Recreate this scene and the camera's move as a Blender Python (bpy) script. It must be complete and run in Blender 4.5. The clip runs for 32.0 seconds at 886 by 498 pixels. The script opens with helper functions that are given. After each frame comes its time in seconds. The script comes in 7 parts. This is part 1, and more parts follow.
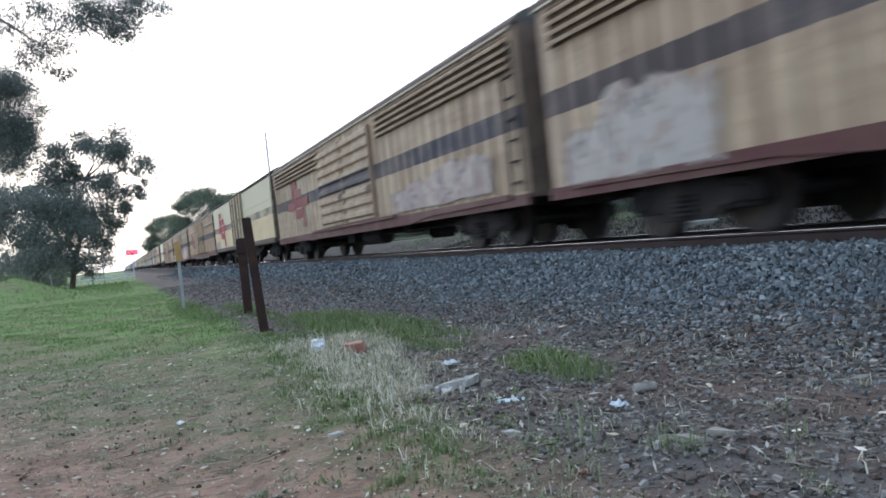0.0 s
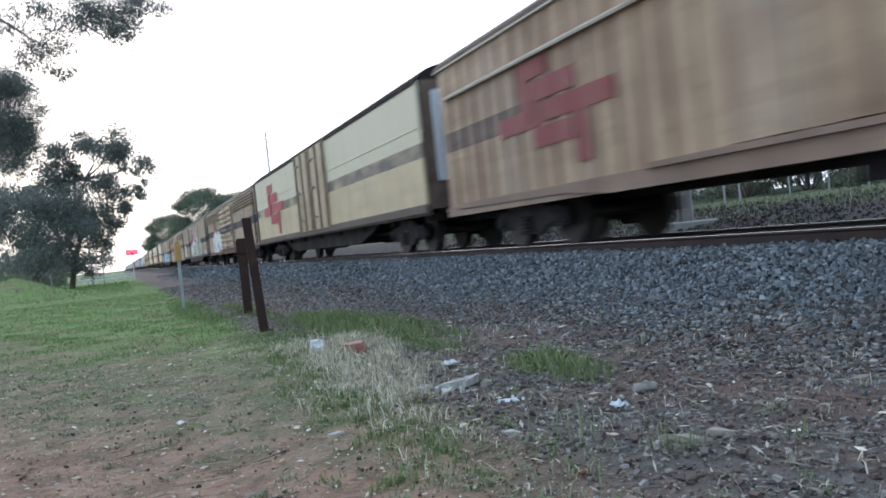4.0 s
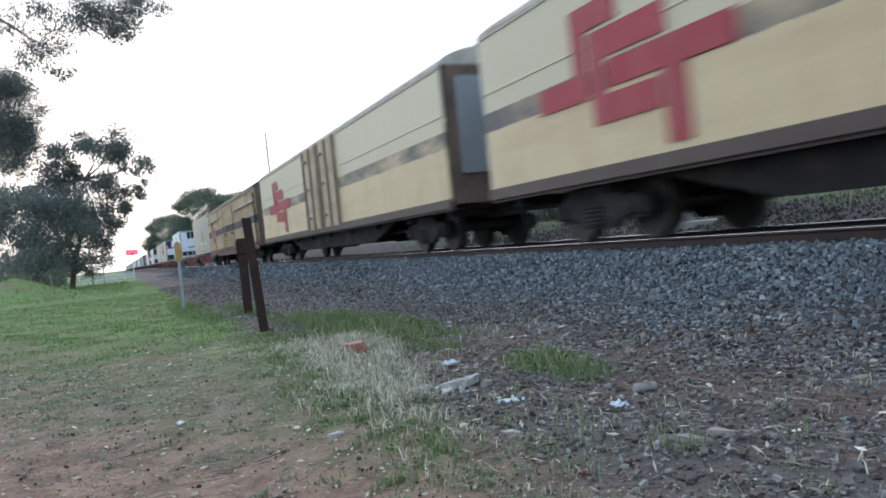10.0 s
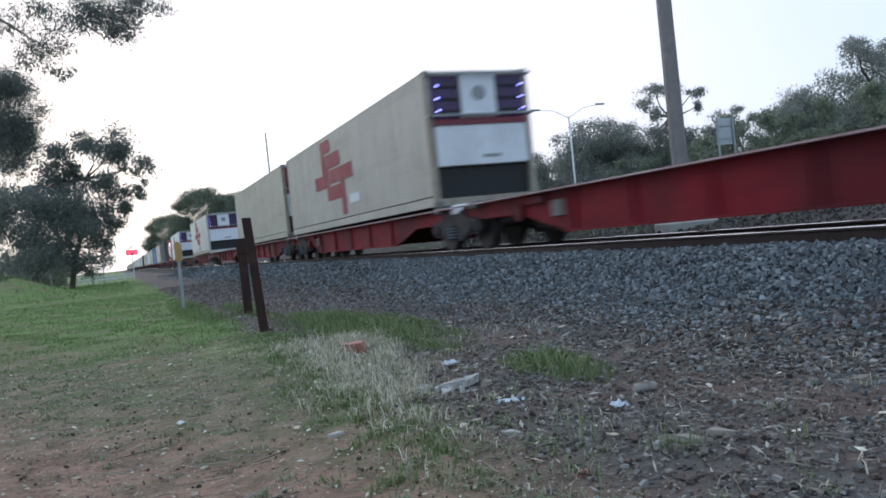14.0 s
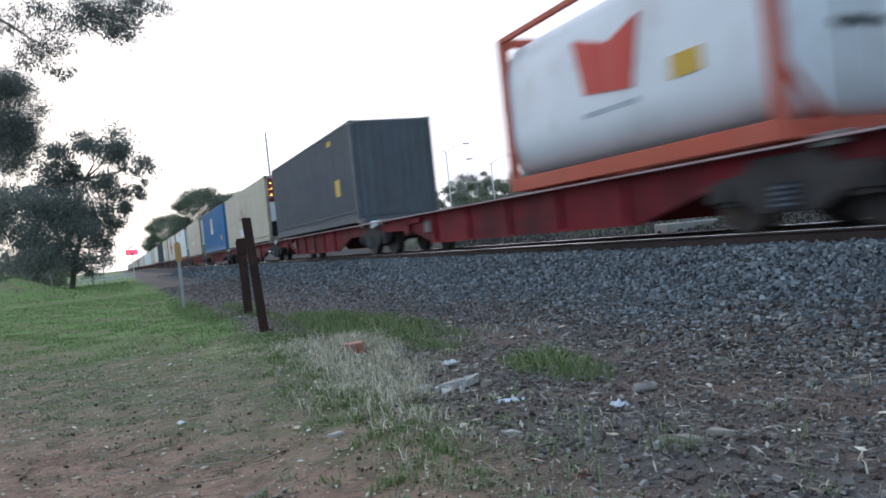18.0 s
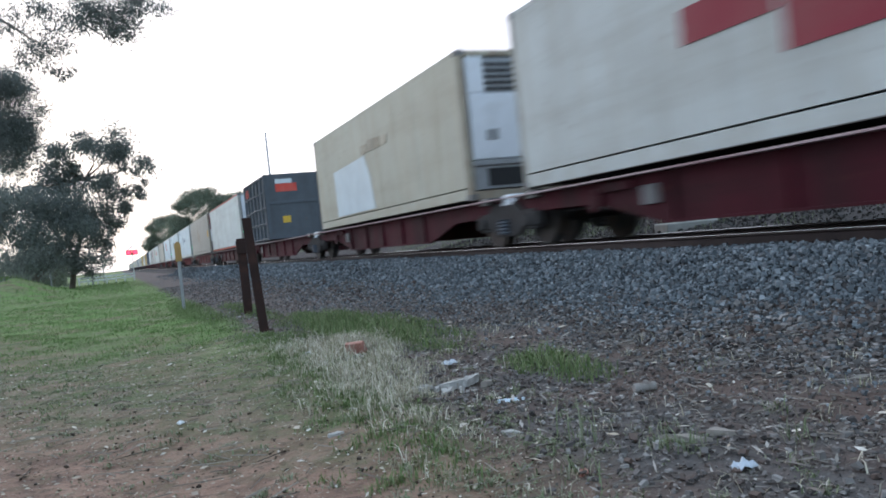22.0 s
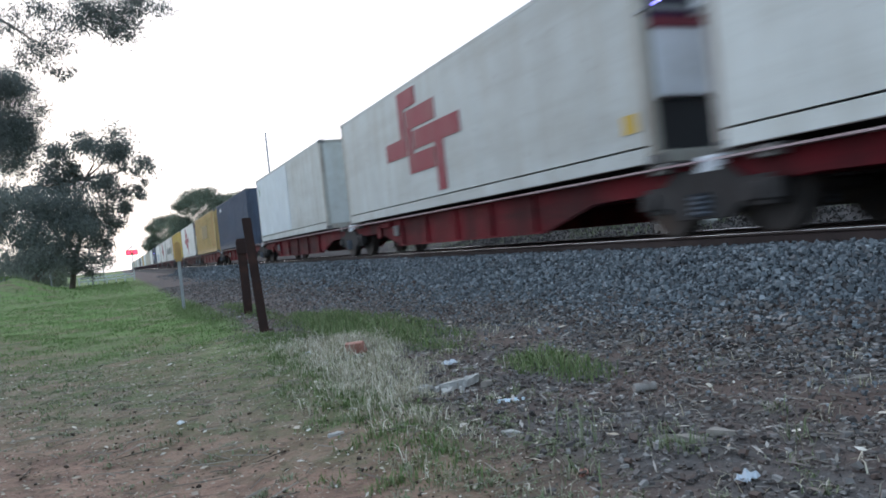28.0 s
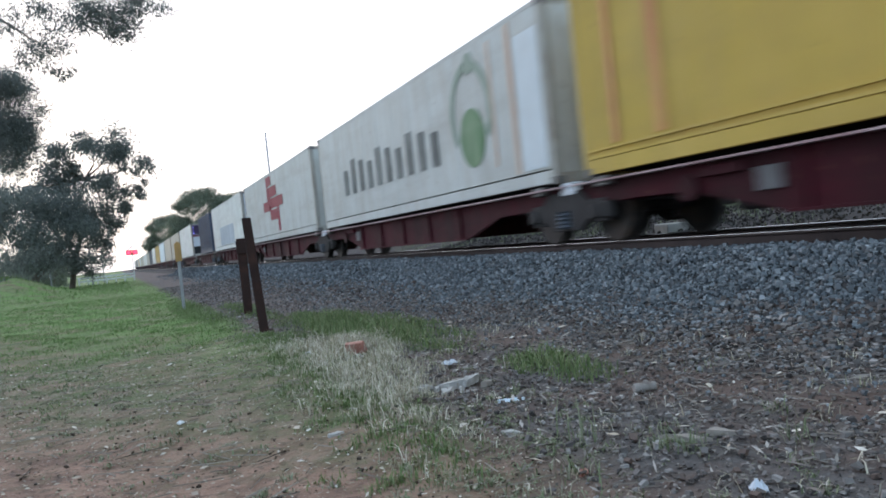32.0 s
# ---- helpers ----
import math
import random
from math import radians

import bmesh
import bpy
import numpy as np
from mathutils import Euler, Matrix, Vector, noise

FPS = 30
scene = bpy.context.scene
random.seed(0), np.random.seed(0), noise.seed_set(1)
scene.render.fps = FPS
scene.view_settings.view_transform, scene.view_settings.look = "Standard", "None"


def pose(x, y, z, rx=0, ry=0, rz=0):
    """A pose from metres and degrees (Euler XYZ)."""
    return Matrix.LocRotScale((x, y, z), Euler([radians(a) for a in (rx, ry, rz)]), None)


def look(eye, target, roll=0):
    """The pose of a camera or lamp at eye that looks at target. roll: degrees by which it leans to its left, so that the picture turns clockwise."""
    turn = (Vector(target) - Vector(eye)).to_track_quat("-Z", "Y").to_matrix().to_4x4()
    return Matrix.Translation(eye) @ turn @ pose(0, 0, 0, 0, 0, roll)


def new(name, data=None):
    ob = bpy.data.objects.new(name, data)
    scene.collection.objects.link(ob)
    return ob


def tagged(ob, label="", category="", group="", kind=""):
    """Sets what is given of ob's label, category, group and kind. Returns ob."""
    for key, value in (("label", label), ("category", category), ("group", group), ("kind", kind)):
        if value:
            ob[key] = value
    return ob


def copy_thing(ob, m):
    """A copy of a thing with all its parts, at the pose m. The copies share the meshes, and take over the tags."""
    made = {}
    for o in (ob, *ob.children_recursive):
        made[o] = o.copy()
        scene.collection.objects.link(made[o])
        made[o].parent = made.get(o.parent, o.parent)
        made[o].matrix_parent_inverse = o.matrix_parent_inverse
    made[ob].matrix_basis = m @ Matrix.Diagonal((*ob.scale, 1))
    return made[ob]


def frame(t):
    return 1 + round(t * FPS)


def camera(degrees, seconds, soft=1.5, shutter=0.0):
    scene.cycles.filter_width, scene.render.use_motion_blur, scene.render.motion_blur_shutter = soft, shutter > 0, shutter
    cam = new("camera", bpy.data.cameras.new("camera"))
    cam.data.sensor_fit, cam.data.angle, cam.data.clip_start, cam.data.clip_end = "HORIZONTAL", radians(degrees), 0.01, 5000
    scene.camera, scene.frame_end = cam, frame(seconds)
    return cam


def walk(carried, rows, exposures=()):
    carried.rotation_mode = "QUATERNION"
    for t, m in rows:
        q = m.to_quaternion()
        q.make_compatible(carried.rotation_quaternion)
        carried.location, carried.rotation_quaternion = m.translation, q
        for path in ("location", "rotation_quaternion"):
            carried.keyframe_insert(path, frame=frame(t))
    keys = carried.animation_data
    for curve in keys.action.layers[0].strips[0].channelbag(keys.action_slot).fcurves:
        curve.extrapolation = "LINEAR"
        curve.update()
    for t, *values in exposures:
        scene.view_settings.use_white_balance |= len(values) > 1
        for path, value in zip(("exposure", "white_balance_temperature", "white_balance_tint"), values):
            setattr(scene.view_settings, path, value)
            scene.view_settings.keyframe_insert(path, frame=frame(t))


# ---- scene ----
EYE = Vector((0.0, 0.0, 1.05))
cam = camera(57.84, 32.0, soft=1.75, shutter=0.38)
# the camera stops down a little whenever more sky comes into view
EXPOSURE = [(0, 0.06), (13.1, 0.04), (14, -0.38), (17, -0.42), (18, -0.3), (19, -0.1), (20, -0.12), (22, -0.15), (23, -0.12), (24, -0.12), (25.5, -0.25), (28, -0.24), (30, -0.06), (32, -0.12)]
AIM = EYE + Vector((0.37429, 0.92719, -0.01528))
walk(cam, [(0.0, look(EYE, AIM, -6.0)), (32.0, look(EYE, AIM, -6.0))], exposures=[(t, s, 5850, 16) for t, s in EXPOSURE])

TRACK_X, RAIL_Z = 7.54, 0.73

# ---- world, sun ----
world = bpy.data.worlds.new("overcast_evening")
scene.world = world
world.use_nodes = True
wn, wl = world.node_tree.nodes, world.node_tree.links
wn.clear()
w_sky = wn.new("ShaderNodeTexSky")
w_sky.sky_type, w_sky.sun_disc = "NISHITA", False
w_sky.sun_elevation, w_sky.sun_rotation = radians(12), radians(-4)
w_sky.air_density, w_sky.dust_density = 1.0, 3.0
w_sat = wn.new("ShaderNodeHueSaturation")
w_sat.inputs["Saturation"].default_value, w_sat.inputs["Value"].default_value = 0.75, 0.10
w_co = wn.new("ShaderNodeTexCoord")
w_noise = wn.new("ShaderNodeTexNoise")
w_noise.inputs["Scale"].default_value, w_noise.inputs["Detail"].default_value = 2.2, 5.0
w_dot = wn.new("ShaderNodeVectorMath")
w_dot.operation = "DOT_PRODUCT"
w_dot.inputs[1].default_value = (-0.10, 0.97, 0.22)
w_add = wn.new("ShaderNodeMath")
w_add.operation = "MULTIPLY_ADD"
w_add.inputs[1].default_value = 0.45
w_ramp = wn.new("ShaderNodeValToRGB")
w_ramp.color_ramp.elements[0].position, w_ramp.color_ramp.elements[0].color = 0.58, (0.66, 0.86, 0.97, 1)
w_ramp.color_ramp.elements[1].position, w_ramp.color_ramp.elements[1].color = 0.98, (1.0, 1.0, 1.0, 1)
w_mix = wn.new("ShaderNodeMixRGB")
w_mix.inputs[0].default_value = 0.86
w_bg = wn.new("ShaderNodeBackground")
w_bg.inputs["Strength"].default_value = 1.45
w_out = wn.new("ShaderNodeOutputWorld")
wl.new(w_sky.outputs[0], w_sat.inputs["Color"])
wl.new(w_co.outputs["Generated"], w_noise.inputs["Vector"])
wl.new(w_co.outputs["Generated"], w_dot.inputs[0])
wl.new(w_noise.outputs[0], w_add.inputs[0])
wl.new(w_dot.outputs["Value"], w_add.inputs[2])
wl.new(w_add.outputs[0], w_ramp.inputs[0])
wl.new(w_sat.outputs[0], w_mix.inputs[1])
wl.new(w_ramp.outputs[0], w_mix.inputs[2])
wl.new(w_mix.outputs[0], w_bg.inputs["Color"])
wl.new(w_bg.outputs[0], w_out.inputs["Surface"])

sun_data = bpy.data.lights.new("sun", "SUN")
sun_data.energy, sun_data.angle, sun_data.color = 0.6, radians(20), (1.0, 0.97, 0.93)
sun = new("sun", sun_data)
sun.matrix_world = look((-30, 300, 70), (0, 0, 0))


# ---- materials ----
def rgba(c, k=1.0):
    return (min(1, c[0] * k), min(1, c[1] * k), min(1, c[2] * k), 1)


class Nodes:
    """A material's node tree, with short calls for the nodes used here."""

    def __init__(self, name):
        self.mat = bpy.data.materials.new(name)
        self.mat.use_nodes = True
        self.n, self.l = self.mat.node_tree.nodes, self.mat.node_tree.links
        self.b = self.n["Principled BSDF"]
        co = self.n.new("ShaderNodeTexCoord")
        info = self.n.new("ShaderNodeObjectInfo")
        self.rand = info.outputs["Random"]
        self.raw = co.outputs["Object"]
        mul = self.math("MULTIPLY", self.rand, 37.0)
        add = self.n.new("ShaderNodeVectorMath")
        add.operation = "ADD"
        self.l.new(self.raw, add.inputs[0])
        self.l.new(mul, add.inputs[1])
        self.co = add.outputs[0]

    def put(self, value, socket):
        if isinstance(value, (int, float, tuple)):
            socket.default_value = value
        else:
            self.l.new(value, socket)

    def math(self, op, a, b=0.0, clamp=False):
        m = self.n.new("ShaderNodeMath")
        m.operation, m.use_clamp = op, clamp
        self.put(a, m.inputs[0])
        self.put(b, m.inputs[1])
        return m.outputs[0]

    def noise(self, scale, detail=4.0, rough=0.55, stretch=None, co=None):
        t = self.n.new("ShaderNodeTexNoise")
        t.inputs["Scale"].default_value, t.inputs["Detail"].default_value = scale, detail
        t.inputs["Roughness"].default_value = rough
        v = co or self.co
        if stretch:
            mp = self.n.new("ShaderNodeMapping")
            mp.inputs["Scale"].default_value = stretch
            self.l.new(v, mp.inputs["Vector"])
            v = mp.outputs[0]
        self.l.new(v, t.inputs["Vector"])
        return t.outputs[0]

    def ramp(self, fac, lo, hi, a=(0, 0, 0, 1), b=(1, 1, 1, 1)):
        r = self.n.new("ShaderNodeValToRGB")
        e = r.color_ramp.elements
        e[0].position, e[0].color, e[1].position, e[1].color = lo, a, hi, b
        self.put(fac, r.inputs[0])
        return r.outputs[0]

    def mix(self, fac, a, b, kind="MIX"):
        m = self.n.new("ShaderNodeMixRGB")
        m.blend_type = kind
        self.put(fac, m.inputs[0])
        self.put(a, m.inputs[1])
        self.put(b, m.inputs[2])
        return m.outputs[0]

    def xyz(self, v=None):
        s = self.n.new("ShaderNodeSeparateXYZ")
        self.l.new(v or self.raw, s.inputs[0])
        return s.outputs

    def band(self, v, lo, hi):
        return self.math("MULTIPLY", self.math("GREATER_THAN", v, lo), self.math("LESS_THAN", v, hi))

    def bump(self, height, strength, distance=0.02):
        b = self.n.new("ShaderNodeBump")
        b.inputs["Strength"].default_value, b.inputs["Distance"].default_value = strength, distance
        self.l.new(height, b.inputs["Height"])
        self.l.new(b.outputs[0], self.b.inputs["Normal"])

    def done(self, color, rough=0.7, metal=0.0, spec=0.5):
        self.put(color, self.b.inputs["Base Color"])
        self.put(rough, self.b.inputs["Roughness"])
        self.put(metal, self.b.inputs["Metallic"])
        self.b.inputs["Specular IOR Level"].default_value = spec
        return self.mat


def surface(name, c, var=0.25, scale=5.0, rough=0.7, metal=0.0, stain=None, stain_amt=0.6, stain_at=(0.5, 0.7), bump=0.2, spec=0.5):
    """A plain worn surface: grain, larger blotches, and stains."""
    k = Nodes(name)
    col = k.mix(k.noise(scale), rgba(c, 1 - var), rgba(c, 1 + var))
    col = k.mix(k.math("MULTIPLY", k.ramp(k.noise(scale * 0.17, 3), 0.35, 0.65), 0.35), col, rgba(c, 1 - 1.4 * var))
    if stain:
        col = k.mix(k.math("MULTIPLY", k.ramp(k.noise(scale * 0.45, 5), *stain_at), stain_amt), col, rgba(stain))
    k.bump(k.noise(scale * 6, 3), bump, 0.01)
    return k.done(col, k.math("ADD", rough - 0.1, k.math("MULTIPLY", k.noise(scale * 2), 0.2)), metal, spec)


def paint(name, c, grime=(0.12, 0.09, 0.07), grime_amt=0.55, bands=(), rough=0.6, streak=2.2, bleach=0.18, ribs=0.0, spec=0.35):
    """Weathered vehicle paint with rain streaks; bands: (low, high, colour, first y, last y, how solid); ribs: spacing
    of painted groove shade.
    """
    k = Nodes(name)
    x, y, z = k.xyz()
    col = k.mix(k.noise(1.3, 4), rgba(c, 1 - bleach), rgba(c, 1 + bleach))
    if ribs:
        # shade in the grooves between ribs, painted as dark stripes broken by noise
        groove_shade = k.math("COSINE", k.math("MULTIPLY", y, 6.2832 / ribs))
        worn = k.math("MULTIPLY", k.ramp(groove_shade, 0.25, 1.0), k.ramp(k.noise(0.8, 4), 0.25, 0.65))
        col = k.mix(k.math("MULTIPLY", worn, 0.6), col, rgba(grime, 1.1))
    run = k.ramp(k.noise(streak, 5, 0.6, stretch=(1, 1, 0.13)), 0.45, 0.72)
    blot = k.ramp(k.noise(0.9, 6, 0.65), 0.42, 0.75)
    col = k.mix(k.math("MULTIPLY", run, grime_amt), col, rgba(grime, 1.5))
    col = k.mix(k.math("MULTIPLY", blot, grime_amt * 0.6), col, rgba(grime))
    smear = k.ramp(k.noise(1.7, 6, 0.65, stretch=(1, 0.10, 1)), 0.47, 0.70)
    col = k.mix(k.math("MULTIPLY", smear, grime_amt * 0.7), col, rgba(grime, 1.1))
    scrub = k.ramp(k.noise(0.45, 5, 0.7, stretch=(1, 1, 0.6)), 0.52, 0.70)
    col = k.mix(k.math("MULTIPLY", scrub, grime_amt * (0.45 if sum(c) > 0.6 else 0.0)), col, rgba((c[0] * 0.6 + 0.25, c[1] * 0.6 + 0.25, c[2] * 0.6 + 0.24), 0.9))
    for lo, hi, bc, y0, y1, solid in bands:
        wobble = k.math("ADD", z, k.math("MULTIPLY", k.math("SUBTRACT", k.noise(5.0), 0.5), 0.03 + 0.25 * max(0, 0.6 - solid)))
        fac = k.math("MULTIPLY", k.band(wobble, lo, hi), k.band(y, y0, y1))
        worn = k.ramp(k.noise(0.55, 5, stretch=(1, 1, 2.5)), 0.36, 0.56)
        fac = k.math("MULTIPLY", fac, k.math("ADD", solid, k.math("MULTIPLY", worn, 1 - solid)))
        fac = k.math("MULTIPLY", fac, k.math("SUBTRACT", 1.0, k.math("MULTIPLY", run, 0.25)))
        col = k.mix(fac, col, rgba(bc))
    spots = k.ramp(k.noise(7.0, 4), 0.66, 0.72)
    col = k.mix(k.math("MULTIPLY", spots, grime_amt * 0.7), col, rgba((0.16, 0.07, 0.04)))
    k.bump(k.noise(14, 3), 0.12, 0.01)
    return k.done(col, k.math("ADD", rough - 0.1, k.math("MULTIPLY", k.noise(3), 0.25)), 0.0, spec)


def glow(name, c, strength):
    k = Nodes(name)
    k.b.inputs["Emission Color"].default_value = rgba(c)
    k.b.inputs["Emission Strength"].default_value = strength
    return k.done(rgba(c, 0.5), 0.4)


def spray(name, c1, c2, c3, scale=1.6):
    """Spray-can lettering too smeared to read: clouds of three colours with dark outlines."""
    k = Nodes(name)
    n = k.noise(scale, 3, 0.5, stretch=(1, 1, 0.55))
    col = k.mix(k.ramp(n, 0.42, 0.54), rgba(c1), rgba(c2))
    col = k.mix(k.ramp(k.noise(scale * 1.9, 4), 0.56, 0.62), col, rgba(c3))
    col = k.mix(k.math("MULTIPLY", k.ramp(k.noise(scale * 3.4, 4, stretch=(1, 0.5, 1)), 0.56, 0.66), 0.45), col, rgba(c3, 0.55))
    col = k.mix(k.math("MULTIPLY", k.ramp(k.noise(scale * 2.6, 5, stretch=(1, 1, 0.5)), 0.60, 0.68), 0.5), col, rgba(c2, 1.25))
    edge = k.math("LESS_THAN", k.math("ABSOLUTE", k.math("SUBTRACT", n, 0.47)), 0.014)
    col = k.mix(k.math("MULTIPLY", edge, 0.75), col, (0.05, 0.06, 0.08, 1))
    col = k.mix(k.math("MULTIPLY", k.ramp(k.noise(4, 4, stretch=(1, 1, 0.2)), 0.5, 0.8), 0.3), col, (0.2, 0.16, 0.12, 1))
    k.bump(k.noise(14, 3), 0.1, 0.01)
    return k.done(col, 0.55)


TAN, CREAM, NAVY, MAROON = (0.51, 0.39, 0.265), (0.70, 0.555, 0.335), (0.030, 0.036, 0.058), (0.15, 0.035, 0.038)
BEIGE, WHITE, RED, DARKRED = (0.49, 0.465, 0.375), (0.66, 0.70, 0.70), (0.22, 0.012, 0.022), (0.075, 0.010, 0.018)
RUSTBROWN = (0.17, 0.10, 0.068)

m_black = surface("underframe_black", (0.030, 0.026, 0.026), 0.45, 4, 0.85, 0.0, (0.085, 0.065, 0.055), 0.6, spec=0.15)
m_bogie = surface("bogie_steel", (0.040, 0.036, 0.036), 0.45, 6, 0.85, 0.0, (0.10, 0.08, 0.068), 0.65, spec=0.2)
m_bogie_grey = surface("dusty_grey_bogie", (0.066, 0.060, 0.058), 0.4, 5, 0.85, 0.0, (0.045, 0.036, 0.033), 0.7, spec=0.2)
m_spring = surface("blue_grey_spring", (0.10, 0.115, 0.14), 0.3, 8, 0.7, 0.0, (0.05, 0.045, 0.045), 0.5)
m_wheel = surface("wheel_steel", (0.045, 0.038, 0.035), 0.3, 6, 0.6, 0.3, (0.12, 0.07, 0.04), 0.5)
m_red_wagon = paint("red_wagon_paint", RED, (0.026, 0.011, 0.013), 0.95, streak=0.7, spec=0.15)
m_dark_wagon = paint("maroon_wagon_paint", DARKRED, (0.014, 0.010, 0.010), 0.7, streak=1.2, spec=0.12)
m_grimy_red = paint("grimy_red_wagon_paint", (0.17, 0.011, 0.018), (0.012, 0.007, 0.008), 1.0, streak=0.6, spec=0.12)
m_rusty_wagon = paint("rusty_wagon_paint", (0.13, 0.042, 0.034), (0.03, 0.018, 0.016), 0.6, streak=1.2, spec=0.15)
m_brown_wagon = paint("brown_wagon_paint", (0.035, 0.02, 0.018), (0.02, 0.014, 0.013), 0.7, streak=1.2, spec=0.15)
m_flange = paint("pale_flange_paint", (0.50, 0.38, 0.38), (0.14, 0.04, 0.045), 0.6, streak=1.0, spec=0.3)
m_plate = surface("pale_data_plate", (0.13, 0.13, 0.135), 0.15, 10, 0.5)
m_logo_red = paint("logo_red", (0.36, 0.035, 0.055), (0.30, 0.12, 0.10), 0.35)
m_logo_crimson = paint("logo_crimson", (0.27, 0.024, 0.042), (0.22, 0.09, 0.08), 0.35)
m_logo_faded = paint("logo_faded_brown", (0.30, 0.23, 0.16), (0.52, 0.47, 0.36), 0.8)
m_logo_maroon = paint("logo_maroon", (0.20, 0.03, 0.04), (0.24, 0.12, 0.09), 0.35)
m_castings = surface("grey_casting", (0.20, 0.19, 0.18), 0.3, 8, 0.6, 0.3)
m_dark_hole = surface("dark_grille", (0.012, 0.012, 0.014), 0.3, 20, 0.6)
m_unit_white = surface("unit_white", (0.74, 0.76, 0.80), 0.08, 3, 0.4, 0, (0.4, 0.38, 0.34), 0.3)
m_unit_grey = surface("unit_grey", (0.30, 0.31, 0.32), 0.15, 5, 0.5, 0.2)
m_unit_maroon = surface("unit_maroon", (0.22, 0.03, 0.05), 0.15, 5, 0.45)
# dark grille colour with the violet LED glow tinted in
m_unit_led_tint = surface("unit_led_tint", (0.055, 0.025, 0.085), 0.15, 5, 0.4)
m_led = {"violet": glow("led_violet", (0.26, 0.24, 1.0), 9), "green": glow("led_green", (0.10, 1.0, 0.35), 4),
         "orange": glow("led_orange", (1.0, 0.55, 0.08), 12)}
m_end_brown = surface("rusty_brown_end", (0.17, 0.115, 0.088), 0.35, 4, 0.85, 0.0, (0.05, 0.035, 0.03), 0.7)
m_roof = surface("weathered_roof", (0.11, 0.10, 0.09), 0.3, 3, 0.7, 0.1, (0.09, 0.06, 0.045), 0.6)
m_gutter = surface("pale_gutter_paint", (0.50, 0.46, 0.39), 0.2, 4, 0.7, 0.0, (0.22, 0.15, 0.10), 0.6)


# ---- mesh helpers ----
class Geo:
    """Collects boxes, prisms and tubes into one mesh."""

    def __init__(self):
        self.v, self.f = [], []

    def box(self, x0, x1, y0, y1, z0, z1):
        return self.prism([(x0, y0), (x1, y0), (x1, y1), (x0, y1)], "z", z0, z1)

    def prism(self, pts, axis, a0, a1, pts2=None):
        n, o = len(pts), len(self.v)
        for q, a in ((pts, a0), (pts2 or pts, a1)):
            for p in q:
                self.v.append({"x": (a, p[0], p[1]), "y": (p[0], a, p[1]), "z": (p[0], p[1], a)}[axis])
        flip = axis == "y"
        lo, hi = list(range(o + n - 1, o - 1, -1)), list(range(o + n, o + 2 * n))
        side = [[o + i, o + (i + 1) % n, o + n + (i + 1) % n, o + n + i] for i in range(n)]
        for face in [lo, hi] + side:
            self.f.append(face[::-1] if flip else face)
        return self

    def tube(self, a, b, r0, r1=None, n=10, cap=True):
        a, b = Vector(a), Vector(b)
        r1 = r0 if r1 is None else r1
        d = (b - a).normalized()
        s = d.orthogonal().normalized()
        t = d.cross(s)
        o = len(self.v)
        for p, r in ((a, r0), (b, r1)):
            for i in range(n):
                w = 2 * math.pi * i / n
                self.v.append(tuple(p + (s * math.cos(w) + t * math.sin(w)) * r))
        for i in range(n):
            j = (i + 1) % n
            self.f.append([o + i, o + j, o + n + j, o + n + i])
        if cap:
            self.f.append(list(range(o + n - 1, o - 1, -1)))
            self.f.append(list(range(o + n, o + 2 * n)))
        return self

    def path(self, pts, radii, n=8):
        """One joined tube through all the points."""
        pts = [Vector(p) for p in pts]
        o, s = len(self.v), None
        for i, p in enumerate(pts):
            d = (pts[min(i + 1, len(pts) - 1)] - pts[max(i - 1, 0)]).normalized()
            s = d.orthogonal().normalized() if s is None else (s - d * s.dot(d)).normalized()
            t = d.cross(s)
            for j in range(n):
                w = 2 * math.pi * j / n
                self.v.append(tuple(p + (s * math.cos(w) + t * math.sin(w)) * radii[i]))
        for i in range(len(pts) - 1):
            for j in range(n):
                k = (j + 1) % n
                a = o + i * n
                self.f.append([a + j, a + k, a + n + k, a + n + j])
        last = o + (len(pts) - 1) * n
        self.f.append(list(range(o + n - 1, o - 1, -1)))
        self.f.append(list(range(last, last + n)))
        return self

    def mesh(self, name, bevel=0.0, smooth=False):
        me = bpy.data.meshes.new(name)
        me.from_pydata(self.v, [], self.f)
        bm = bmesh.new()
        bm.from_mesh(me)
        bmesh.ops.recalc_face_normals(bm, faces=bm.faces)
        if bevel:
            bmesh.ops.bevel(bm, geom=list(bm.edges), offset=bevel, segments=1, affect="EDGES", clamp_overlap=True)
        bm.to_mesh(me)
        bm.free()
        if smooth:
            me.polygons.foreach_set("use_smooth", [True] * len(me.polygons))
        return me


MESHES = {}


def kept(key, build, bevel=0.0, smooth=False):
    """One mesh for all alike parts: built at the first call."""
    if key not in MESHES:
        MESHES[key] = build().mesh(key if isinstance(key, str) else str(key[0]), bevel, smooth)
        MESHES[key].materials.append(None)
    return MESHES[key]


def part(name, me, material, parent, label="", at=None):
    ob = new(name, me)
    if not len(me.materials):
        me.materials.append(material)
    ob.material_slots[0].link = "OBJECT"
    ob.material_slots[0].material = material
    ob.parent = parent
    if at:
        ob.location = at
    if label:
        tagged(ob, label)
    return ob


def thing(name, label, category, group="", kind="", at=None):
    ob = tagged(new(name), label, category, group, kind)
    ob.empty_display_size = 0.3
    if at:
        ob.location = at
    return ob


def solo(name, me, material, label, category, group="", kind="", at=None):
    ob = part(name, me, material, None, "", at)
    return tagged(ob, label, category, group, kind)


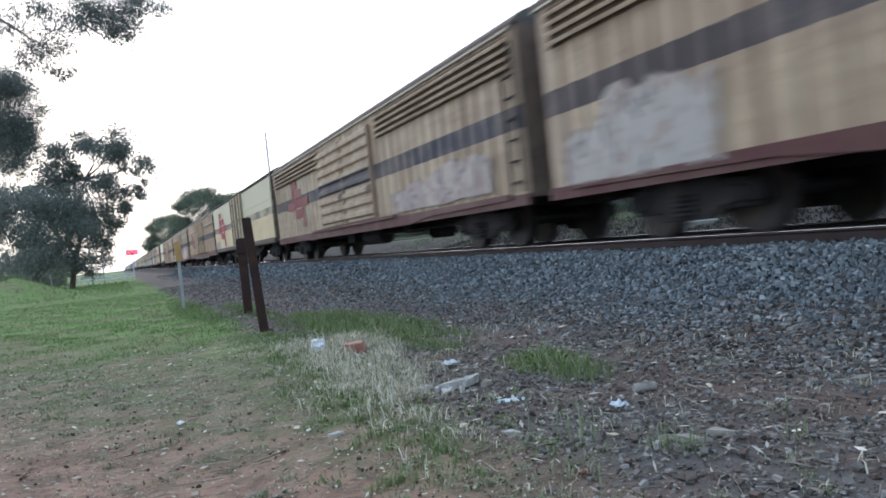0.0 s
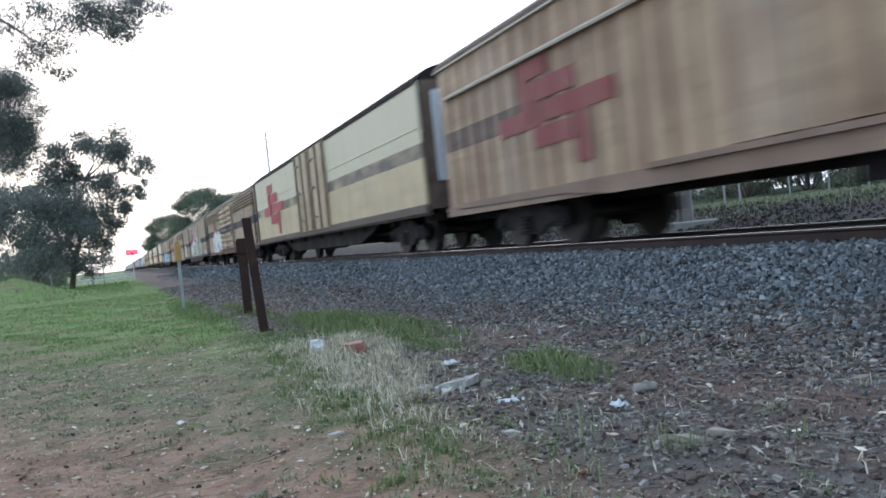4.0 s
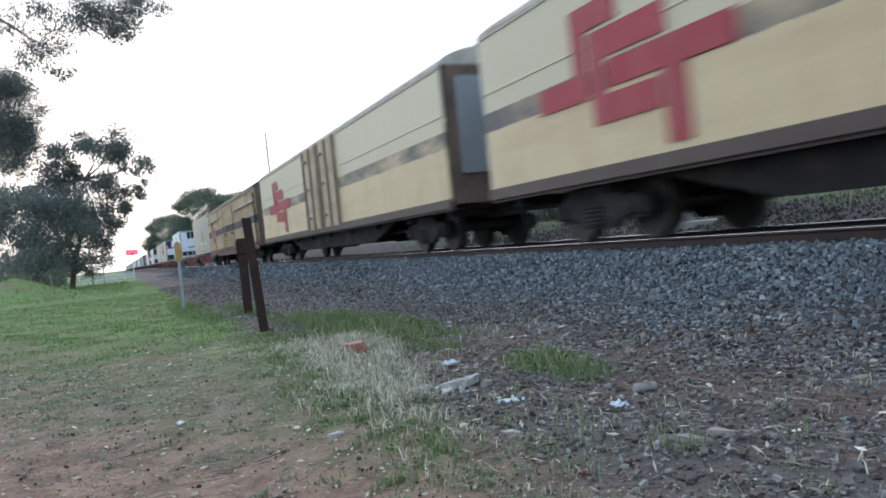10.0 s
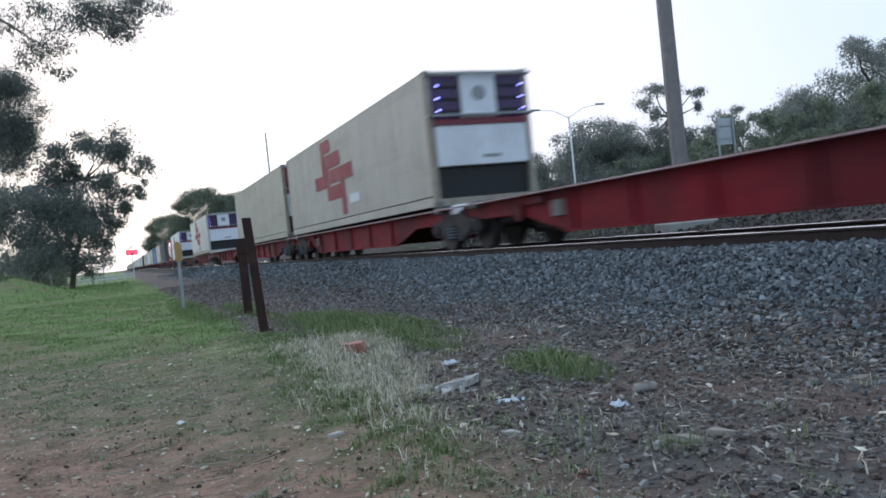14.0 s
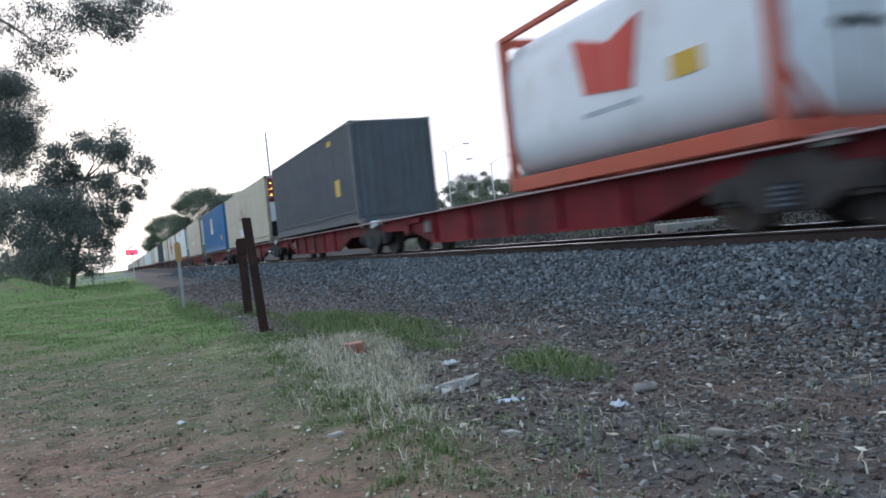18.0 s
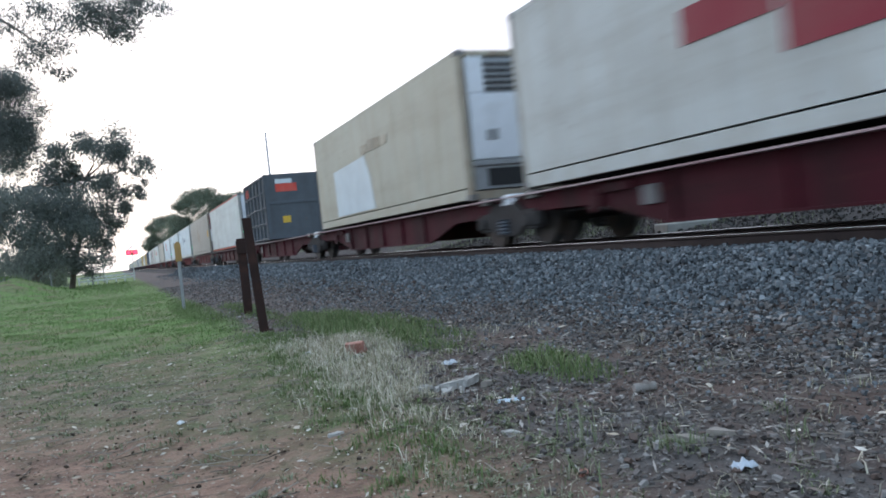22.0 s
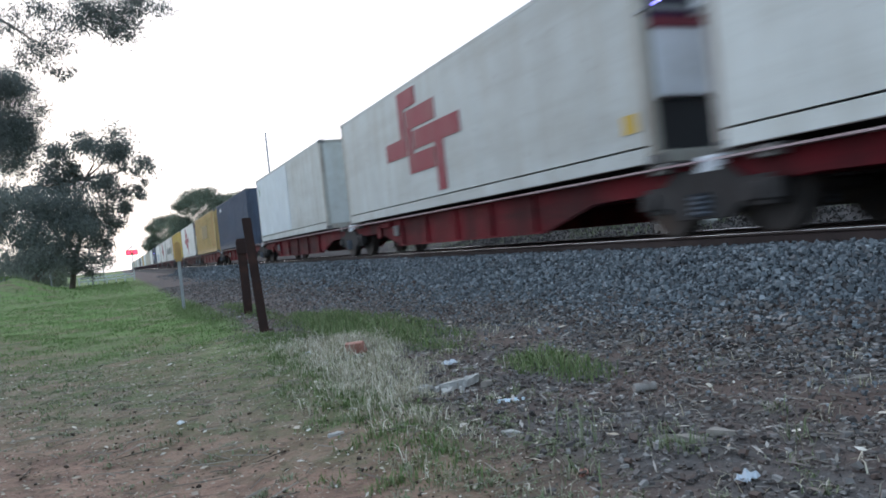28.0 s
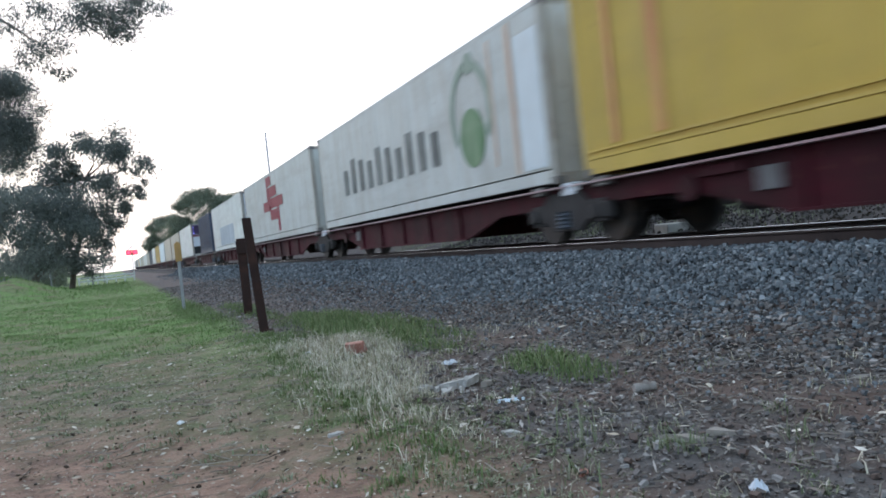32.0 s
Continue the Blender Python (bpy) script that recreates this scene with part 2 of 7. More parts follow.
def raw_mesh(name, verts, faces_flat, sides, material, smooth=False):
    """A large mesh from arrays: all faces have the same number of sides."""
    me = bpy.data.meshes.new(name)
    verts = np.asarray(verts, np.float32).reshape(-1, 3)
    idx = np.asarray(faces_flat, np.int32).reshape(-1)
    nf = len(idx) // sides
    me.vertices.add(len(verts))
    me.vertices.foreach_set("co", verts.ravel())
    me.loops.add(len(idx))
    me.loops.foreach_set("vertex_index", idx)
    me.polygons.add(nf)
    me.polygons.foreach_set("loop_start", np.arange(0, nf * sides, sides, dtype=np.int32))
    me.update(calc_edges=True)
    me.validate()
    if smooth:
        me.polygons.foreach_set("use_smooth", np.ones(nf, bool))
    me.materials.append(material)
    if not smooth:
        me.shade_flat()
    return me


# ---- ground ----
PROFILE_X = [-900, -60, -20, 1.5, 3.2, 4.6, 5.02, 5.85, 6.0, 9.1, 9.3, 10.0, 11.2, 13.0, 16, 19, 27, 32, 45, 80, 900]
PROFILE_Z = [0.0, 0.1, 0.0, 0.0, 0.02, 0.05, 0.10, 0.545, 0.555, 0.555, 0.54, 0.60, 0.78, 1.02, 1.08, 1.12, 1.12, 1.45, 2.1, 2.4, 2.0]


def soft_noise(x, y, seed, size):
    rg = np.random.RandomState(seed)
    out = 0
    for i in range(6):
        a, p, s = rg.uniform(0, 6.28), rg.uniform(0, 6.28), size * rg.uniform(0.5, 1.7)
        out = out + np.sin((x * math.cos(a) + y * math.sin(a)) * 6.28 / s + p)
    return out / 6


def ground_z(x, y):
    x, y = np.asarray(x, float), np.asarray(y, float)
    z = np.interp(x, PROFILE_X, PROFILE_Z)
    off_track = np.clip(np.abs(x - TRACK_X) - 1.6, 0, 1)
    z = z + off_track * (0.030 * soft_noise(x, y, 3, 1.6) + 0.012 * soft_noise(x, y, 4, 0.45))
    z = z + 0.05 * np.exp(-((x - 1.35) / 0.5) ** 2 - ((y - 9) / 5) ** 2)
    z = z + 1.35 * np.exp(-((x + 6.4) / 2.5) ** 2 - ((y - 54) / 6) ** 2)
    return z


def ground_material():
    k = Nodes("ground_soil_grass_gravel")
    geo = k.n.new("ShaderNodeNewGeometry")
    pos = geo.outputs["Position"]
    x, y, z = k.xyz(pos)
    n1 = k.noise(1.1, 5, co=pos)
    n2 = k.noise(7.0, 5, co=pos)
    n3 = k.noise(38.0, 3, co=pos)
    n4 = k.noise(0.35, 3, co=pos)
    n5 = k.noise(2.6, 6, 0.65, co=pos)
    n6 = k.noise(90.0, 2, co=pos)
    n7 = k.noise(16.0, 4, 0.7, co=pos)
    soil = k.mix(n2, (0.21, 0.125, 0.09, 1), (0.46, 0.295, 0.215, 1))
    soil = k.mix(k.math("MULTIPLY", k.ramp(n5, 0.44, 0.60), 0.75), soil, (0.15, 0.095, 0.07, 1))
    soil = k.mix(k.math("MULTIPLY", k.ramp(n7, 0.50, 0.64), 0.8), soil, (0.085, 0.06, 0.048, 1))
    soil = k.mix(k.ramp(n6, 0.62, 0.78), soil, (0.46, 0.40, 0.34, 1))
    worn = k.mix(n7, (0.085, 0.074, 0.048, 1), (0.34, 0.285, 0.195, 1))
    worn = k.mix(k.math("MULTIPLY", k.ramp(n5, 0.43, 0.56), 0.85), worn, (0.105, 0.135, 0.055, 1))
    worn = k.mix(k.math("MULTIPLY", k.ramp(k.noise(5.0, 5, 0.7, co=pos), 0.55, 0.64), 0.6), worn, (0.075, 0.055, 0.04, 1))
    worn = k.mix(k.ramp(n3, 0.54, 0.70), worn, (0.10, 0.09, 0.07, 1))
    turf = k.mix(n7, (0.075, 0.165, 0.032, 1), (0.215, 0.37, 0.095, 1))
    turf = k.mix(k.math("MULTIPLY", k.ramp(n5, 0.46, 0.66), 0.5), turf, (0.125, 0.135, 0.065, 1))
    turf = k.mix(k.ramp(n3, 0.55, 0.8), turf, (0.33, 0.31, 0.21, 1))
    dirt = k.mix(n7, (0.042, 0.037, 0.036, 1), (0.20, 0.18, 0.17, 1))
    dirt = k.mix(k.math("MULTIPLY", k.ramp(n1, 0.42, 0.58), 0.75), dirt, (0.145, 0.10, 0.082, 1))
    # near-black: the shade in gaps between ballast stones is put into this colour
    stone_gap_shade = k.mix(n3, (0.012, 0.013, 0.015, 1), (0.05, 0.054, 0.058, 1))
    bank = k.mix(n3, (0.035, 0.03, 0.028, 1), (0.12, 0.105, 0.10, 1))
    far = k.mix(n2, (0.055, 0.07, 0.042, 1), (0.13, 0.145, 0.095, 1))
    edge_y = k.math("ADD", y, k.math("MULTIPLY", k.math("SUBTRACT", n1, 0.5), 5.0))
    edge_y = k.math("ADD", edge_y, k.math("MULTIPLY", k.math("SUBTRACT", n2, 0.5), 4.0))
    near = k.mix(k.ramp(k.math("MULTIPLY", k.math("SUBTRACT", k.math("ADD", edge_y, k.math("MULTIPLY", x, 1.3)), 3.6), 0.3, True), 0.1, 0.95), soil, worn)
    bald = k.ramp(k.noise(0.8, 6, 0.7, co=pos), 0.43, 0.58)
    lush = k.ramp(k.math("MULTIPLY", k.math("SUBTRACT", k.math("ADD", edge_y, k.math("MULTIPLY", k.math("MINIMUM", x, 1.4), 2.2)), 8.0), 0.14, True), 0.05, 0.95)
    near = k.mix(k.math("MULTIPLY", lush, k.math("SUBTRACT", 0.95, k.math("MULTIPLY", bald, 0.65))), near, turf)
    near = k.mix(k.math("MULTIPLY", k.math("MULTIPLY", bald, k.ramp(n1, 0.40, 0.62)), 0.55), near, soil)
    edge_x = k.math("ADD", x, k.math("MULTIPLY", k.math("SUBTRACT", n1, 0.5), 1.2))
    col = k.mix(k.ramp(k.math("SUBTRACT", edge_x, 1.2, True), 0.15, 0.65), near, dirt)
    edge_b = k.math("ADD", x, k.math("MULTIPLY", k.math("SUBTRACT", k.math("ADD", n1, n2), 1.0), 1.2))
    col = k.mix(k.ramp(k.math("SUBTRACT", edge_b, 4.6, True), 0.1, 0.95), col, stone_gap_shade)
    col = k.mix(k.ramp(k.math("SUBTRACT", edge_b, 9.0, True), 0.2, 0.9), col, bank)
    col = k.mix(k.ramp(k.math("SUBTRACT", edge_b, 12.6, True), 0.2, 0.9), col, far)
    k.bump(k.math("ADD", n3, k.math("MULTIPLY", n2, 2.0)), 0.6, 0.03)
    return k.done(col, 0.95, 0, 0.2)


def build_ground():
    xs = np.concatenate([[-900, -500, -250, -120, -70], np.arange(-45, -6, 3.0), np.arange(-6, 0, 0.4), np.arange(0, 10.4, 0.13),
                         np.arange(10.5, 16, 0.5), np.arange(16, 46, 3.0), [60, 90, 140, 250, 500, 900]])
    ys = np.concatenate([[-1300, -600, -250, -120, -60, -30, -12, -5], np.arange(-3, 1.5, 0.5), np.arange(1.5, 13, 0.13), np.arange(13, 40, 0.5),
                         np.arange(40, 100, 3.0), [110, 130, 160, 220, 320, 500, 800, 1300, 2500]])
    X, Y = np.meshgrid(xs, ys)
    Z = ground_z(X, Y)
    nx, ny = len(xs), len(ys)
    i = np.arange(nx * ny).reshape(ny, nx)
    quads = np.stack([i[:-1, :-1], i[:-1, 1:], i[1:, 1:], i[1:, :-1]], -1)
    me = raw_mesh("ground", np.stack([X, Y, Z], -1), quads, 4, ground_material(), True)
    tagged(new("ground", me), "bare reddish soil, patchy grass and dirty gravel beside the track", "ground", kind="structure")


build_ground()


# ---- track ----
def rail_profile(x):
    half = [(0.07, 0), (0.07, 0.012), (0.012, 0.03), (0.010, 0.125), (0.036, 0.138), (0.037, 0.155), (0.034, 0.166), (0.027, 0.172), (0.016, 0.176)]
    p = half + [(-a, b) for a, b in half[::-1]]
    return [(x + a, RAIL_Z - 0.176 + b) for a, b in p]


def rail_material():
    k = Nodes("rail_steel")
    x, y, z = k.xyz()
    rust = k.mix(k.noise(4), (0.022, 0.013, 0.012, 1), (0.06, 0.036, 0.03, 1))
    top = k.math("GREATER_THAN", z, RAIL_Z - 0.0135)
    col = k.mix(top, rust, (0.80, 0.80, 0.80, 1))
    return k.done(col, k.math("SUBTRACT", 0.75, k.math("MULTIPLY", top, 0.5)), k.math("MULTIPLY", top, 0.95))


m_rail = rail_material()
m_sleeper = surface("concrete_sleeper", (0.12, 0.105, 0.095), 0.2, 7, 0.9, 0, (0.10, 0.07, 0.055), 0.6)
m_clip = surface("rail_clip_rust", (0.06, 0.035, 0.028), 0.3, 12, 0.8, 0.3)
track = thing("railway_track", "straight railway track of worn steel rails on stone ballast", "track", kind="structure")
for side in (-0.7535, 0.7535):
    g = Geo().prism(rail_profile(TRACK_X + side), "y", -1100, 1500)
    part("rail", g.mesh("rail"), m_rail, track, "rusty steel rail with a polished head")
me_sleeper = kept("sleeper", lambda: Geo().prism([(-0.13, 0), (0.13, 0), (0.10, 0.2), (-0.10, 0.2)], "x", -1.25, 1.25), 0.012)
me_clip = kept("rail_clip", lambda: Geo().box(-0.13, -0.05, -0.05, 0.05, 0, 0.03).box(-0.10, -0.03, -0.025, 0.025, 0.03, 0.055), 0.006)
for i in range(110):
    y = -2 + i * 0.62
    s = part("sleeper", me_sleeper, m_sleeper, track, "", (TRACK_X, y, RAIL_Z - 0.376))
    for side in (-0.7535, 0.7535):
        c = part("rail_clip", me_clip, m_clip, s, "", (side, 0, 0.2))
far_sleepers = Geo()
for i in range(110, 900):
    y = -2 + i * 0.62
    far_sleepers.box(TRACK_X - 1.25, TRACK_X + 1.25, y - 0.12, y + 0.12, RAIL_Z - 0.376, RAIL_Z - 0.18)
tagged(part("far_sleepers", far_sleepers.mesh("far_sleepers"), m_sleeper, track), kind="stuff")


# ---- train: running gear ----
def side_frame():
    pts = [(-1.18, 0.36), (-1.18, 0.58), (-0.72, 0.62), (-0.45, 0.80), (0.45, 0.80), (0.72, 0.62), (1.18, 0.58), (1.18, 0.36),
           (0.66, 0.36), (0.42, 0.20), (-0.42, 0.20), (-0.66, 0.36)]
    g = Geo().prism(pts, "x", -1.12, -0.98)
    for y in (-0.9, 0.9):
        g.box(-1.10, -0.94, y - 0.17, y + 0.17, 0.30, 0.64)
        g.tube((-1.10, y, 0.46), (-1.19, y, 0.46), 0.12, 0.10, 10)
    return g


def wheel():
    g = Geo()
    g.tube((-0.065, 0, 0), (0.065, 0, 0), 0.46, 0.452, 28)
    g.tube((0.065, 0, 0), (0.10, 0, 0), 0.49, 0.488, 28)
    g.tube((-0.10, 0, 0), (-0.06, 0, 0), 0.13, None, 12)
    g.tube((-0.075, 0, 0), (-0.06, 0, 0), 0.455, 0.40, 28)
    return g


def add_bogie(wagon, y, steel=None, spring=None):
    steel, spring = steel or m_bogie, spring or m_bogie
    b = part("bogie", kept("bogie", lambda: Geo().box(-0.99, 0.99, -0.22, 0.22, 0.42, 0.72), 0.012), steel, wagon, "", (0, y, 0))
    for s in (-1, 1):
        part("side_frame", kept(("side_frame", s), side_frame if s < 0 else lambda: mirrored(side_frame()), 0.012), steel, b)
        part("spring_nest", kept("spring_nest", lambda: Geo().path([(0, 0, 0.24 + 0.03 * i) for i in range(10)], [0.16 if i % 2 else 0.125 for i in range(10)], 12)), spring, b, "", (s * 1.10, 0, 0))
    for dy in (-0.9, 0.9):
        part("axle", kept("axle", lambda: Geo().tube((-1.1, 0, 0), (1.1, 0, 0), 0.085, None, 10)), m_wheel, b, "", (0, dy, 0.46))
        for s in (-1, 1):
            w = part("wheel", kept(("wheel", s), wheel if s < 0 else lambda: mirrored(wheel())), m_wheel, b, "", (s * 0.77, dy, 0.46))
    return b


def mirrored(g):
    g.v = [(-x, y, z) for x, y, z in g.v]
    return g


def coupler():
    g = Geo()
    g.box(-0.09, 0.09, -0.75, 0.1, 0.78, 0.96)
    g.box(-0.17, 0.17, -1.0, -0.72, 0.72, 1.02)
    g.tube((0.35, -0.3, 0.95), (0.30, -0.7, 0.45), 0.03, None, 6)
    return g


# ---- train: bodies ----
LOGO = {"emblem_hook": [(0.0, 0.24), (0.32, 0.24), (0.32, 0.795), (0.50, 0.795), (0.50, 1.0), (0.24, 1.0), (0.24, 0.46), (0.0, 0.46)],
        "emblem_bracket": [(0.34, 0.01), (0.685, 0.01), (0.685, 0.235), (0.415, 0.235), (0.415, 0.53), (0.73, 0.53), (0.73, 0.755), (0.34, 0.755)],
        "emblem_tee": [(0.435, 0.28), (0.70, 0.28), (0.70, -0.26), (0.80, -0.26), (0.80, 0.28), (1.0, 0.28), (1.0, 0.495), (0.435, 0.495)]}


def add_emblem(thing_, w, h, m, label, at):
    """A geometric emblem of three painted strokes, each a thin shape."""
    for nm, pts in LOGO.items():
        part(nm, kept((nm, round(w, 2), round(h, 2)), lambda: Geo().prism([((1 - a) * w, b * h) for a, b in pts], "x", -0.006, 0.004)), m, thing_, label, at)


def ragged(w, h, seed, n=30):
    """The outline of a sprayed patch, as a thin slab."""
    def build():
        rg = random.Random(seed)
        top, level = [], 0.85
        for i in range(n + 1):
            level = min(1.0, max(0.6, level + rg.uniform(-0.13, 0.13)))
            top.append((w * i / n, h * level * (0.70 + 0.30 * math.sin(math.pi * (0.15 + 0.7 * i / n)))))
        low = [(w * i / n, h * 0.07 * rg.random()) for i in range(n + 1)]
        return Geo().prism(low + top[::-1], "x", -0.005, 0.004)
    return kept(("graffiti", w, h, seed), build)


def shifted(g, dx, dy, dz):
    g.v = [(x + dx, y + dy, z + dz) for x, y, z in g.v]
    return g


def ribbed_wall(L, z0, z1, half, pitch=0.52, rib=0.24, deep=0.05):
    """One pressed sheet whose outer face folds in and out."""
    n = int((L - 0.1) / pitch + 0.01)
    st = (L - 0.1) / n
    pts = []
    for i in range(n):
        y = 0.05 + i * st
        pts += [(-half + 0.05, y), (-half + 0.05 - deep * 0.8, y + 0.03), (-half + 0.05 - deep, y + 0.10), (-half + 0.05 - deep, y - 0.04 + rib), (-half + 0.05 - deep * 0.8, y + 0.03 + rib), (-half + 0.05, y + 0.06 + rib)]
    pts += [(-half + 0.05, L - 0.02), (-half + 0.10, L - 0.02), (-half + 0.10, 0.02), (-half + 0.05, 0.02)]
    return Geo().prism(pts, "z", z0, z1)


def arc_roof(L, half, z0, rise, n=12):
    pts = [(half * math.cos(math.pi * i / n), z0 + rise * math.sin(math.pi * i / n)) for i in range(n + 1)]
    return Geo().prism(pts, "y", 0, L)


def louvres(L, rows, dz=0.10):
    g = Geo()
    for r in range(rows):
        z = r * dz
        g.prism([(0.02, z + 0.005), (-0.09, z - 0.05), (-0.10, z - 0.015), (-0.02, z + 0.045), (0.02, z + 0.045)], "y", 0, L)
    return g


def door_leaf(w, h, bars):
    """A door pressed with level folds."""
    pts = [(0.03, 0.0)]
    for i in range(bars):
        a = h * i / bars
        s = h / bars
        pts += [(-0.02, a + 0.01), (-0.02, a + s * 0.25), (-0.085, a + s * 0.45), (-0.085, a + s * 0.82), (-0.02, a + s * 0.97)]
    pts += [(-0.02, h), (0.03, h)]
    return Geo().prism(pts, "y", 0.03, w - 0.03)


def underframe(L):
    g = Geo()
    g.box(-0.25, 0.25, 0.2, L - 0.2, 0.62, 0.86)
    return g


def truss_beam(L):
    return Geo().prism([(4.2, 0.82), (6.2, 0.36), (L - 6.2, 0.36), (L - 4.2, 0.82)], "x", -0.035, 0.035)


def gear(L):
    g = Geo()
    g.tube((-0.85, L / 2 - 1.4, 0.52), (-0.85, L / 2 + 0.2, 0.52), 0.22, None, 14)
    g.box(-1.1, -0.7, L / 2 + 0.9, L / 2 + 1.6, 0.42, 0.76)
    g.tube((0.6, L / 2 - 2.4, 0.5), (0.6, L / 2 - 1.2, 0.5), 0.2, None, 12)
    g.tube((-0.9, 3.0, 0.55), (-0.9, L / 2 - 1.4, 0.55), 0.025, None, 6)
    g.box(-0.9, -0.5, L / 2 - 3.4, L / 2 - 2.9, 0.50, 0.78)
    return g


def ladder():
    g = Geo()
    for y in (0, 0.38):
        g.box(-0.03, 0, y - 0.02, y + 0.02, 0, 2.4)
    for i in range(7):
        g.box(-0.03, 0.0, 0, 0.38, 0.15 + i * 0.34, 0.18 + i * 0.34)
    return g


VAN_L, HALF = 21.3, 1.47
MOVERS = []


def van_base(label, sill_mat, lead, deep=False, wall_z=0.80, roof_z=3.55, roof_mat=None, body_mat=None, group="covered vans of the train"):
    van = thing("covered_van", label, "railway wagon", group)
    part("underframe", kept("underframe", lambda: underframe(VAN_L)), m_black, van)
    for i in range(9):
        part("cross_bar", kept("cross_bar", lambda: Geo().box(-1.3, 1.3, -0.07, 0.07, 0.68, 0.84)), m_black, van, "", (0, 0.6 + i * (VAN_L - 1.2) / 8, 0))
    for s in ((-1, 1) if deep else ()):
        part("truss_beam", kept("truss_beam", lambda: truss_beam(VAN_L)), m_black, van, "", (s * 1.185, 0, 0))
    part("brake_gear", kept("brake_gear", lambda: gear(VAN_L)), m_black, van)
    for y in (2.6, VAN_L - 2.6):
        add_bogie(van, y)
    part("coupler", kept("coupler", coupler, 0.01), m_bogie, van)
    part("roof", kept(("van_roof", roof_z), lambda: arc_roof(VAN_L, HALF - 0.02, roof_z, 0.42)), roof_mat or m_roof, van)
    for y in (0.0, VAN_L - 0.05):
        part("end_wall", kept(("end_wall", wall_z, roof_z), lambda: Geo().box(-HALF + 0.06, HALF - 0.06, 0, 0.05, wall_z, roof_z + 0.02), 0.008), m_end_brown, van, "", (0, y, 0))
        for x in (-0.85, 0, 0.85):
            part("end_rib", kept(("end_rib", wall_z, roof_z), lambda: Geo().box(-0.05, 0.05, -0.04, 0.09, wall_z, roof_z), 0.006), m_end_brown, van, "", (x, y, 0))
    for s in (1, -1):
        part("sill", kept(("sill", s, wall_z), lambda: Geo().box(-s * (HALF - 0.02) - 0.02, -s * (HALF - 0.02) + 0.02, 0, VAN_L, wall_z - 0.12, wall_z + 0.06)), sill_mat, van)
    part("eave_strip", kept(("eave", roof_z), lambda: Geo().box(-HALF - 0.025, -HALF + 0.07, 0, VAN_L, roof_z - 0.015, roof_z + 0.04)), roof_mat or m_end_brown, van)
    part("gutter_strip", kept(("gutter", roof_z), lambda: Geo().box(-HALF - 0.05, -HALF + 0.02, 0.05, VAN_L - 0.05, roof_z - 0.075, roof_z - 0.035)), m_gutter if roof_mat is not m_black else m_black, van)
    if not deep:
        part("ladder", kept("ladder", ladder), m_bogie, van, "", (-HALF, 0.12, 0.9))
    MOVERS.append((van, lead))
    return van


def louvre_van(lead, label, body, sill, logo=None, logo_at=15.4, graffiti=(), style="slats", door=True, deep_sill=False):
    van = van_base(label, sill, lead, body_mat=body)
    for s in (1, -1):
        w = part("side_wall", kept(("ribbed_wall", s), lambda: ribbed_wall(VAN_L, 0.86, 3.52, HALF, 0.53, 0.40) if s > 0 else mirrored(ribbed_wall(VAN_L, 0.86, 3.52, HALF, 0.53, 0.40))), body, van)
    dl = 5.6
    if door:
        for i in range(2):
            y0 = VAN_L / 2 - dl / 2 + i * dl / 2
            d = part("sliding_door", kept(("louvre_door", style, i), lambda: shifted(door_leaf(dl / 2, 2.3, 8), -HALF - 0.02, y0, 0.97) if style == "slats" else shifted(ribbed_wall(dl / 2, 0.97, 3.27, HALF, 0.70, 0.32, 0.05), -0.075, y0, 0)), body, van)
            part("door_handle", kept("door_handle", lambda: Geo().box(-0.13, -0.09, 0.2, 0.5, 0.75, 0.80).box(-0.13, -0.04, 0.2, 0.24, 0.7, 0.85), 0.004), m_castings, d, "", (-HALF - 0.02, y0, 0.97))
            if style == "plain":
                continue
            part("door_post", kept("door_post", lambda: Geo().box(-0.09, 0.03, -0.03, 0.03, 0, 2.32), 0.006), body, van, "", (-HALF - 0.02, y0, 0.96))
        part("door_rail", kept("door_rail", lambda: Geo().box(-0.06, 0.02, 0, 8.4, 0, 0.07)), sill, van, "", (-HALF - 0.03, VAN_L / 2 - 4.2, 0.88))
    rows = 4 if style == "slats" else 1
    for k_, (y0, ln) in enumerate(((0.2, 7.2), (VAN_L / 2 + 2.9, 7.4))):
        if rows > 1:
            # added dark sheet stands in for the shade between the slats
            part("louvre_backing", kept(("louvre_backing", ln), lambda: Geo().box(-HALF - 0.012, -HALF + 0.02, 0.02, ln - 0.02, 2.85, 3.42)), m_end_brown, van, "dark sheet painting the shade behind the slats", (0, y0, 0))
        for r in range(rows):
            part("louvre", kept(("louvre", ln, rows, r, y0), lambda: shifted(louvres(ln, 1), -HALF + 0.01, y0, (2.92 + r * 0.14) if rows > 1 else 2.92)), body if rows > 1 else m_gutter, van)
    low = 0.58 if deep_sill else 0.66
    part("deep_sill", kept(("deep_sill", low), lambda: Geo().prism([(0.6, 0.90), (0.6, 0.80), (4.4, 0.76), (5.6, low), (VAN_L - 5.6, low), (VAN_L - 4.4, 0.76), (VAN_L - 0.6, 0.80), (VAN_L - 0.6, 0.90)], "x", -HALF - 0.03, -HALF + 0.03), 0.006), sill, van)
    if logo:
        add_emblem(van, 3.3, 1.35, logo, "faded red geometric emblem", (-HALF - 0.012, logo_at, 1.50))
    add_paint_patches(van, graffiti)
    return van


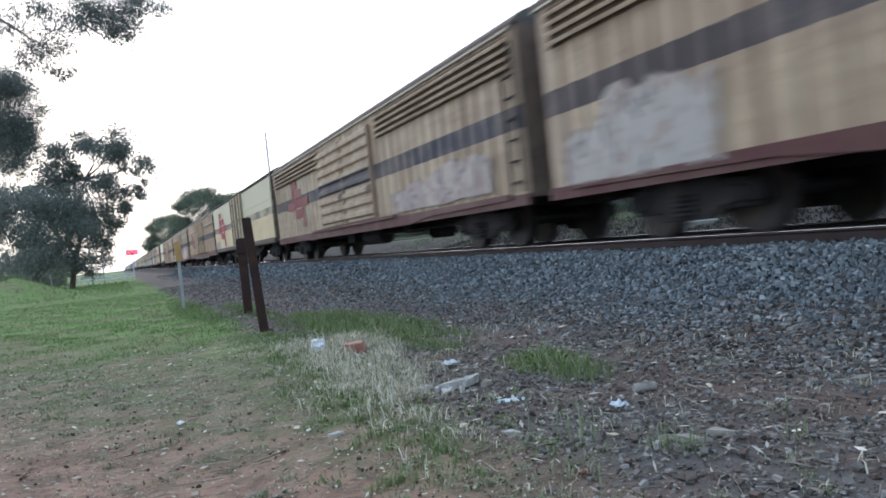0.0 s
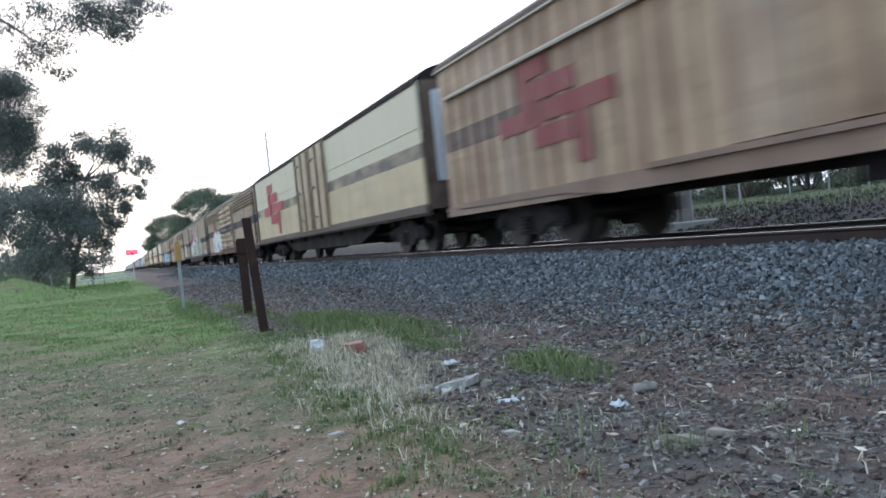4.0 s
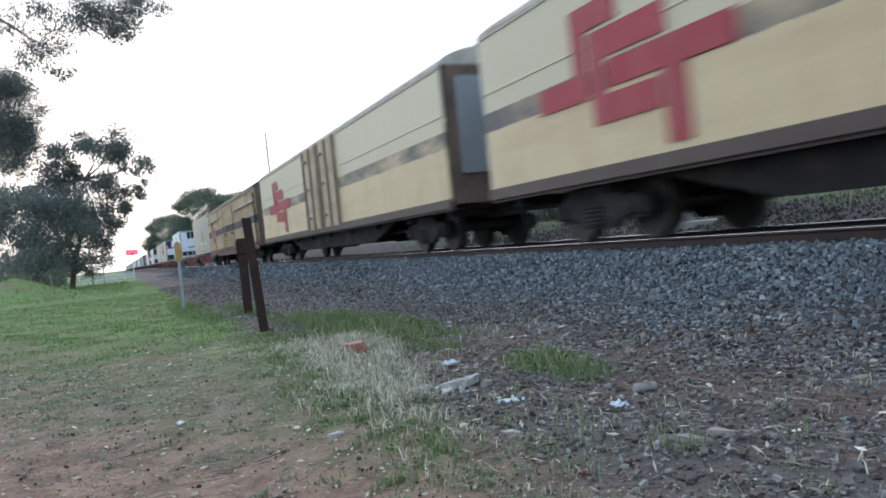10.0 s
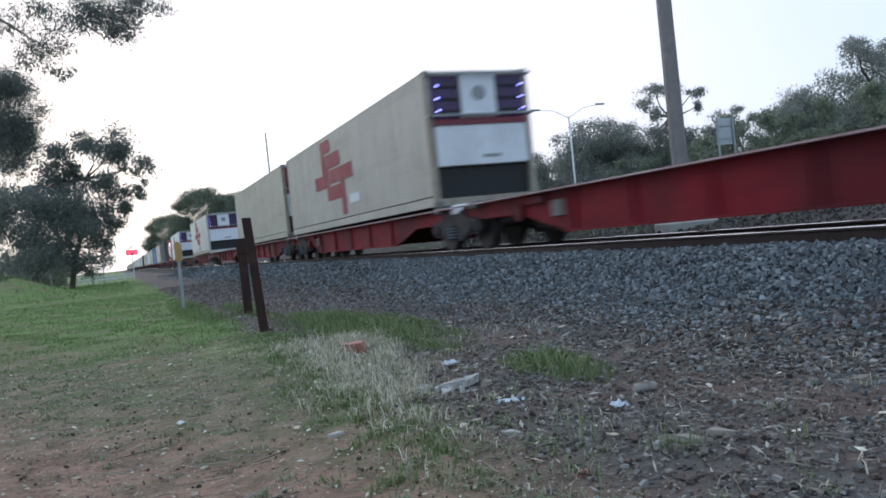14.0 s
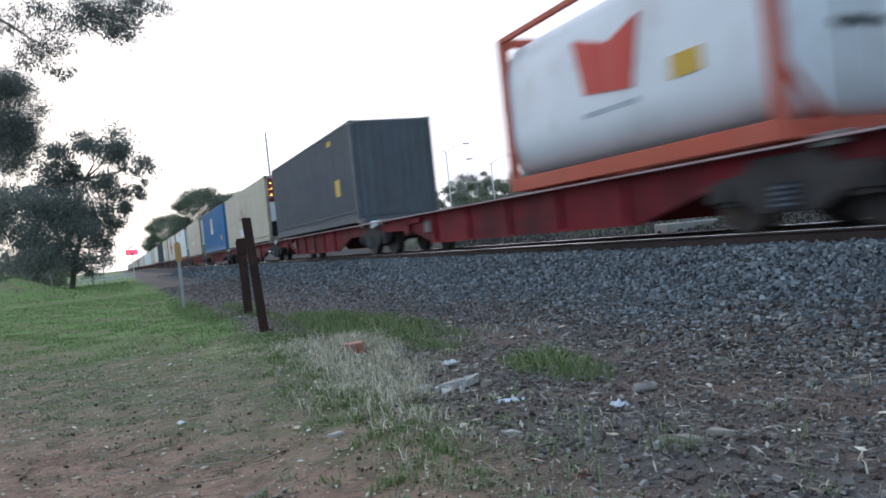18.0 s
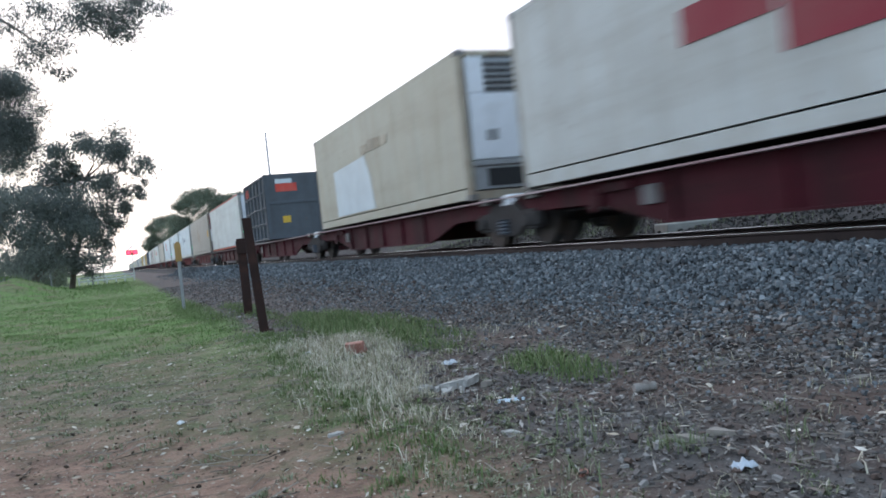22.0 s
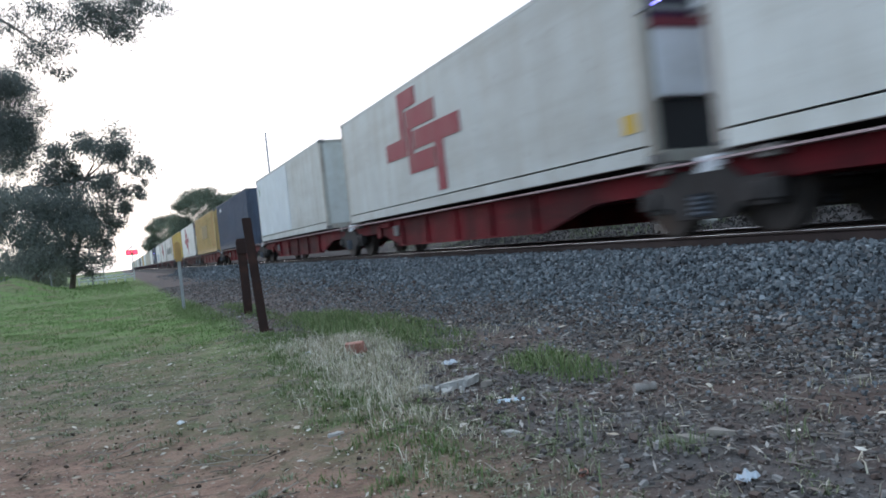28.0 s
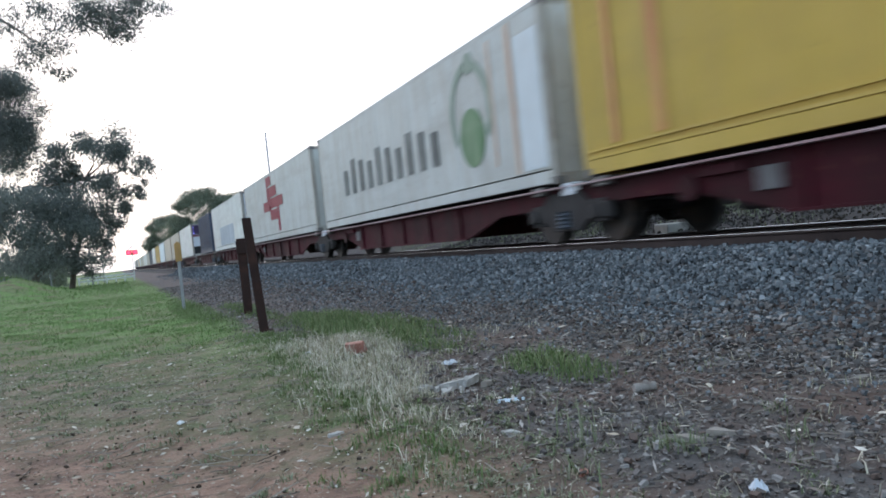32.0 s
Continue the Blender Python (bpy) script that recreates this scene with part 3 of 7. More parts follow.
def add_paint_patches(van, graffiti, x=None):
    for i, (y, z, w, h, m, seed) in enumerate(graffiti):
        part("graffiti", ragged(w, h, seed), m, van, "sprayed graffiti, unreadable", ((-HALF - 0.03 if x is None else x) - 0.008 * i, y, z))


def reefer_van(lead, label, body, door_mat, sill, logo=m_logo_red, bars=None, graffiti=(), top=m_black):
    van = van_base(label, sill, lead, True, 0.92, 3.62, top, body)
    for s in (1, -1):
        part("side_wall", kept(("smooth_wall", s), lambda: Geo().box(-s * HALF - 0.03, -s * HALF + 0.03, 0.03, VAN_L - 0.03, 0.96, 3.6)
             .box(-s * HALF - 0.045, -s * HALF + 0.0, 0.03, VAN_L - 0.03, 2.62, 2.65), 0.008), body, van)
    for i in range(2):
        d = part("plug_door", kept("plug_door", lambda: Geo().box(-0.03, 0.03, 0, 2.1, 0, 2.6), 0.006), m_door_cream, van, "stained cream door leaf", (-HALF - 0.045, 8.1 + i * 2.14, 0.98))
        for y in (0.02, 0.94, 1.88):
            part("door_post", kept("plug_door_post", lambda: Geo().prism([(-0.075, 0.03), (-0.075, 0.17), (0.0, 0.20), (0.0, 0.0)], "z", 0.01, 2.59)), door_mat, d, "rusty brown post", (0, y, 0))
        for z in (0.35, 1.3, 2.2):
            part("door_hinge", kept("door_hinge", lambda: Geo().box(-0.09, -0.02, 0.0, 0.3, 0, 0.07), 0.006), m_castings, d, "", (0, 1.5, z))
    part("sill_beam", kept("sill_beam", lambda: Geo().box(-HALF - 0.06, -HALF - 0.0, 0, VAN_L, 0.84, 1.03), 0.01), sill, van)
    if logo:
        add_emblem(van, 4.1, 1.62, logo, "red geometric emblem", (-HALF - 0.052, 15.2, 1.55))
    if bars:
        for i in range(9):
            part("lettering_bar", kept(("van_bar", i % 3), lambda: Geo().box(-0.006, 0.004, 0, 0.42 + 0.1 * (i % 3), 0, 0.36)), bars, van, "", (-HALF - 0.05, 0.4 + i * 0.72, 2.55))
    part("end_board", kept("end_board", lambda: Geo().box(-1.2, -0.25, -0.06, -0.01, 1.5, 3.4), 0.01), m_unit_white if top is m_black else m_unit_grey, van, "pale board on the end wall")
    add_paint_patches(van, graffiti)
    return van


def boxy_van(lead, label, body, door_mat, sill, graffiti=(), logo=m_logo_red, logo_at=10.4):
    van = van_base(label, sill, lead, False, 0.86, 3.55, None, body)
    for s in (1, -1):
        part("side_wall", kept(("ribbed_wall_wide", s), lambda: ribbed_wall(VAN_L, 0.90, 3.52, HALF, 1.06, 0.62, 0.035) if s > 0 else mirrored(ribbed_wall(VAN_L, 0.90, 3.52, HALF, 1.06, 0.62, 0.035))), body, van)
    for k_, y in enumerate((0.1, 3.1, 15.3, 18.3)):
        part("sliding_door", kept(("flat_door", k_), lambda: shifted(Geo().prism([(0.03, 0.02), (-0.08, 0.02), (-0.08, 0.10), (-0.03, 0.12), (-0.03, 1.42), (-0.06, 1.45), (-0.06, 1.53), (-0.03, 1.56), (-0.03, 2.86), (-0.08, 2.88), (-0.08, 2.94), (0.03, 2.94)], "z", 0, 2.55), -HALF - 0.02, y, 0.94)), door_mat, van)
    part("side_beam", kept("side_beam", lambda: Geo().prism([(3.8, 0.82), (5.6, 0.42), (VAN_L - 5.6, 0.42), (VAN_L - 3.8, 0.82)], "x", -HALF, -HALF + 0.06)), m_black, van)
    if logo:
        add_emblem(van, 3.4, 1.62, logo, "red geometric emblem", (-HALF - 0.012, logo_at, 1.57))
    add_paint_patches(van, graffiti, -HALF - 0.06)
    return van


def louvre_paint(name, tan, y0=0.0, y1=30.0, sill=None, solid=0.75, amt=0.75):
    bands = [(1.90, 2.27, NAVY, y0, y1, solid), (1.90, 2.27, (0.075, 0.055, 0.055), 17.0, 22.0, 0.6)]
    if sill:
        bands.append((0.0, 1.03, sill, -1, 40, 0.45))
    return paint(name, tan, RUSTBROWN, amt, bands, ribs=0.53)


m_sill_maroon = paint("sill_maroon", (0.085, 0.020, 0.023), (0.13, 0.085, 0.066), 0.65, streak=1.5)
m_sill_tan = paint("sill_dirty_tan", (0.30, 0.21, 0.15), (0.10, 0.065, 0.05), 0.8, streak=1.5)
m_sill_brown = paint("sill_brown", (0.10, 0.072, 0.06), (0.05, 0.04, 0.035), 0.5)
m_tan_a = louvre_paint("tan_louvre_paint", TAN)
m_tan_b = louvre_paint("tan_maroon_paint", (0.54, 0.365, 0.215), 0.0, 11.0, MAROON)
m_tan_d = louvre_paint("tan_maroon_full_stripe", (0.54, 0.40, 0.22), 0.0, 22.0, MAROON)
m_tan_c = louvre_paint("rusty_tan_paint", (0.45, 0.33, 0.21), 0.0, 10.5, None, 0.7, 0.9)
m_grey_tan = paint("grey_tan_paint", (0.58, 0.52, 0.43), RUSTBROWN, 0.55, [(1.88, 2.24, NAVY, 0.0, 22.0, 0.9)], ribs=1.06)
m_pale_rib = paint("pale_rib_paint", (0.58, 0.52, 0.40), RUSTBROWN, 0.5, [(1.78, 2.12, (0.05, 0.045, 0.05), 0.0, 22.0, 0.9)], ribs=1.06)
m_cream = paint("cream_van_paint", CREAM, (0.38, 0.26, 0.15), 0.46, [(2.0, 2.32, (0.11, 0.11, 0.105), 0.0, 22.0, 0.3), (2.32, 3.7, (0.62, 0.56, 0.40), -1, 40, 0.9)], bleach=0.06)
m_cream_b = paint("cream_van_paint_worn", (0.58, 0.48, 0.30), (0.28, 0.20, 0.13), 0.5, [(2.0, 2.31, (0.085, 0.08, 0.08), 0.0, 22.0, 0.35), (2.31, 3.7, (0.60, 0.56, 0.42), -1, 40, 0.9)], bleach=0.08)
m_door_cream = paint("stained_cream_door", (0.56, 0.45, 0.29), (0.20, 0.13, 0.08), 0.75, streak=3.0)
m_door_brown = paint("stained_door", (0.20, 0.135, 0.085), (0.07, 0.05, 0.038), 0.8, streak=4)
m_door_tan = paint("stained_tan_door", (0.46, 0.36, 0.25), (0.17, 0.10, 0.07), 0.7, [(1.78, 2.12, NAVY, -1, 30, 0.8)])
s_white = spray("graffiti_white", (0.50, 0.50, 0.52), (0.58, 0.58, 0.60), (0.36, 0.34, 0.36))
s_dull = spray("graffiti_dull_grey", (0.35, 0.31, 0.275), (0.41, 0.375, 0.345), (0.32, 0.24, 0.20))
s_mauve = spray("graffiti_mauve", (0.34, 0.27, 0.255), (0.41, 0.34, 0.30), (0.26, 0.16, 0.15))
s_redwhite = spray("graffiti_red_white", (0.55, 0.12, 0.14), (0.60, 0.50, 0.50), (0.50, 0.08, 0.10), 0.9)
s_green = spray("graffiti_green", (0.27, 0.31, 0.20), (0.58, 0.63, 0.60), (0.12, 0.14, 0.13), 1.7)
s_sky = spray("graffiti_light_blue", (0.50, 0.66, 0.80), (0.62, 0.74, 0.82), (0.40, 0.56, 0.72))
s_blue = spray("graffiti_blue", (0.07, 0.38, 0.74), (0.26, 0.64, 0.88), (0.04, 0.16, 0.42), 1.5)
s_violet = spray("graffiti_violet", (0.08, 0.20, 0.55), (0.16, 0.36, 0.66), (0.10, 0.07, 0.30), 2.2)
s_lime = spray("graffiti_lime", (0.30, 0.52, 0.42), (0.44, 0.58, 0.28), (0.10, 0.40, 0.56), 2.2)
s_pale = spray("graffiti_pale", (0.58, 0.62, 0.64), (0.64, 0.66, 0.66), (0.44, 0.40, 0.36), 0.8)

# ---- the covered vans, from the head of the train back ----
TAN_LABEL = "weathered tan louvre van with dark stripe"
VANS = [-11.3, 10.7, 32.7, 54.3, 76.5, 98.8, 121.1, 143.3, 165.6, 188.4, 210.6, 233.6, 255.7, 278.8, 302.1]
V = [a + 0.5 for a in VANS]
louvre_van(V[0], TAN_LABEL + " and pale patch", m_tan_a, m_sill_maroon, None, graffiti=[(17.6, 0.8, 3.2, 1.25, s_dull, 2)])
louvre_van(V[1], TAN_LABEL + " and faded emblem", m_tan_a, m_sill_maroon, m_logo_maroon, graffiti=[(1.2, 0.95, 5.4, 0.85, s_mauve, 5)])
reefer_van(V[2], "smooth cream insulated van with red emblem and stained doors", m_cream, m_door_brown, m_sill_brown, graffiti=[(19.0, 0.98, 2.0, 0.7, s_mauve, 8)])
louvre_van(V[3], "tan ribbed louvre van with broad maroon sill", m_tan_b, m_sill_maroon, m_logo_maroon, style="plain", deep_sill=True)
louvre_van(V[4], "tan louvre van with maroon sill and white graffiti", m_tan_c, m_sill_maroon, m_logo_maroon, 14.7, [(12.6, 0.70, 8.4, 1.32, s_white, 11), (2.6, 0.75, 5.4, 1.5, s_redwhite, 12)], "plain", deep_sill=True)
louvre_van(V[5], TAN_LABEL + " and rusty ribs", m_tan_c, m_sill_tan, m_logo_maroon, style="plain")
reefer_van(V[6], "cream insulated van with worn dark stripe", m_cream_b, m_door_brown, m_sill_brown)
louvre_van(V[7], "tan louvre van with red emblem and white graffiti", m_tan_a, m_sill_maroon, m_logo_maroon, 15.0, [(13.4, 0.80, 5.0, 1.45, s_pale, 15)])
boxy_van(V[8], "grey-tan ribbed van covered with green and white graffiti", m_grey_tan, m_door_tan, m_sill_maroon,
         [(4.4, 0.82, 8.9, 1.75, s_sky, 21), (4.7, 0.90, 3.9, 1.5, s_green, 22), (8.9, 0.90, 4.1, 1.25, s_green, 23), (0.3, 0.86, 2.0, 0.35, s_pale, 25), (18.7, 0.92, 2.3, 1.15, s_pale, 24)])
louvre_van(V[9], TAN_LABEL + " and maroon emblem", m_tan_a, m_sill_tan, m_logo_maroon)
boxy_van(V[10], "pale ribbed van with large bright blue graffiti", m_pale_rib, m_door_tan, m_sill_maroon, [(3.2, 0.80, 10.9, 1.75, s_blue, 31), (6.0, 1.15, 2.2, 0.5, s_violet, 32), (10.6, 1.5, 1.4, 0.45, s_lime, 33)], logo_at=9.7)
reefer_van(V[11], "cream insulated van with stained centre doors", m_cream_b, m_door_brown, m_sill_brown, top=m_gutter)
reefer_van(V[12], "cream insulated van with red emblem and faded lettering", m_cream, m_door_brown, m_sill_brown, bars=m_logo_faded, top=m_gutter)
reefer_van(V[13], "clean cream insulated van with red emblem", m_cream, m_door_brown, m_sill_brown, top=m_gutter)
louvre_van(V[14], "tan ribbed louvre van with maroon sill and grimy end", m_tan_d, m_sill_maroon, m_logo_maroon, 16.4, [], "plain", deep_sill=True)
part("end_board", kept("end_board_wide", lambda: Geo().box(-0.35, 0.6, -0.07, -0.01, 1.6, 3.45), 0.01), m_unit_white, MOVERS[-1][0], "white board on the end wall")


# ---- container wagons ----
def side_beam(L, s):
    a = 2.6
    pts = [(0.15, 0.86), (0.15, 0.60), (a, 0.56), (a + 1.5, 0.22), (L - a - 1.5, 0.22), (L - a, 0.56), (L - 0.15, 0.60), (L - 0.15, 0.86)]
    g = Geo()
    g.prism(pts, "x", s * 1.02, s * 1.06)
    g.box(min(s * 1.0, s * 1.12), max(s * 1.0, s * 1.12), a + 1.5, L - a - 1.5, 0.20, 0.235)
    for i in range(5):
        y = a + 1.8 + i * (L - 2 * a - 3.6) / 4
        g.box(min(s * 1.05, s * 1.11), max(s * 1.05, s * 1.11), y - 0.02, y + 0.02, 0.235, 0.84)
    return g


def container_wagon(i, a, b, mat, label, double):
    L = round(b - a, 1)
    w = thing("container_wagon", label, "railway wagon", "container wagons of the train")
    for s in (-1, 1):
        beam = part("side_beam", kept(("side_beam", L, s), lambda: side_beam(L, s)), mat, w)
        part("top_flange", kept(("top_flange", L, s), lambda: Geo().box(min(s * 1.0, s * 1.245), max(s * 1.0, s * 1.245), 0.15, L - 0.15, 0.862, 0.888)), m_flange, beam, "pale top flange")
    part("centre_sill", kept(("centre_sill", L), lambda: Geo().box(-0.3, 0.3, 0.1, L - 0.1, 0.58, 0.80)), mat, w)
    for j in range(5):
        part("cross_beam", kept("cross_beam", lambda: Geo().box(-1.05, 1.05, -0.1, 0.1, 0.56, 0.82), 0.01), mat, w, "", (0, 1.2 + j * (L - 2.4) / 4, 0))
    for y in (0.9, L - 0.9):
        for s in (-1, 1):
            part("container_pedestal", kept(("pedestal", s), lambda: Geo().box(min(s * 0.98, s * 1.2), max(s * 0.98, s * 1.2), -0.16, 0.16, 0.80, 0.935), 0.008), m_castings, w, "", (0, y, 0))
    part("data_plate", kept("data_plate", lambda: Geo().box(-1.10, -1.07, 0, 0.34, 0, 0.26), 0.006), m_plate, w, "pale data plate", (0, L - 4.1, 0.46))
    part("brake_box", kept("brake_box", lambda: Geo().box(-1.14, -1.06, 0, 0.75, 0, 0.12).tube((-1.14, 0.95, -0.1), (-1.10, 0.95, -0.1), 0.17, None, 14), 0.006), mat, w, "", (0, L - 3.6, 0.70))
    part("brake_cylinder", kept("brake_cylinder", lambda: Geo().tube((-0.6, 0, 0), (-0.6, 0.9, 0), 0.16, None, 12).tube((-0.85, 1.2, 0), (-0.85, 2.6, 0), 0.14, None, 10)), m_black, w, "", (0, L * 0.62, 0.4))
    if double:
        add_bogie(w, L - 1.55, m_bogie_grey, m_spring)
        part("coupler", kept("coupler", coupler, 0.01), m_bogie, w, "", (0, L + 0.5, 0))
    else:
        bg = add_bogie(w, L + 0.25, m_bogie_grey, m_spring)
        part("reflector_cap", kept("reflector_cap", lambda: Geo().prism([(-0.2, 0.80), (0.22, 0.80), (0.16, 1.0), (-0.14, 1.0)], "x", -1.13, -0.85), 0.02), m_unit_white, w, "pale cast bearer cap", (0, L + 0.1, -0.06))
    if double == "head":
        add_bogie(w, 1.55, m_bogie_grey, m_spring)
    MOVERS.append((w, a))
    return w


J = [324.6, 339.5, 354.5, 368.8, 383.7, 400.1, 415.0, 430.0, 445.4, 460.0, 475.7, 491.6, 506.2, 522.3, 536.8, 552.3, 569.0, 585.3, 600.2, 616.0, 632.6,
     649.8, 665.7, 681.9, 698.0, 714.6, 731.8, 747.3, 763.2, 779.7, 797.2, 813.6, 829.0, 844.8, 861.0, 877.2]
while len(J) < 56:
    J.append(round(J[-1] + 16.2, 1))
wagon_of = []
for i in range(len(J) - 1):
    if i < 8 or 10 <= i < 15:
        mat_, lab_ = m_red_wagon, "bright red skeletal container wagon with deep side beams"
    elif 20 <= i < 30:
        mat_, lab_ = m_grimy_red, "grimy dark red skeletal container wagon with deep side beams"
    elif i < 10:
        mat_, lab_ = (m_rusty_wagon, m_brown_wagon)[i - 8], "dark rusty brown skeletal container wagon"
    else:
        mat_, lab_ = m_dark_wagon, "dark maroon skeletal container wagon with deep side beams"
    wagon_of.append(container_wagon(i, J[i], J[i + 1], mat_, lab_, i % 5 == 4))
# the leading wagon of each set has its own front bogie
for i in range(0, len(J) - 1, 5):
    add_bogie(wagon_of[i], 1.55, m_bogie_grey, m_spring)


# ---- containers ----
CB, CH, CW = 0.94, 2.90, 1.22


def corrugated(L, H):
    g = Geo()
    p = 0.28
    n = int((L - 0.3) / p)
    st = (L - 0.3) / n
    pts = []
    for i in range(n):
        y = 0.15 + i * st
        pts += [(0.0, y), (0.0, y + st * 0.25), (0.036, y + st * 0.5), (0.036, y + st * 0.75)]
    pts.append((0.0, L - 0.15))
    pts += [(0.07, L - 0.15), (0.07, 0.15)]
    g.prism(pts, "z", 0.14, H - 0.1)
    return g


def smooth_side(L, H, z0):
    n = int(L / 1.22)
    pts = [(0.0, 0.1)]
    for i in range(1, n):
        y = i * L / n
        pts += [(0.0, y - 0.025), (-0.006, y - 0.02), (-0.006, y + 0.02), (0.0, y + 0.025)]
    pts += [(0.0, L - 0.1), (0.06, L - 0.1), (0.06, 0.1)]
    return Geo().prism(pts, "z", z0, H - 0.08)


def c_frame(H):
    g = Geo()
    for s in (-1, 1):
        g.box(min(s * (CW - 0.12), s * CW), max(s * (CW - 0.12), s * CW), 0, 0.16, 0.12, H - 0.1)
    g.box(-CW + 0.12, CW - 0.12, 0.02, 0.14, H - 0.12, H - 0.01)
    g.box(-CW + 0.12, CW - 0.12, 0.02, 0.14, 0.02, 0.18)
    return g


def end_door(H):
    g = Geo().box(0.01, CW - 0.13, 0.0, 0.05, 0.2, H - 0.14)
    for x in (0.35, 0.8):
        g.tube((x, -0.03, 0.2), (x, -0.03, H - 0.14), 0.018, None, 6)
        g.box(x - 0.12, x + 0.12, -0.05, 0.0, 1.1, 1.14)
    for z in (0.6, 1.2, 1.8, 2.4):
        g.box(CW - 0.35, CW - 0.15, -0.03, 0.01, z, z + 0.05)
    return g


def castings():
    return Geo().box(-0.09, 0.09, -0.09, 0.09, 0, 0.12)


def circle_disc(r, n=24):
    return Geo().tube((-0.006, 0, 0), (0.004, 0, 0), r, None, n)


def box_container(lead, L, label, body, frame_mat=None, ribs=False, logo=None, unit=None, led=None, low=0.2, decor=(), H=CH, group="shipping containers on the train", logo_at=None):
    c = thing("shipping_container", label, "container", group)
    fm = frame_mat or body
    low = 0.10 if frame_mat is p_orange else low
    L = round(L, 1)
    if ribs:
        for z in (0.24, 0.34):
            part("side_ledge", kept(("side_ledge", L), lambda: Geo().box(-CW - 0.012, -CW + 0.03, 0.16, L - 0.16, 0, 0.035)), fm, c, "", (0, 0, z))
    for y in (0, L - 0.16):
        part("end_frame", kept(("c_frame", H), lambda: c_frame(H), 0.008), WORN.get(body.name, body if frame_mat is p_orange else fm), c, "", (0, y, 0))
    for s in (-1, 1):
        xa, xb = min(s * (CW - 0.08), s * CW), max(s * (CW - 0.08), s * CW)
        part("top_rail", kept(("top_rail", L, H, s), lambda: Geo().box(xa, xb, 0.16, L - 0.16, H - 0.09, H - 0.01), 0.008), fm, c)
        part("bottom_rail", kept(("bottom_rail", L, low, s), lambda: Geo().box(xa - 0.006, xb + 0.006, 0.16, L - 0.16, 0.03, 0.03 + low), 0.008), fm, c)
    for s in (-1, 1):
        def build():
            g = corrugated(L, H) if ribs else smooth_side(L, H, 0.06 + low)
            g.v = [(x - CW + 0.004, y, z) for x, y, z in g.v]
            return g if s < 0 else mirrored(g)
        part("side_panel", kept(("c_side", L, H, ribs, s, low), build), body, c)
    part("roof_panel", kept(("c_roof", L, H), lambda: Geo().box(-CW + 0.07, CW - 0.07, 0.1, L - 0.1, H - 0.07, H - 0.02)), body, c)
    part("floor_panel", kept(("c_floor", L), lambda: Geo().box(-CW + 0.1, CW - 0.1, 0.1, L - 0.1, 0.05, 0.15)), m_black, c)
    for s in (-1, 1):
        part("end_door", kept(("end_door", H, s), lambda: end_door(H) if s > 0 else mirrored(end_door(H)), 0.004), body, c, "", (0, L - 0.06, 0))
    if not unit:
        part("end_panel", kept(("end_panel", H, ribs), lambda: end_panel(H, ribs), 0.004), body, c)
    for x in (-CW + 0.085, CW - 0.085):
        for y in (0.085, L - 0.085):
            for z in (0, H - 0.118):
                part("corner_casting", kept("corner_casting", castings, 0.012), m_castings if not frame_mat or frame_mat is p_orange else frame_mat, c, "", (x * 1.004, y * 1.0, z))
    if logo:
        big = logo is m_logo_red
        add_emblem(c, 4.5 if big else 2.4, 1.9 if big else 0.95, m_logo_crimson if big else logo, "red geometric emblem" if big else "faded rubbed-out emblem", (-CW - 0.006, (6.0 if logo_at is None else logo_at) + 0.1, 0.84 if big else 1.1))
    if unit:
        UNITS[unit](c, H, led)
    for name, me, m, y, z, lab in decor:
        part(name, me, m, c, lab, (-CW - 0.006, y, z))
    MOVERS.append((c, lead, CB))
    return c


def end_panel(H, ribs):
    if not ribs:
        return Geo().box(-CW + 0.12, CW - 0.12, 0.02, 0.07, 0.18, H - 0.12)
    pts = []
    for i in range(8):
        x = -1.08 + i * 0.27
        pts += [(x, 0.03), (x + 0.07, -0.01), (x + 0.16, -0.01), (x + 0.23, 0.03)]
    return Geo().prism(pts + [(1.09, 0.03), (1.09, 0.07), (-1.09, 0.07), (-1.09, 0.03)], "z", 0.18, H - 0.12)


def led_bars(c, m, zs):
    for z in zs:
        for x in (-CW + 0.22, CW - 0.22):
            part("led_light", kept("led_light", lambda: Geo().box(-0.035, 0.035, -0.05, 0.0, 0, 0.018), 0.004), m, c, "lit light strip", (x, -0.06, z))


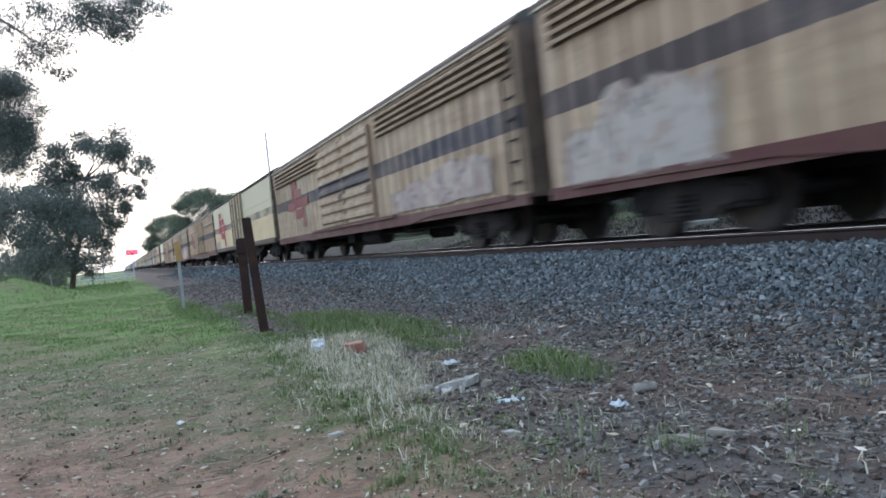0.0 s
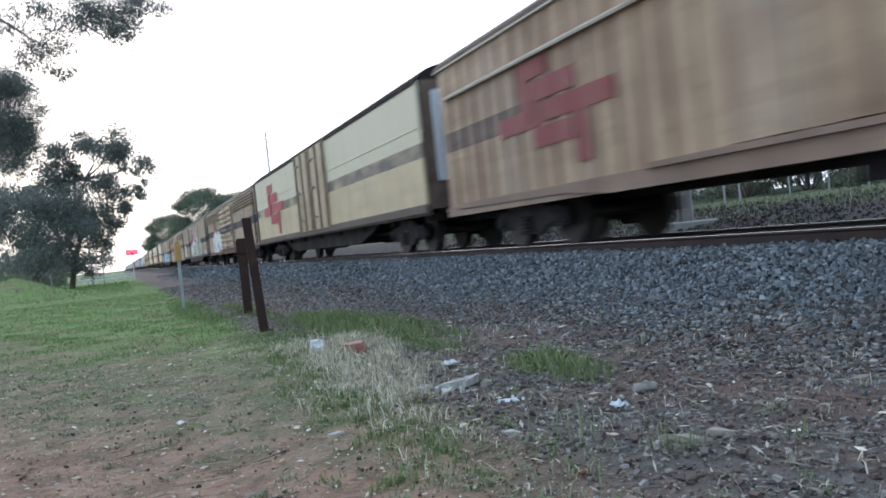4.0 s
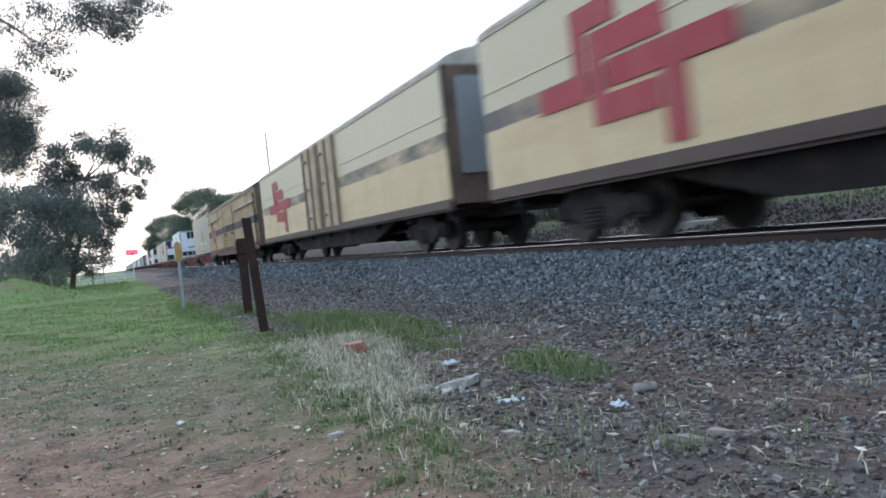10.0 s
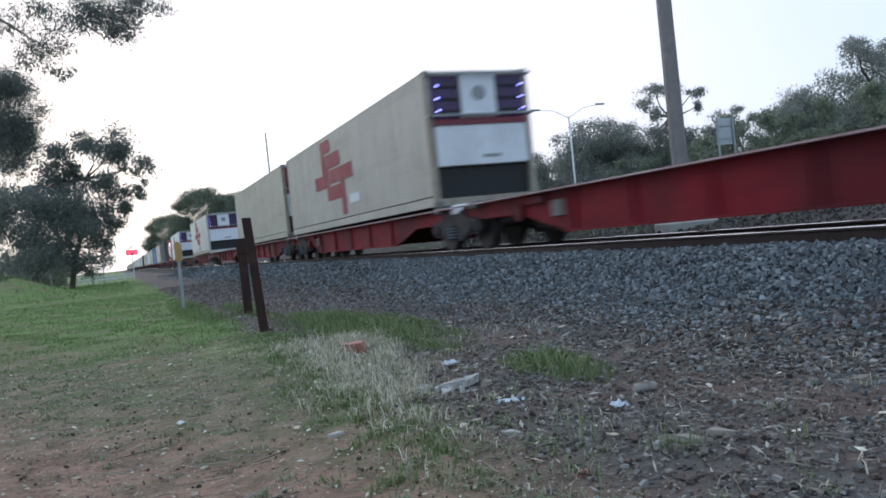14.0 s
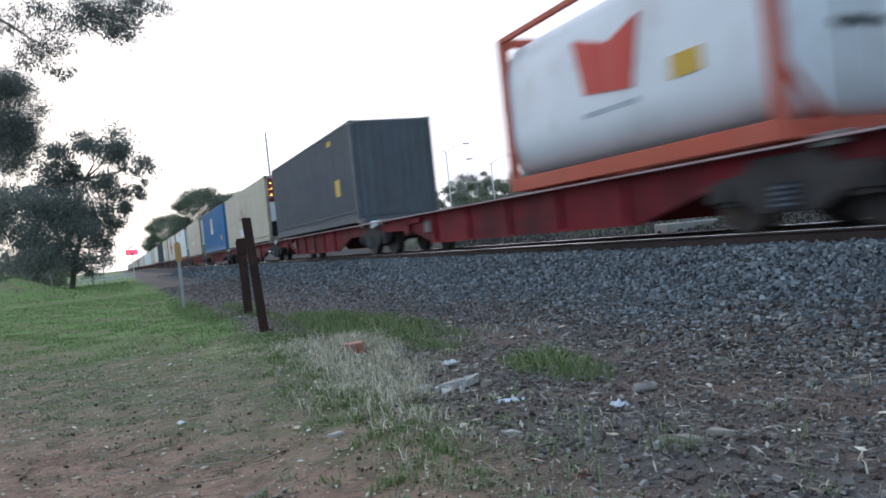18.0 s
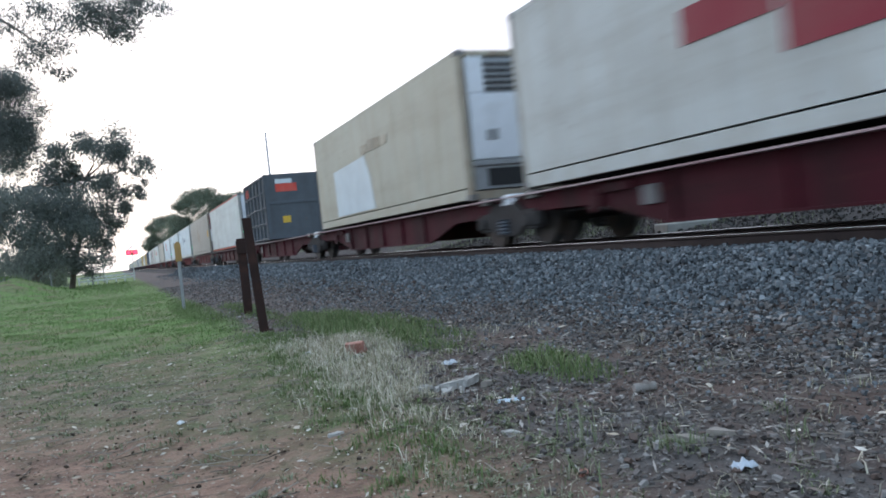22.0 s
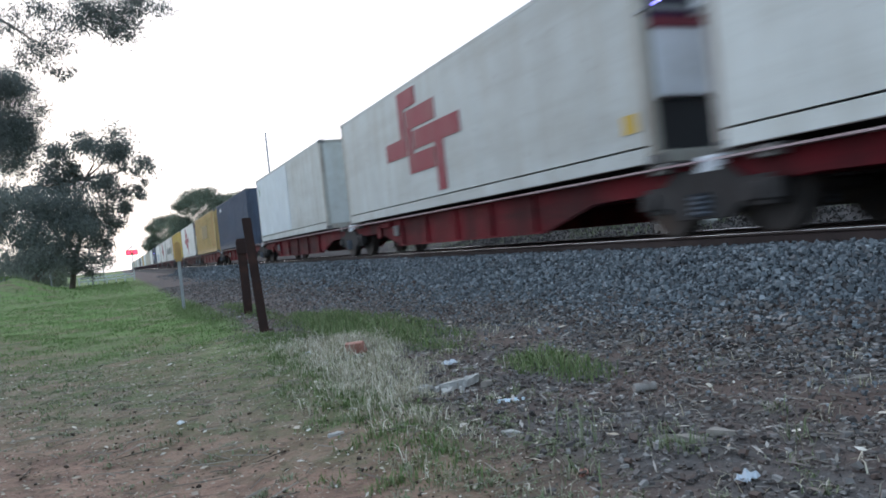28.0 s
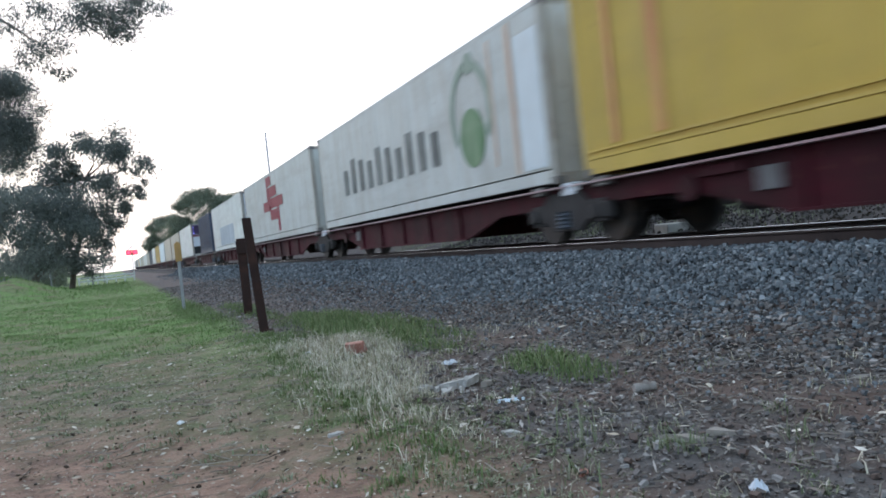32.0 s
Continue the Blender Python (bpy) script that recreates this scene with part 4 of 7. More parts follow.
def unit_lights(c, H, led):
    """Clip-on cooling unit with coloured side grilles over a dark fuel bay."""
    side = m_unit_led_tint if led == "violet" else m_unit_maroon
    u = part("cooling_unit", kept("unit_lower", lambda: Geo().box(-1.08, 1.08, -0.02, 0.5, 0.85, 1.72), 0.02), m_unit_white, c, "white cooling unit")
    part("unit_stripe", kept("unit_stripe", lambda: Geo().box(-1.1, 1.1, -0.04, 0.5, 1.725, 1.86), 0.01), m_unit_maroon, u)
    part("fan_panel", kept("fan_panel", lambda: Geo().box(-0.42, 0.42, -0.03, 0.5, 1.87, H - 0.12).box(-0.42, 0.42, -0.06, 0, 1.9, 1.98), 0.015), m_unit_white, u)
    part("fan", kept("unit_fan", lambda: Geo().tube((0, -0.05, 2.4), (0, -0.02, 2.4), 0.16, None, 18)), m_unit_grey, u)
    for s in (-1, 1):
        part("side_grille", kept(("side_grille", s), lambda: Geo().box(min(s * 0.45, s * 1.09), max(s * 0.45, s * 1.09), -0.01, 0.5, 1.87, H - 0.13), 0.01), side, u)
        for j in range(3):
            part("grille_slat", kept("grille_slat", lambda: Geo().box(-0.3, 0.3, -0.03, 0.0, 0, 0.05)), m_dark_hole, u, "", (s * 0.77, -0.02, 2.0 + j * 0.26))
    for z in (1.90, H - 0.13):
        part("guard_bar", kept("guard_bar", lambda: Geo().box(-1.24, 1.24, -0.16, -0.10, 0, 0.05).box(-1.24, -1.18, -0.16, 0.1, 0, 0.05).box(1.18, 1.24, -0.16, 0.1, 0, 0.05), 0.006), m_unit_grey, u, "", (0, 0, z))
    part("fuel_bay", kept("fuel_bay", lambda: Geo().box(-1.05, 1.05, 0.1, 0.5, 0.15, 0.84), 0.02), m_dark_hole, c)
    part("lettering_bar", kept("unit_bar", lambda: Geo().box(-0.02, 0.4, -0.032, -0.02, 1.0, 1.07)), m_unit_grey, u)
    if led:
        led_bars(c, m_led[led], (2.02, 2.28, 2.54))


def unit_vents(c, H, led):
    """Built-in machinery end: openings above, plain panel, a row of vents below."""
    u = part("cooling_unit", kept("unit_panel", lambda: Geo().box(-1.08, 1.08, 0.02, 0.4, 0.80, 2.0).box(-1.08, -0.45, 0.02, 0.4, 2.0, H - 0.13)
             .box(0.75, 1.08, 0.02, 0.4, 2.0, H - 0.13).box(-1.08, 1.08, -0.03, 0.05, 1.98, 2.06), 0.012), m_unit_white, c, "white cooling unit")
    part("fan_opening", kept("fan_opening", lambda: Geo().box(-0.44, 0.74, 0.25, 0.4, 2.07, H - 0.13)), m_dark_hole, u)
    part("fan_post", kept("fan_post", lambda: Geo().box(-0.12, 0.0, 0.02, 0.3, 2.07, H - 0.14), 0.01), m_unit_grey, u)
    for j in range(4):
        part("low_vent", kept("low_vent", lambda: Geo().box(0, 0.40, 0.03, 0.3, 0.24, 0.66)), m_dark_hole, u, "", (-1.05 + j * 0.55, 0, 0))
    for z in (0.14, 0.70):
        part("vent_frame", kept("vent_frame", lambda: Geo().box(-1.09, 1.09, -0.03, 0.06, 0, 0.08), 0.01), m_unit_white, u, "", (0, 0, z))
    for j in range(5):
        part("vent_post", kept("vent_post", lambda: Geo().box(-0.07, 0.07, 0.0, 0.1, 0.2, 0.72), 0.006), m_unit_grey, u, "", (-1.1 + j * 0.55, 0, 0))
    part("name_bar", kept("name_bar", lambda: Geo().box(-0.45, 0.55, 0.0, 0.02, 1.05, 1.22)), m_unit_grey, u)
    if led:
        part("led_light", kept("led_small", lambda: Geo().box(-0.045, 0.045, -0.05, 0.0, 0, 0.04), 0.006), m_led[led], c, "lit green light", (1.0, -0.02, 1.62))


def unit_white(c, H, led):
    """Slim white cooling unit with a dark top grille and a skirt below."""
    u = part("cooling_unit", kept("unit_slim", lambda: Geo().box(-1.06, 1.06, -0.02, 0.4, 0.78, 2.05).box(-1.06, -0.7, -0.02, 0.4, 2.05, H - 0.14).box(0.7, 1.06, -0.02, 0.4, 2.05, H - 0.14), 0.015), m_unit_white, c, "white cooling unit")
    part("top_grille", kept("top_grille", lambda: Geo().box(-0.69, 0.69, 0.04, 0.4, 2.06, H - 0.16)), m_unit_grey, u)
    for j in range(5):
        part("grille_slat", kept("top_slat", lambda: Geo().box(-0.68, 0.68, 0.0, 0.05, 0, 0.04)), m_dark_hole, u, "", (0, 0, 2.12 + j * 0.12))
    part("skirt", kept("unit_skirt", lambda: Geo().box(-1.06, 1.06, 0.0, 0.4, 0.2, 0.66).box(-1.1, 1.1, -0.05, 0.4, 0.66, 0.76), 0.01), m_unit_grey, u)
    part("skirt_vent", kept("skirt_vent", lambda: Geo().box(-0.8, 0.9, -0.012, 0.0, 0.26, 0.6)), m_dark_hole, u)
    part("panel_mark", kept("panel_mark", lambda: Geo().box(-0.75, -0.5, -0.032, -0.02, 1.15, 1.35)), m_unit_grey, u)
    if led:
        part("led_light", kept("led_slim", lambda: Geo().box(-0.05, 0.05, -0.03, 0.0, 0, 0.022), 0.004), m_led[led], c, "lit green light", (-1.08, -0.03, 0.80))


UNITS = {"lights": unit_lights, "vents": unit_vents, "white": unit_white}

p_beige = paint("beige_container", BEIGE, (0.27, 0.23, 0.165), 0.5, bleach=0.08, streak=3.0)
p_beige_b = paint("warm_beige_container", (0.53, 0.50, 0.40), (0.31, 0.25, 0.16), 0.45, bleach=0.08, streak=3.0)
p_grey_beige = paint("grey_beige_container", (0.50, 0.47, 0.40), (0.24, 0.21, 0.175), 0.5, bleach=0.08, streak=3.0)
p_grey_white = paint("grey_white_container", (0.60, 0.615, 0.585), (0.31, 0.285, 0.235), 0.5, bleach=0.08, streak=3.0)
p_white = paint("white_container", (0.76, 0.775, 0.735), (0.34, 0.32, 0.27), 0.42, bleach=0.07, streak=3.0)
p_cool = paint("cool_white_container", (0.72, 0.81, 0.84), (0.38, 0.40, 0.38), 0.40, bleach=0.07, streak=3.0)
p_grey = paint("dark_grey_container", (0.098, 0.112, 0.128), (0.05, 0.05, 0.05), 0.4)
p_navy = paint("navy_grey_container", (0.075, 0.095, 0.14), (0.04, 0.04, 0.045), 0.4)
p_blue = paint("blue_container", (0.04, 0.19, 0.42), (0.03, 0.08, 0.18), 0.3)
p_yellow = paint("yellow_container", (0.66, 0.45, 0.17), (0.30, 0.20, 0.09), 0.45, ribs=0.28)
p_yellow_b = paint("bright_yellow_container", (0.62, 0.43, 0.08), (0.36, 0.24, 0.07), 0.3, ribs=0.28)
p_olive = paint("olive_patch", (0.25, 0.185, 0.03), (0.20, 0.14, 0.03), 0.4)
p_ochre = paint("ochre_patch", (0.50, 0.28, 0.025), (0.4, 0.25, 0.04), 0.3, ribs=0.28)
p_orange = paint("orange_steel", (0.54, 0.10, 0.055), (0.25, 0.08, 0.04), 0.35)
p_rust_run = paint("orange_rust_streak", (0.56, 0.21, 0.09), (0.6, 0.40, 0.12), 0.45)
p_rust_pale = paint("pale_rust_streak", (0.56, 0.36, 0.24), (0.62, 0.56, 0.48), 0.7)
p_palegold = paint("pale_gold_emblem", (0.56, 0.55, 0.24), (0.5, 0.5, 0.4), 0.4)
p_greenlogo = paint("green_emblem", (0.08, 0.20, 0.075), (0.3, 0.36, 0.25), 0.4)
p_greygreen = paint("grey_green_stroke", (0.22, 0.29, 0.22), (0.4, 0.44, 0.38), 0.4)
p_greyletters = paint("grey_lettering", (0.075, 0.09, 0.088), (0.3, 0.32, 0.3), 0.4)
p_pale = paint("pale_patch", (0.68, 0.73, 0.75), (0.5, 0.5, 0.46), 0.2)
p_brightred = paint("bright_red_emblem", (0.62, 0.06, 0.04), (0.5, 0.2, 0.15), 0.25)
p_slate = paint("slate_lettering", (0.36, 0.42, 0.47), (0.5, 0.56, 0.6), 0.5)
p_yellowmark = paint("yellow_sticker", (0.66, 0.42, 0.05), (0.4, 0.3, 0.1), 0.3)


WORN = {}
for body_, c_ in ((p_white, (0.54, 0.55, 0.52)), (p_cool, (0.52, 0.57, 0.57)), (p_grey_white, (0.46, 0.46, 0.41)), (p_beige, (0.40, 0.365, 0.29)), (p_beige_b, (0.42, 0.38, 0.29)), (p_grey_beige, (0.36, 0.33, 0.27))):
    WORN[body_.name] = paint("worn_" + body_.name, c_, (0.17, 0.11, 0.075), 0.75, streak=5.0)


def slab(w, h, key="slab"):
    return kept((key, w, h), lambda: Geo().box(-0.006, 0.004, 0, w, 0, h))


def shield(w, h):
    return kept(("shield", w, h), lambda: Geo().prism([(0, h * 0.7), (w * 0.2, 0), (w * 0.95, h * 0.15), (w, h * 0.95), (w * 0.5, h)], "x", -0.006, 0.004))


def arc_stroke(r0, r1, a0, a1):
    """A painted stroke bent along part of a circle."""
    def build():
        ang = [math.radians(a0 + (a1 - a0) * i / 12) for i in range(13)]
        return Geo().prism([(r1 * math.cos(a), r1 * math.sin(a)) for a in ang] + [(r0 * math.cos(a), r0 * math.sin(a)) for a in ang[::-1]], "x", -0.006, 0.004)
    return kept(("arc_stroke", r0, r1, a0, a1), build)


def word_bars(y, z, n, w, h, m, gap=1.35):
    """Brand lettering as plain bars of its size and colour."""
    return [("lettering_bar", slab(w, h * (0.75 + 0.25 * ((i * 7) % 3) / 2)), m, y + i * w * gap, z, "") for i in range(n)]


text_mark = [("emblem", slab(0.8, 0.7), p_slate, 8.1, 1.35, "")] + word_bars(5.6, 1.55, 6, 0.28, 0.36, p_slate) + [("small_mark", slab(0.8, 0.3), p_slate, 11.7, 2.4, "")]


def C(i, gap_front, gap_rear, *a, **k):
    lead = J[i] + gap_front
    return box_container(lead, J[i + 1] - gap_rear - lead, *a, **k)


SMUDGE = [("pale_smear", slab(1.3, 0.22), p_pale, 3.9, 0.68, ""), ("pale_smear", slab(1.6, 0.22), p_pale, 6.6, 0.7, "")]
C(0, 0.3, 0.6, "beige container with faded emblem and white smears", p_beige, logo=m_logo_faded, logo_at=5.3, unit="lights", decor=SMUDGE)
C(2, 1.4, 1.0, "white refrigerated container with open fan bay", p_cool, p_white, unit="vents", led="green",
  decor=[("dark_patch", slab(2.6, 0.95), p_slate, 7.2, 1.1, ""), ("dark_patch", slab(1.1, 0.45), p_slate, 10.2, 1.3, ""), ("vertical_smear", slab(0.3, 1.3), p_slate, 5.4, 1.2, ""), ("vertical_smear", slab(0.3, 1.3), p_slate, 6.7, 1.2, "")])
C(4, 0.8, 0.65, "beige refrigerated container with red emblem", p_grey_beige, logo=m_logo_red, unit="lights", led="violet", logo_at=6.0, decor=[("pale_smear", slab(1.0, 0.25), p_pale, 5.6, 0.62, "")])
C(5, 0.5, 0.4, "plain beige refrigerated container", p_beige, unit="lights")
C(7, 0.6, 0.4, "pale grey refrigerated container with red emblem", p_white, p_beige, logo=m_logo_red, unit="lights", led="violet", logo_at=5.8)
C(9, 0.2, 0.6, "pale grey refrigerated container with red emblem", p_cool, p_white, logo=m_logo_red, unit="lights", led="violet", logo_at=6.0, decor=[("yellow_sticker", slab(0.8, 0.7), p_yellowmark, 2.2, 0.6, "")])
C(11, 1.0, 1.25, "dark grey corrugated container with yellow stickers", p_grey, ribs=True, decor=[("yellow_sticker", slab(0.55, 0.5), p_yellowmark, 1.6, 0.9, ""), ("yellow_sticker", slab(0.5, 0.15), p_yellowmark, 2.2, 2.5, "")])
C(12, 0.6, 1.0, "beige refrigerated container with rubbed-out emblem", p_beige_b, logo=m_logo_faded, unit="lights", led="orange", logo_at=6.4, decor=[("pale_smear", slab(1.6, 0.4), p_pale, 7.4, 0.5, "")])
C(13, 0.4, 1.1, "blue corrugated container with white and gold emblem", p_blue, ribs=True, decor=[("white_emblem", slab(1.3, 1.05), p_pale, 6.3, 1.25, ""), ("yellow_emblem", slab(1.15, 0.62), p_palegold, 6.37, 1.72, ""), ("dark_emblem", slab(0.3, 0.34), p_slate, 6.8, 1.86, ""), ("sticker", slab(0.5, 0.3), p_yellowmark, 1.6, 0.7, "")])
C(14, 2.0, 1.0, "cream refrigerated container with green light", p_beige_b, unit="white", led="green", decor=[("pale_smear", slab(1.4, 0.25), p_pale, 6.0, 1.0, "")])
C(15, 2.2, 1.0, "white refrigerated container with orange rails", p_cool, p_orange, unit="white", led="green", decor=[("yellow_patch", slab(1.3, 0.4), p_beige_b, 5.4, 2.35, "")])
C(16, 0.8, 0.8, "grey-white refrigerated container with red emblem", p_grey_white, logo=m_logo_red, unit="lights", led="violet", logo_at=5.9)
C(17, 1.4, 1.4, "beige container with large pale repaint patch", p_beige_b, unit="white", decor=[("pale_patch", kept(("patch", 1), lambda: Geo().prism([(6.0, 0.3), (9.8, 0.3), (9.9, 1.65), (6.6, 1.75), (6.2, 1.1)], "x", -0.006, 0.004)), p_pale, 0, 0, "")] + word_bars(4.6, 1.8, 4, 0.5, 0.3, m_logo_faded, 1.15))
C(19, 1.3, 0.6, "white refrigerated container with orange rails", p_white, p_orange, unit="white", led="green")
C(20, 1.2, 1.0, "beige refrigerated container with rubbed-out emblem", p_grey_beige, logo=m_logo_faded, unit="lights", logo_at=6.9, decor=[("yellow_sticker", slab(0.6, 0.5), p_yellowmark, 0.6, 1.2, "")])
C(21, 0.9, 0.9, "cool white refrigerated container with grey lettering", p_cool, p_white, unit="white", led="green", decor=text_mark)
C(22, 0.8, 1.0, "cool white refrigerated container with grey lettering", p_cool, p_white, unit="white", led="green", decor=text_mark)
C(23, 1.0, 0.8, "cool white refrigerated container with red emblem", p_cool, p_white, unit="white", led="green", decor=[("red_emblem", shield(1.6, 1.1), p_brightred, 7.6, 1.3, "")])
C(24, 1.0, 0.8, "beige refrigerated container with maroon unit", p_grey_beige, unit="lights")
C(25, 1.2, 0.2, "white refrigerated container with red emblem", p_white, unit="white", led="green", decor=[("red_emblem", shield(1.6, 1.15), p_brightred, 7.6, 1.25, ""), ("dark_smear", slab(0.9, 0.2), p_slate, 12.4, 0.8, ""), ("yellow_sticker", slab(0.45, 0.5), p_yellowmark, 14.3, 1.5, "")])
C(26, 0.9, 0.3, "grey-white refrigerated container with red emblem", p_grey_white, logo=m_logo_red, unit="lights", led="violet", logo_at=5.75, decor=[("sticker", slab(0.3, 0.25), p_yellowmark, 0.3, 0.45, "")])
C(27, 2.4, 0.6, "two-tone white and grey-white container", p_grey_white, ribs=False, decor=[("white_half", slab(7.0, 2.5), p_pale, 5.7, 0.29, ""), ("green_mark", slab(0.4, 0.45), p_greenlogo, 12.0, 2.1, "")])
C(28, 2.9, 0.4, "dark navy grey corrugated container", p_navy, ribs=True, decor=[("white_mark", slab(0.9, 0.2), p_pale, 10.6, 2.4, "")])
C(29, 1.7, 1.2, "yellow corrugated container with olive patch", p_yellow, ribs=True, decor=[("olive_patch", slab(3.9, 1.0), p_olive, 5.1, 1.12, ""), ("rust_streak", slab(0.2, 2.4), p_rust_run, 1.1, 0.4, ""), ("rust_streak", slab(0.1, 1.5), p_rust_run, 2.4, 0.4, "")])
C(30, 0.6, 0.8, "white refrigerated container with red emblem", p_white, logo=m_logo_red, unit="lights", led="violet", logo_at=6.1)
C(31, 0.3, 0.6, "yellow corrugated container with ochre patch", p_yellow_b, ribs=True, decor=[("ochre_patch", slab(4.0, 1.0), p_ochre, 4.5, 1.1, ""), ("rust_streak", slab(0.2, 2.4), p_rust_run, 12.6, 0.4, ""), ("rust_streak", slab(0.12, 2.4), p_rust_run, 13.6, 0.4, ""), ("rust_streak", slab(0.16, 2.4), p_rust_run, 1.6, 0.4, "")])
C(32, 0.2, 0.75, "white container with grey lettering and green emblem", p_grey_white, decor=word_bars(4.6, 0.85, 10, 0.40, 0.95, p_greyletters, 1.95) + [("green_emblem", kept("fruit", lambda: shifted(circle_disc(0.55), 0, 0, 0)), p_greenlogo, 2.9, 1.15, ""), ("emblem_arc", arc_stroke(0.80, 0.98, 100, 215), p_greygreen, 2.95, 1.62, ""), ("emblem_arc", arc_stroke(0.80, 0.98, -35, 80), p_greygreen, 2.85, 1.62, ""), ("emblem_dot", kept("fruit_dot", lambda: circle_disc(0.2, 14)), p_greygreen, 2.8, 2.52, ""), ("rust_streak", slab(0.16, 2.5), p_rust_pale, 1.1, 0.28, ""), ("rust_streak", slab(0.10, 2.2), p_rust_pale, 1.9, 0.5, ""), ("pale_patch", slab(0.8, 2.2), p_pale, 0.2, 0.3, "")])
C(33, 0.4, 0.4, "white container with red emblem", p_grey_white, logo=m_logo_red, logo_at=5.4)
C(34, 1.0, 0.6, "white refrigerated container with slim unit and dark panel", p_white, unit="white", decor=[("dark_panel", slab(6.5, 1.15), p_slate, 4.0, 0.3, "")])
box_container(J[35] + 1.0, 8.8, "short dark navy grey corrugated container", p_navy, ribs=True)
tail = [(p_white, False, "lights", "violet"), (p_beige, False, None, None), (p_beige_b, False, "white", "green"), (p_cool, False, "white", "green"),
        (p_yellow, True, None, None), (p_white, False, "lights", "violet"), (p_grey, True, None, None), (p_beige, False, "lights", None), (p_white, False, "white", None)]
tail_words = {"white_container": "plain white refrigerated container", "beige_container": "plain beige shipping container",
              "warm_beige_container": "warm beige refrigerated container, plain", "cool_white_container": "cool white refrigerated container, plain", "yellow_container": "yellow corrugated steel container",
              "dark_grey_container": "dark grey corrugated container, plain"}
for i in range(36, len(J) - 1):
    m_, r_, u_, l_ = tail[(i - 36) % len(tail)]
    C(i, 1.0, 0.6, tail_words[m_.name], m_, ribs=r_, unit=u_, led=l_)


def tank_container(lead):
    c = thing("tank_container", "silver tank container in an orange frame with red emblem", "container", "shipping containers on the train")
    L, H = 6.06, 2.6
    def cage():
        g = Geo()
        for s in (-1, 1):
            for y in (0, L - 0.14):
                g.box(min(s * (CW - 0.14), s * CW), max(s * (CW - 0.14), s * CW), y, y + 0.14, 0, H)
            g.box(min(s * (CW - 0.1), s * CW), max(s * (CW - 0.1), s * CW), 0.14, L - 0.14, 0.0, 0.22)
            g.box(min(s * (CW - 0.08), s * CW), max(s * (CW - 0.08), s * CW), 0.14, L - 0.14, H - 0.09, H)
        for y in (0, L - 0.14):
            g.box(-CW + 0.14, CW - 0.14, y, y + 0.14, H - 0.14, H)
            g.box(-CW + 0.14, CW - 0.14, y, y + 0.14, 0, 0.2)
            for s in (-1, 1):
                for z0, z1 in ((0.15, 0.85), (H - 0.12, H - 0.75)):
                    g.tube((s * (CW - 0.08), y + 0.07, z1), (s * 0.5, y + 0.07, z0), 0.065, None, 6)
        return g
    part("frame", kept("tank_frame", cage, 0.01), p_orange, c, "orange steel frame")
    def shell():
        g, n = Geo(), 48
        ys, rs = [0.0, 0.02, 0.06, 0.12, 0.20, 0.30, L - 0.30, L - 0.14, L - 0.06, L - 0.02], [0.60, 0.95, 1.07, 1.13, 1.16, 1.16, 1.16, 1.16, 1.13, 1.04]
        for y, r in zip(ys, rs):
            for a in range(n):
                c_, s_ = math.cos(2 * math.pi * a / n), math.sin(2 * math.pi * a / n)
                k = r / (abs(c_) ** 4.5 + abs(s_) ** 4.5) ** (1 / 4.5)
                g.v.append((k * c_, y, 1.36 + k * s_))
        for i in range(len(ys) - 1):
            for a in range(n):
                b = (a + 1) % n
                g.f.append([i * n + a, i * n + b, i * n + n + b, i * n + n + a])
        g.f += [list(range(n)), list(range(len(ys) * n - n, len(ys) * n))]
        return g
    me = kept("tank_shell", shell, 0, True)
    part("tank", me, surface("tank_cladding", (0.76, 0.81, 0.85), 0.08, 2, 0.35, 0.0, (0.4, 0.38, 0.35), 0.4), c, "silver clad tank")
    part("walkway", kept("walkway", lambda: Geo().box(-0.5, 0.2, 0.2, L - 0.2, H - 0.08, H - 0.04)), m_castings, c)
    part("ladder", kept("tank_ladder", lambda: Geo().box(-0.3, -0.26, -0.02, 0.0, 0.2, H - 0.1).box(0.1, 0.14, -0.02, 0, 0.2, H - 0.1)), m_castings, c)
    part("red_emblem", kept("tank_emblem", lambda: Geo().prism([(0.1, 0.9), (0.35, 0.0), (1.45, 0.12), (1.65, 0.95), (0.8, 0.7)], "x", -0.02, 0.02), 0.002), p_brightred, c, "", (-1.165, 2.15, 1.05))
    part("red_emblem", kept("tank_end_emblem", lambda: Geo().prism([(-0.3, 1.75), (-0.2, 1.5), (0.25, 1.52), (0.32, 1.78), (0.0, 1.7)], "y", -0.012, 0.0)), p_brightred, c)
    part("lettering_bar", kept("tank_end_bar", lambda: Geo().box(-0.4, 0.4, -0.012, 0.0, 1.15, 1.27)), p_greyletters, c)
    part("yellow_sticker", slab(0.55, 0.28), p_yellowmark, c, "", (-1.168, 1.15, 0.98))
    part("lettering_bar", slab(1.3, 0.14), p_slate, c, "", (-1.15, 2.4, 0.84))
    MOVERS.append((c, lead, CB))


tank_container(J[10] + 1.4)


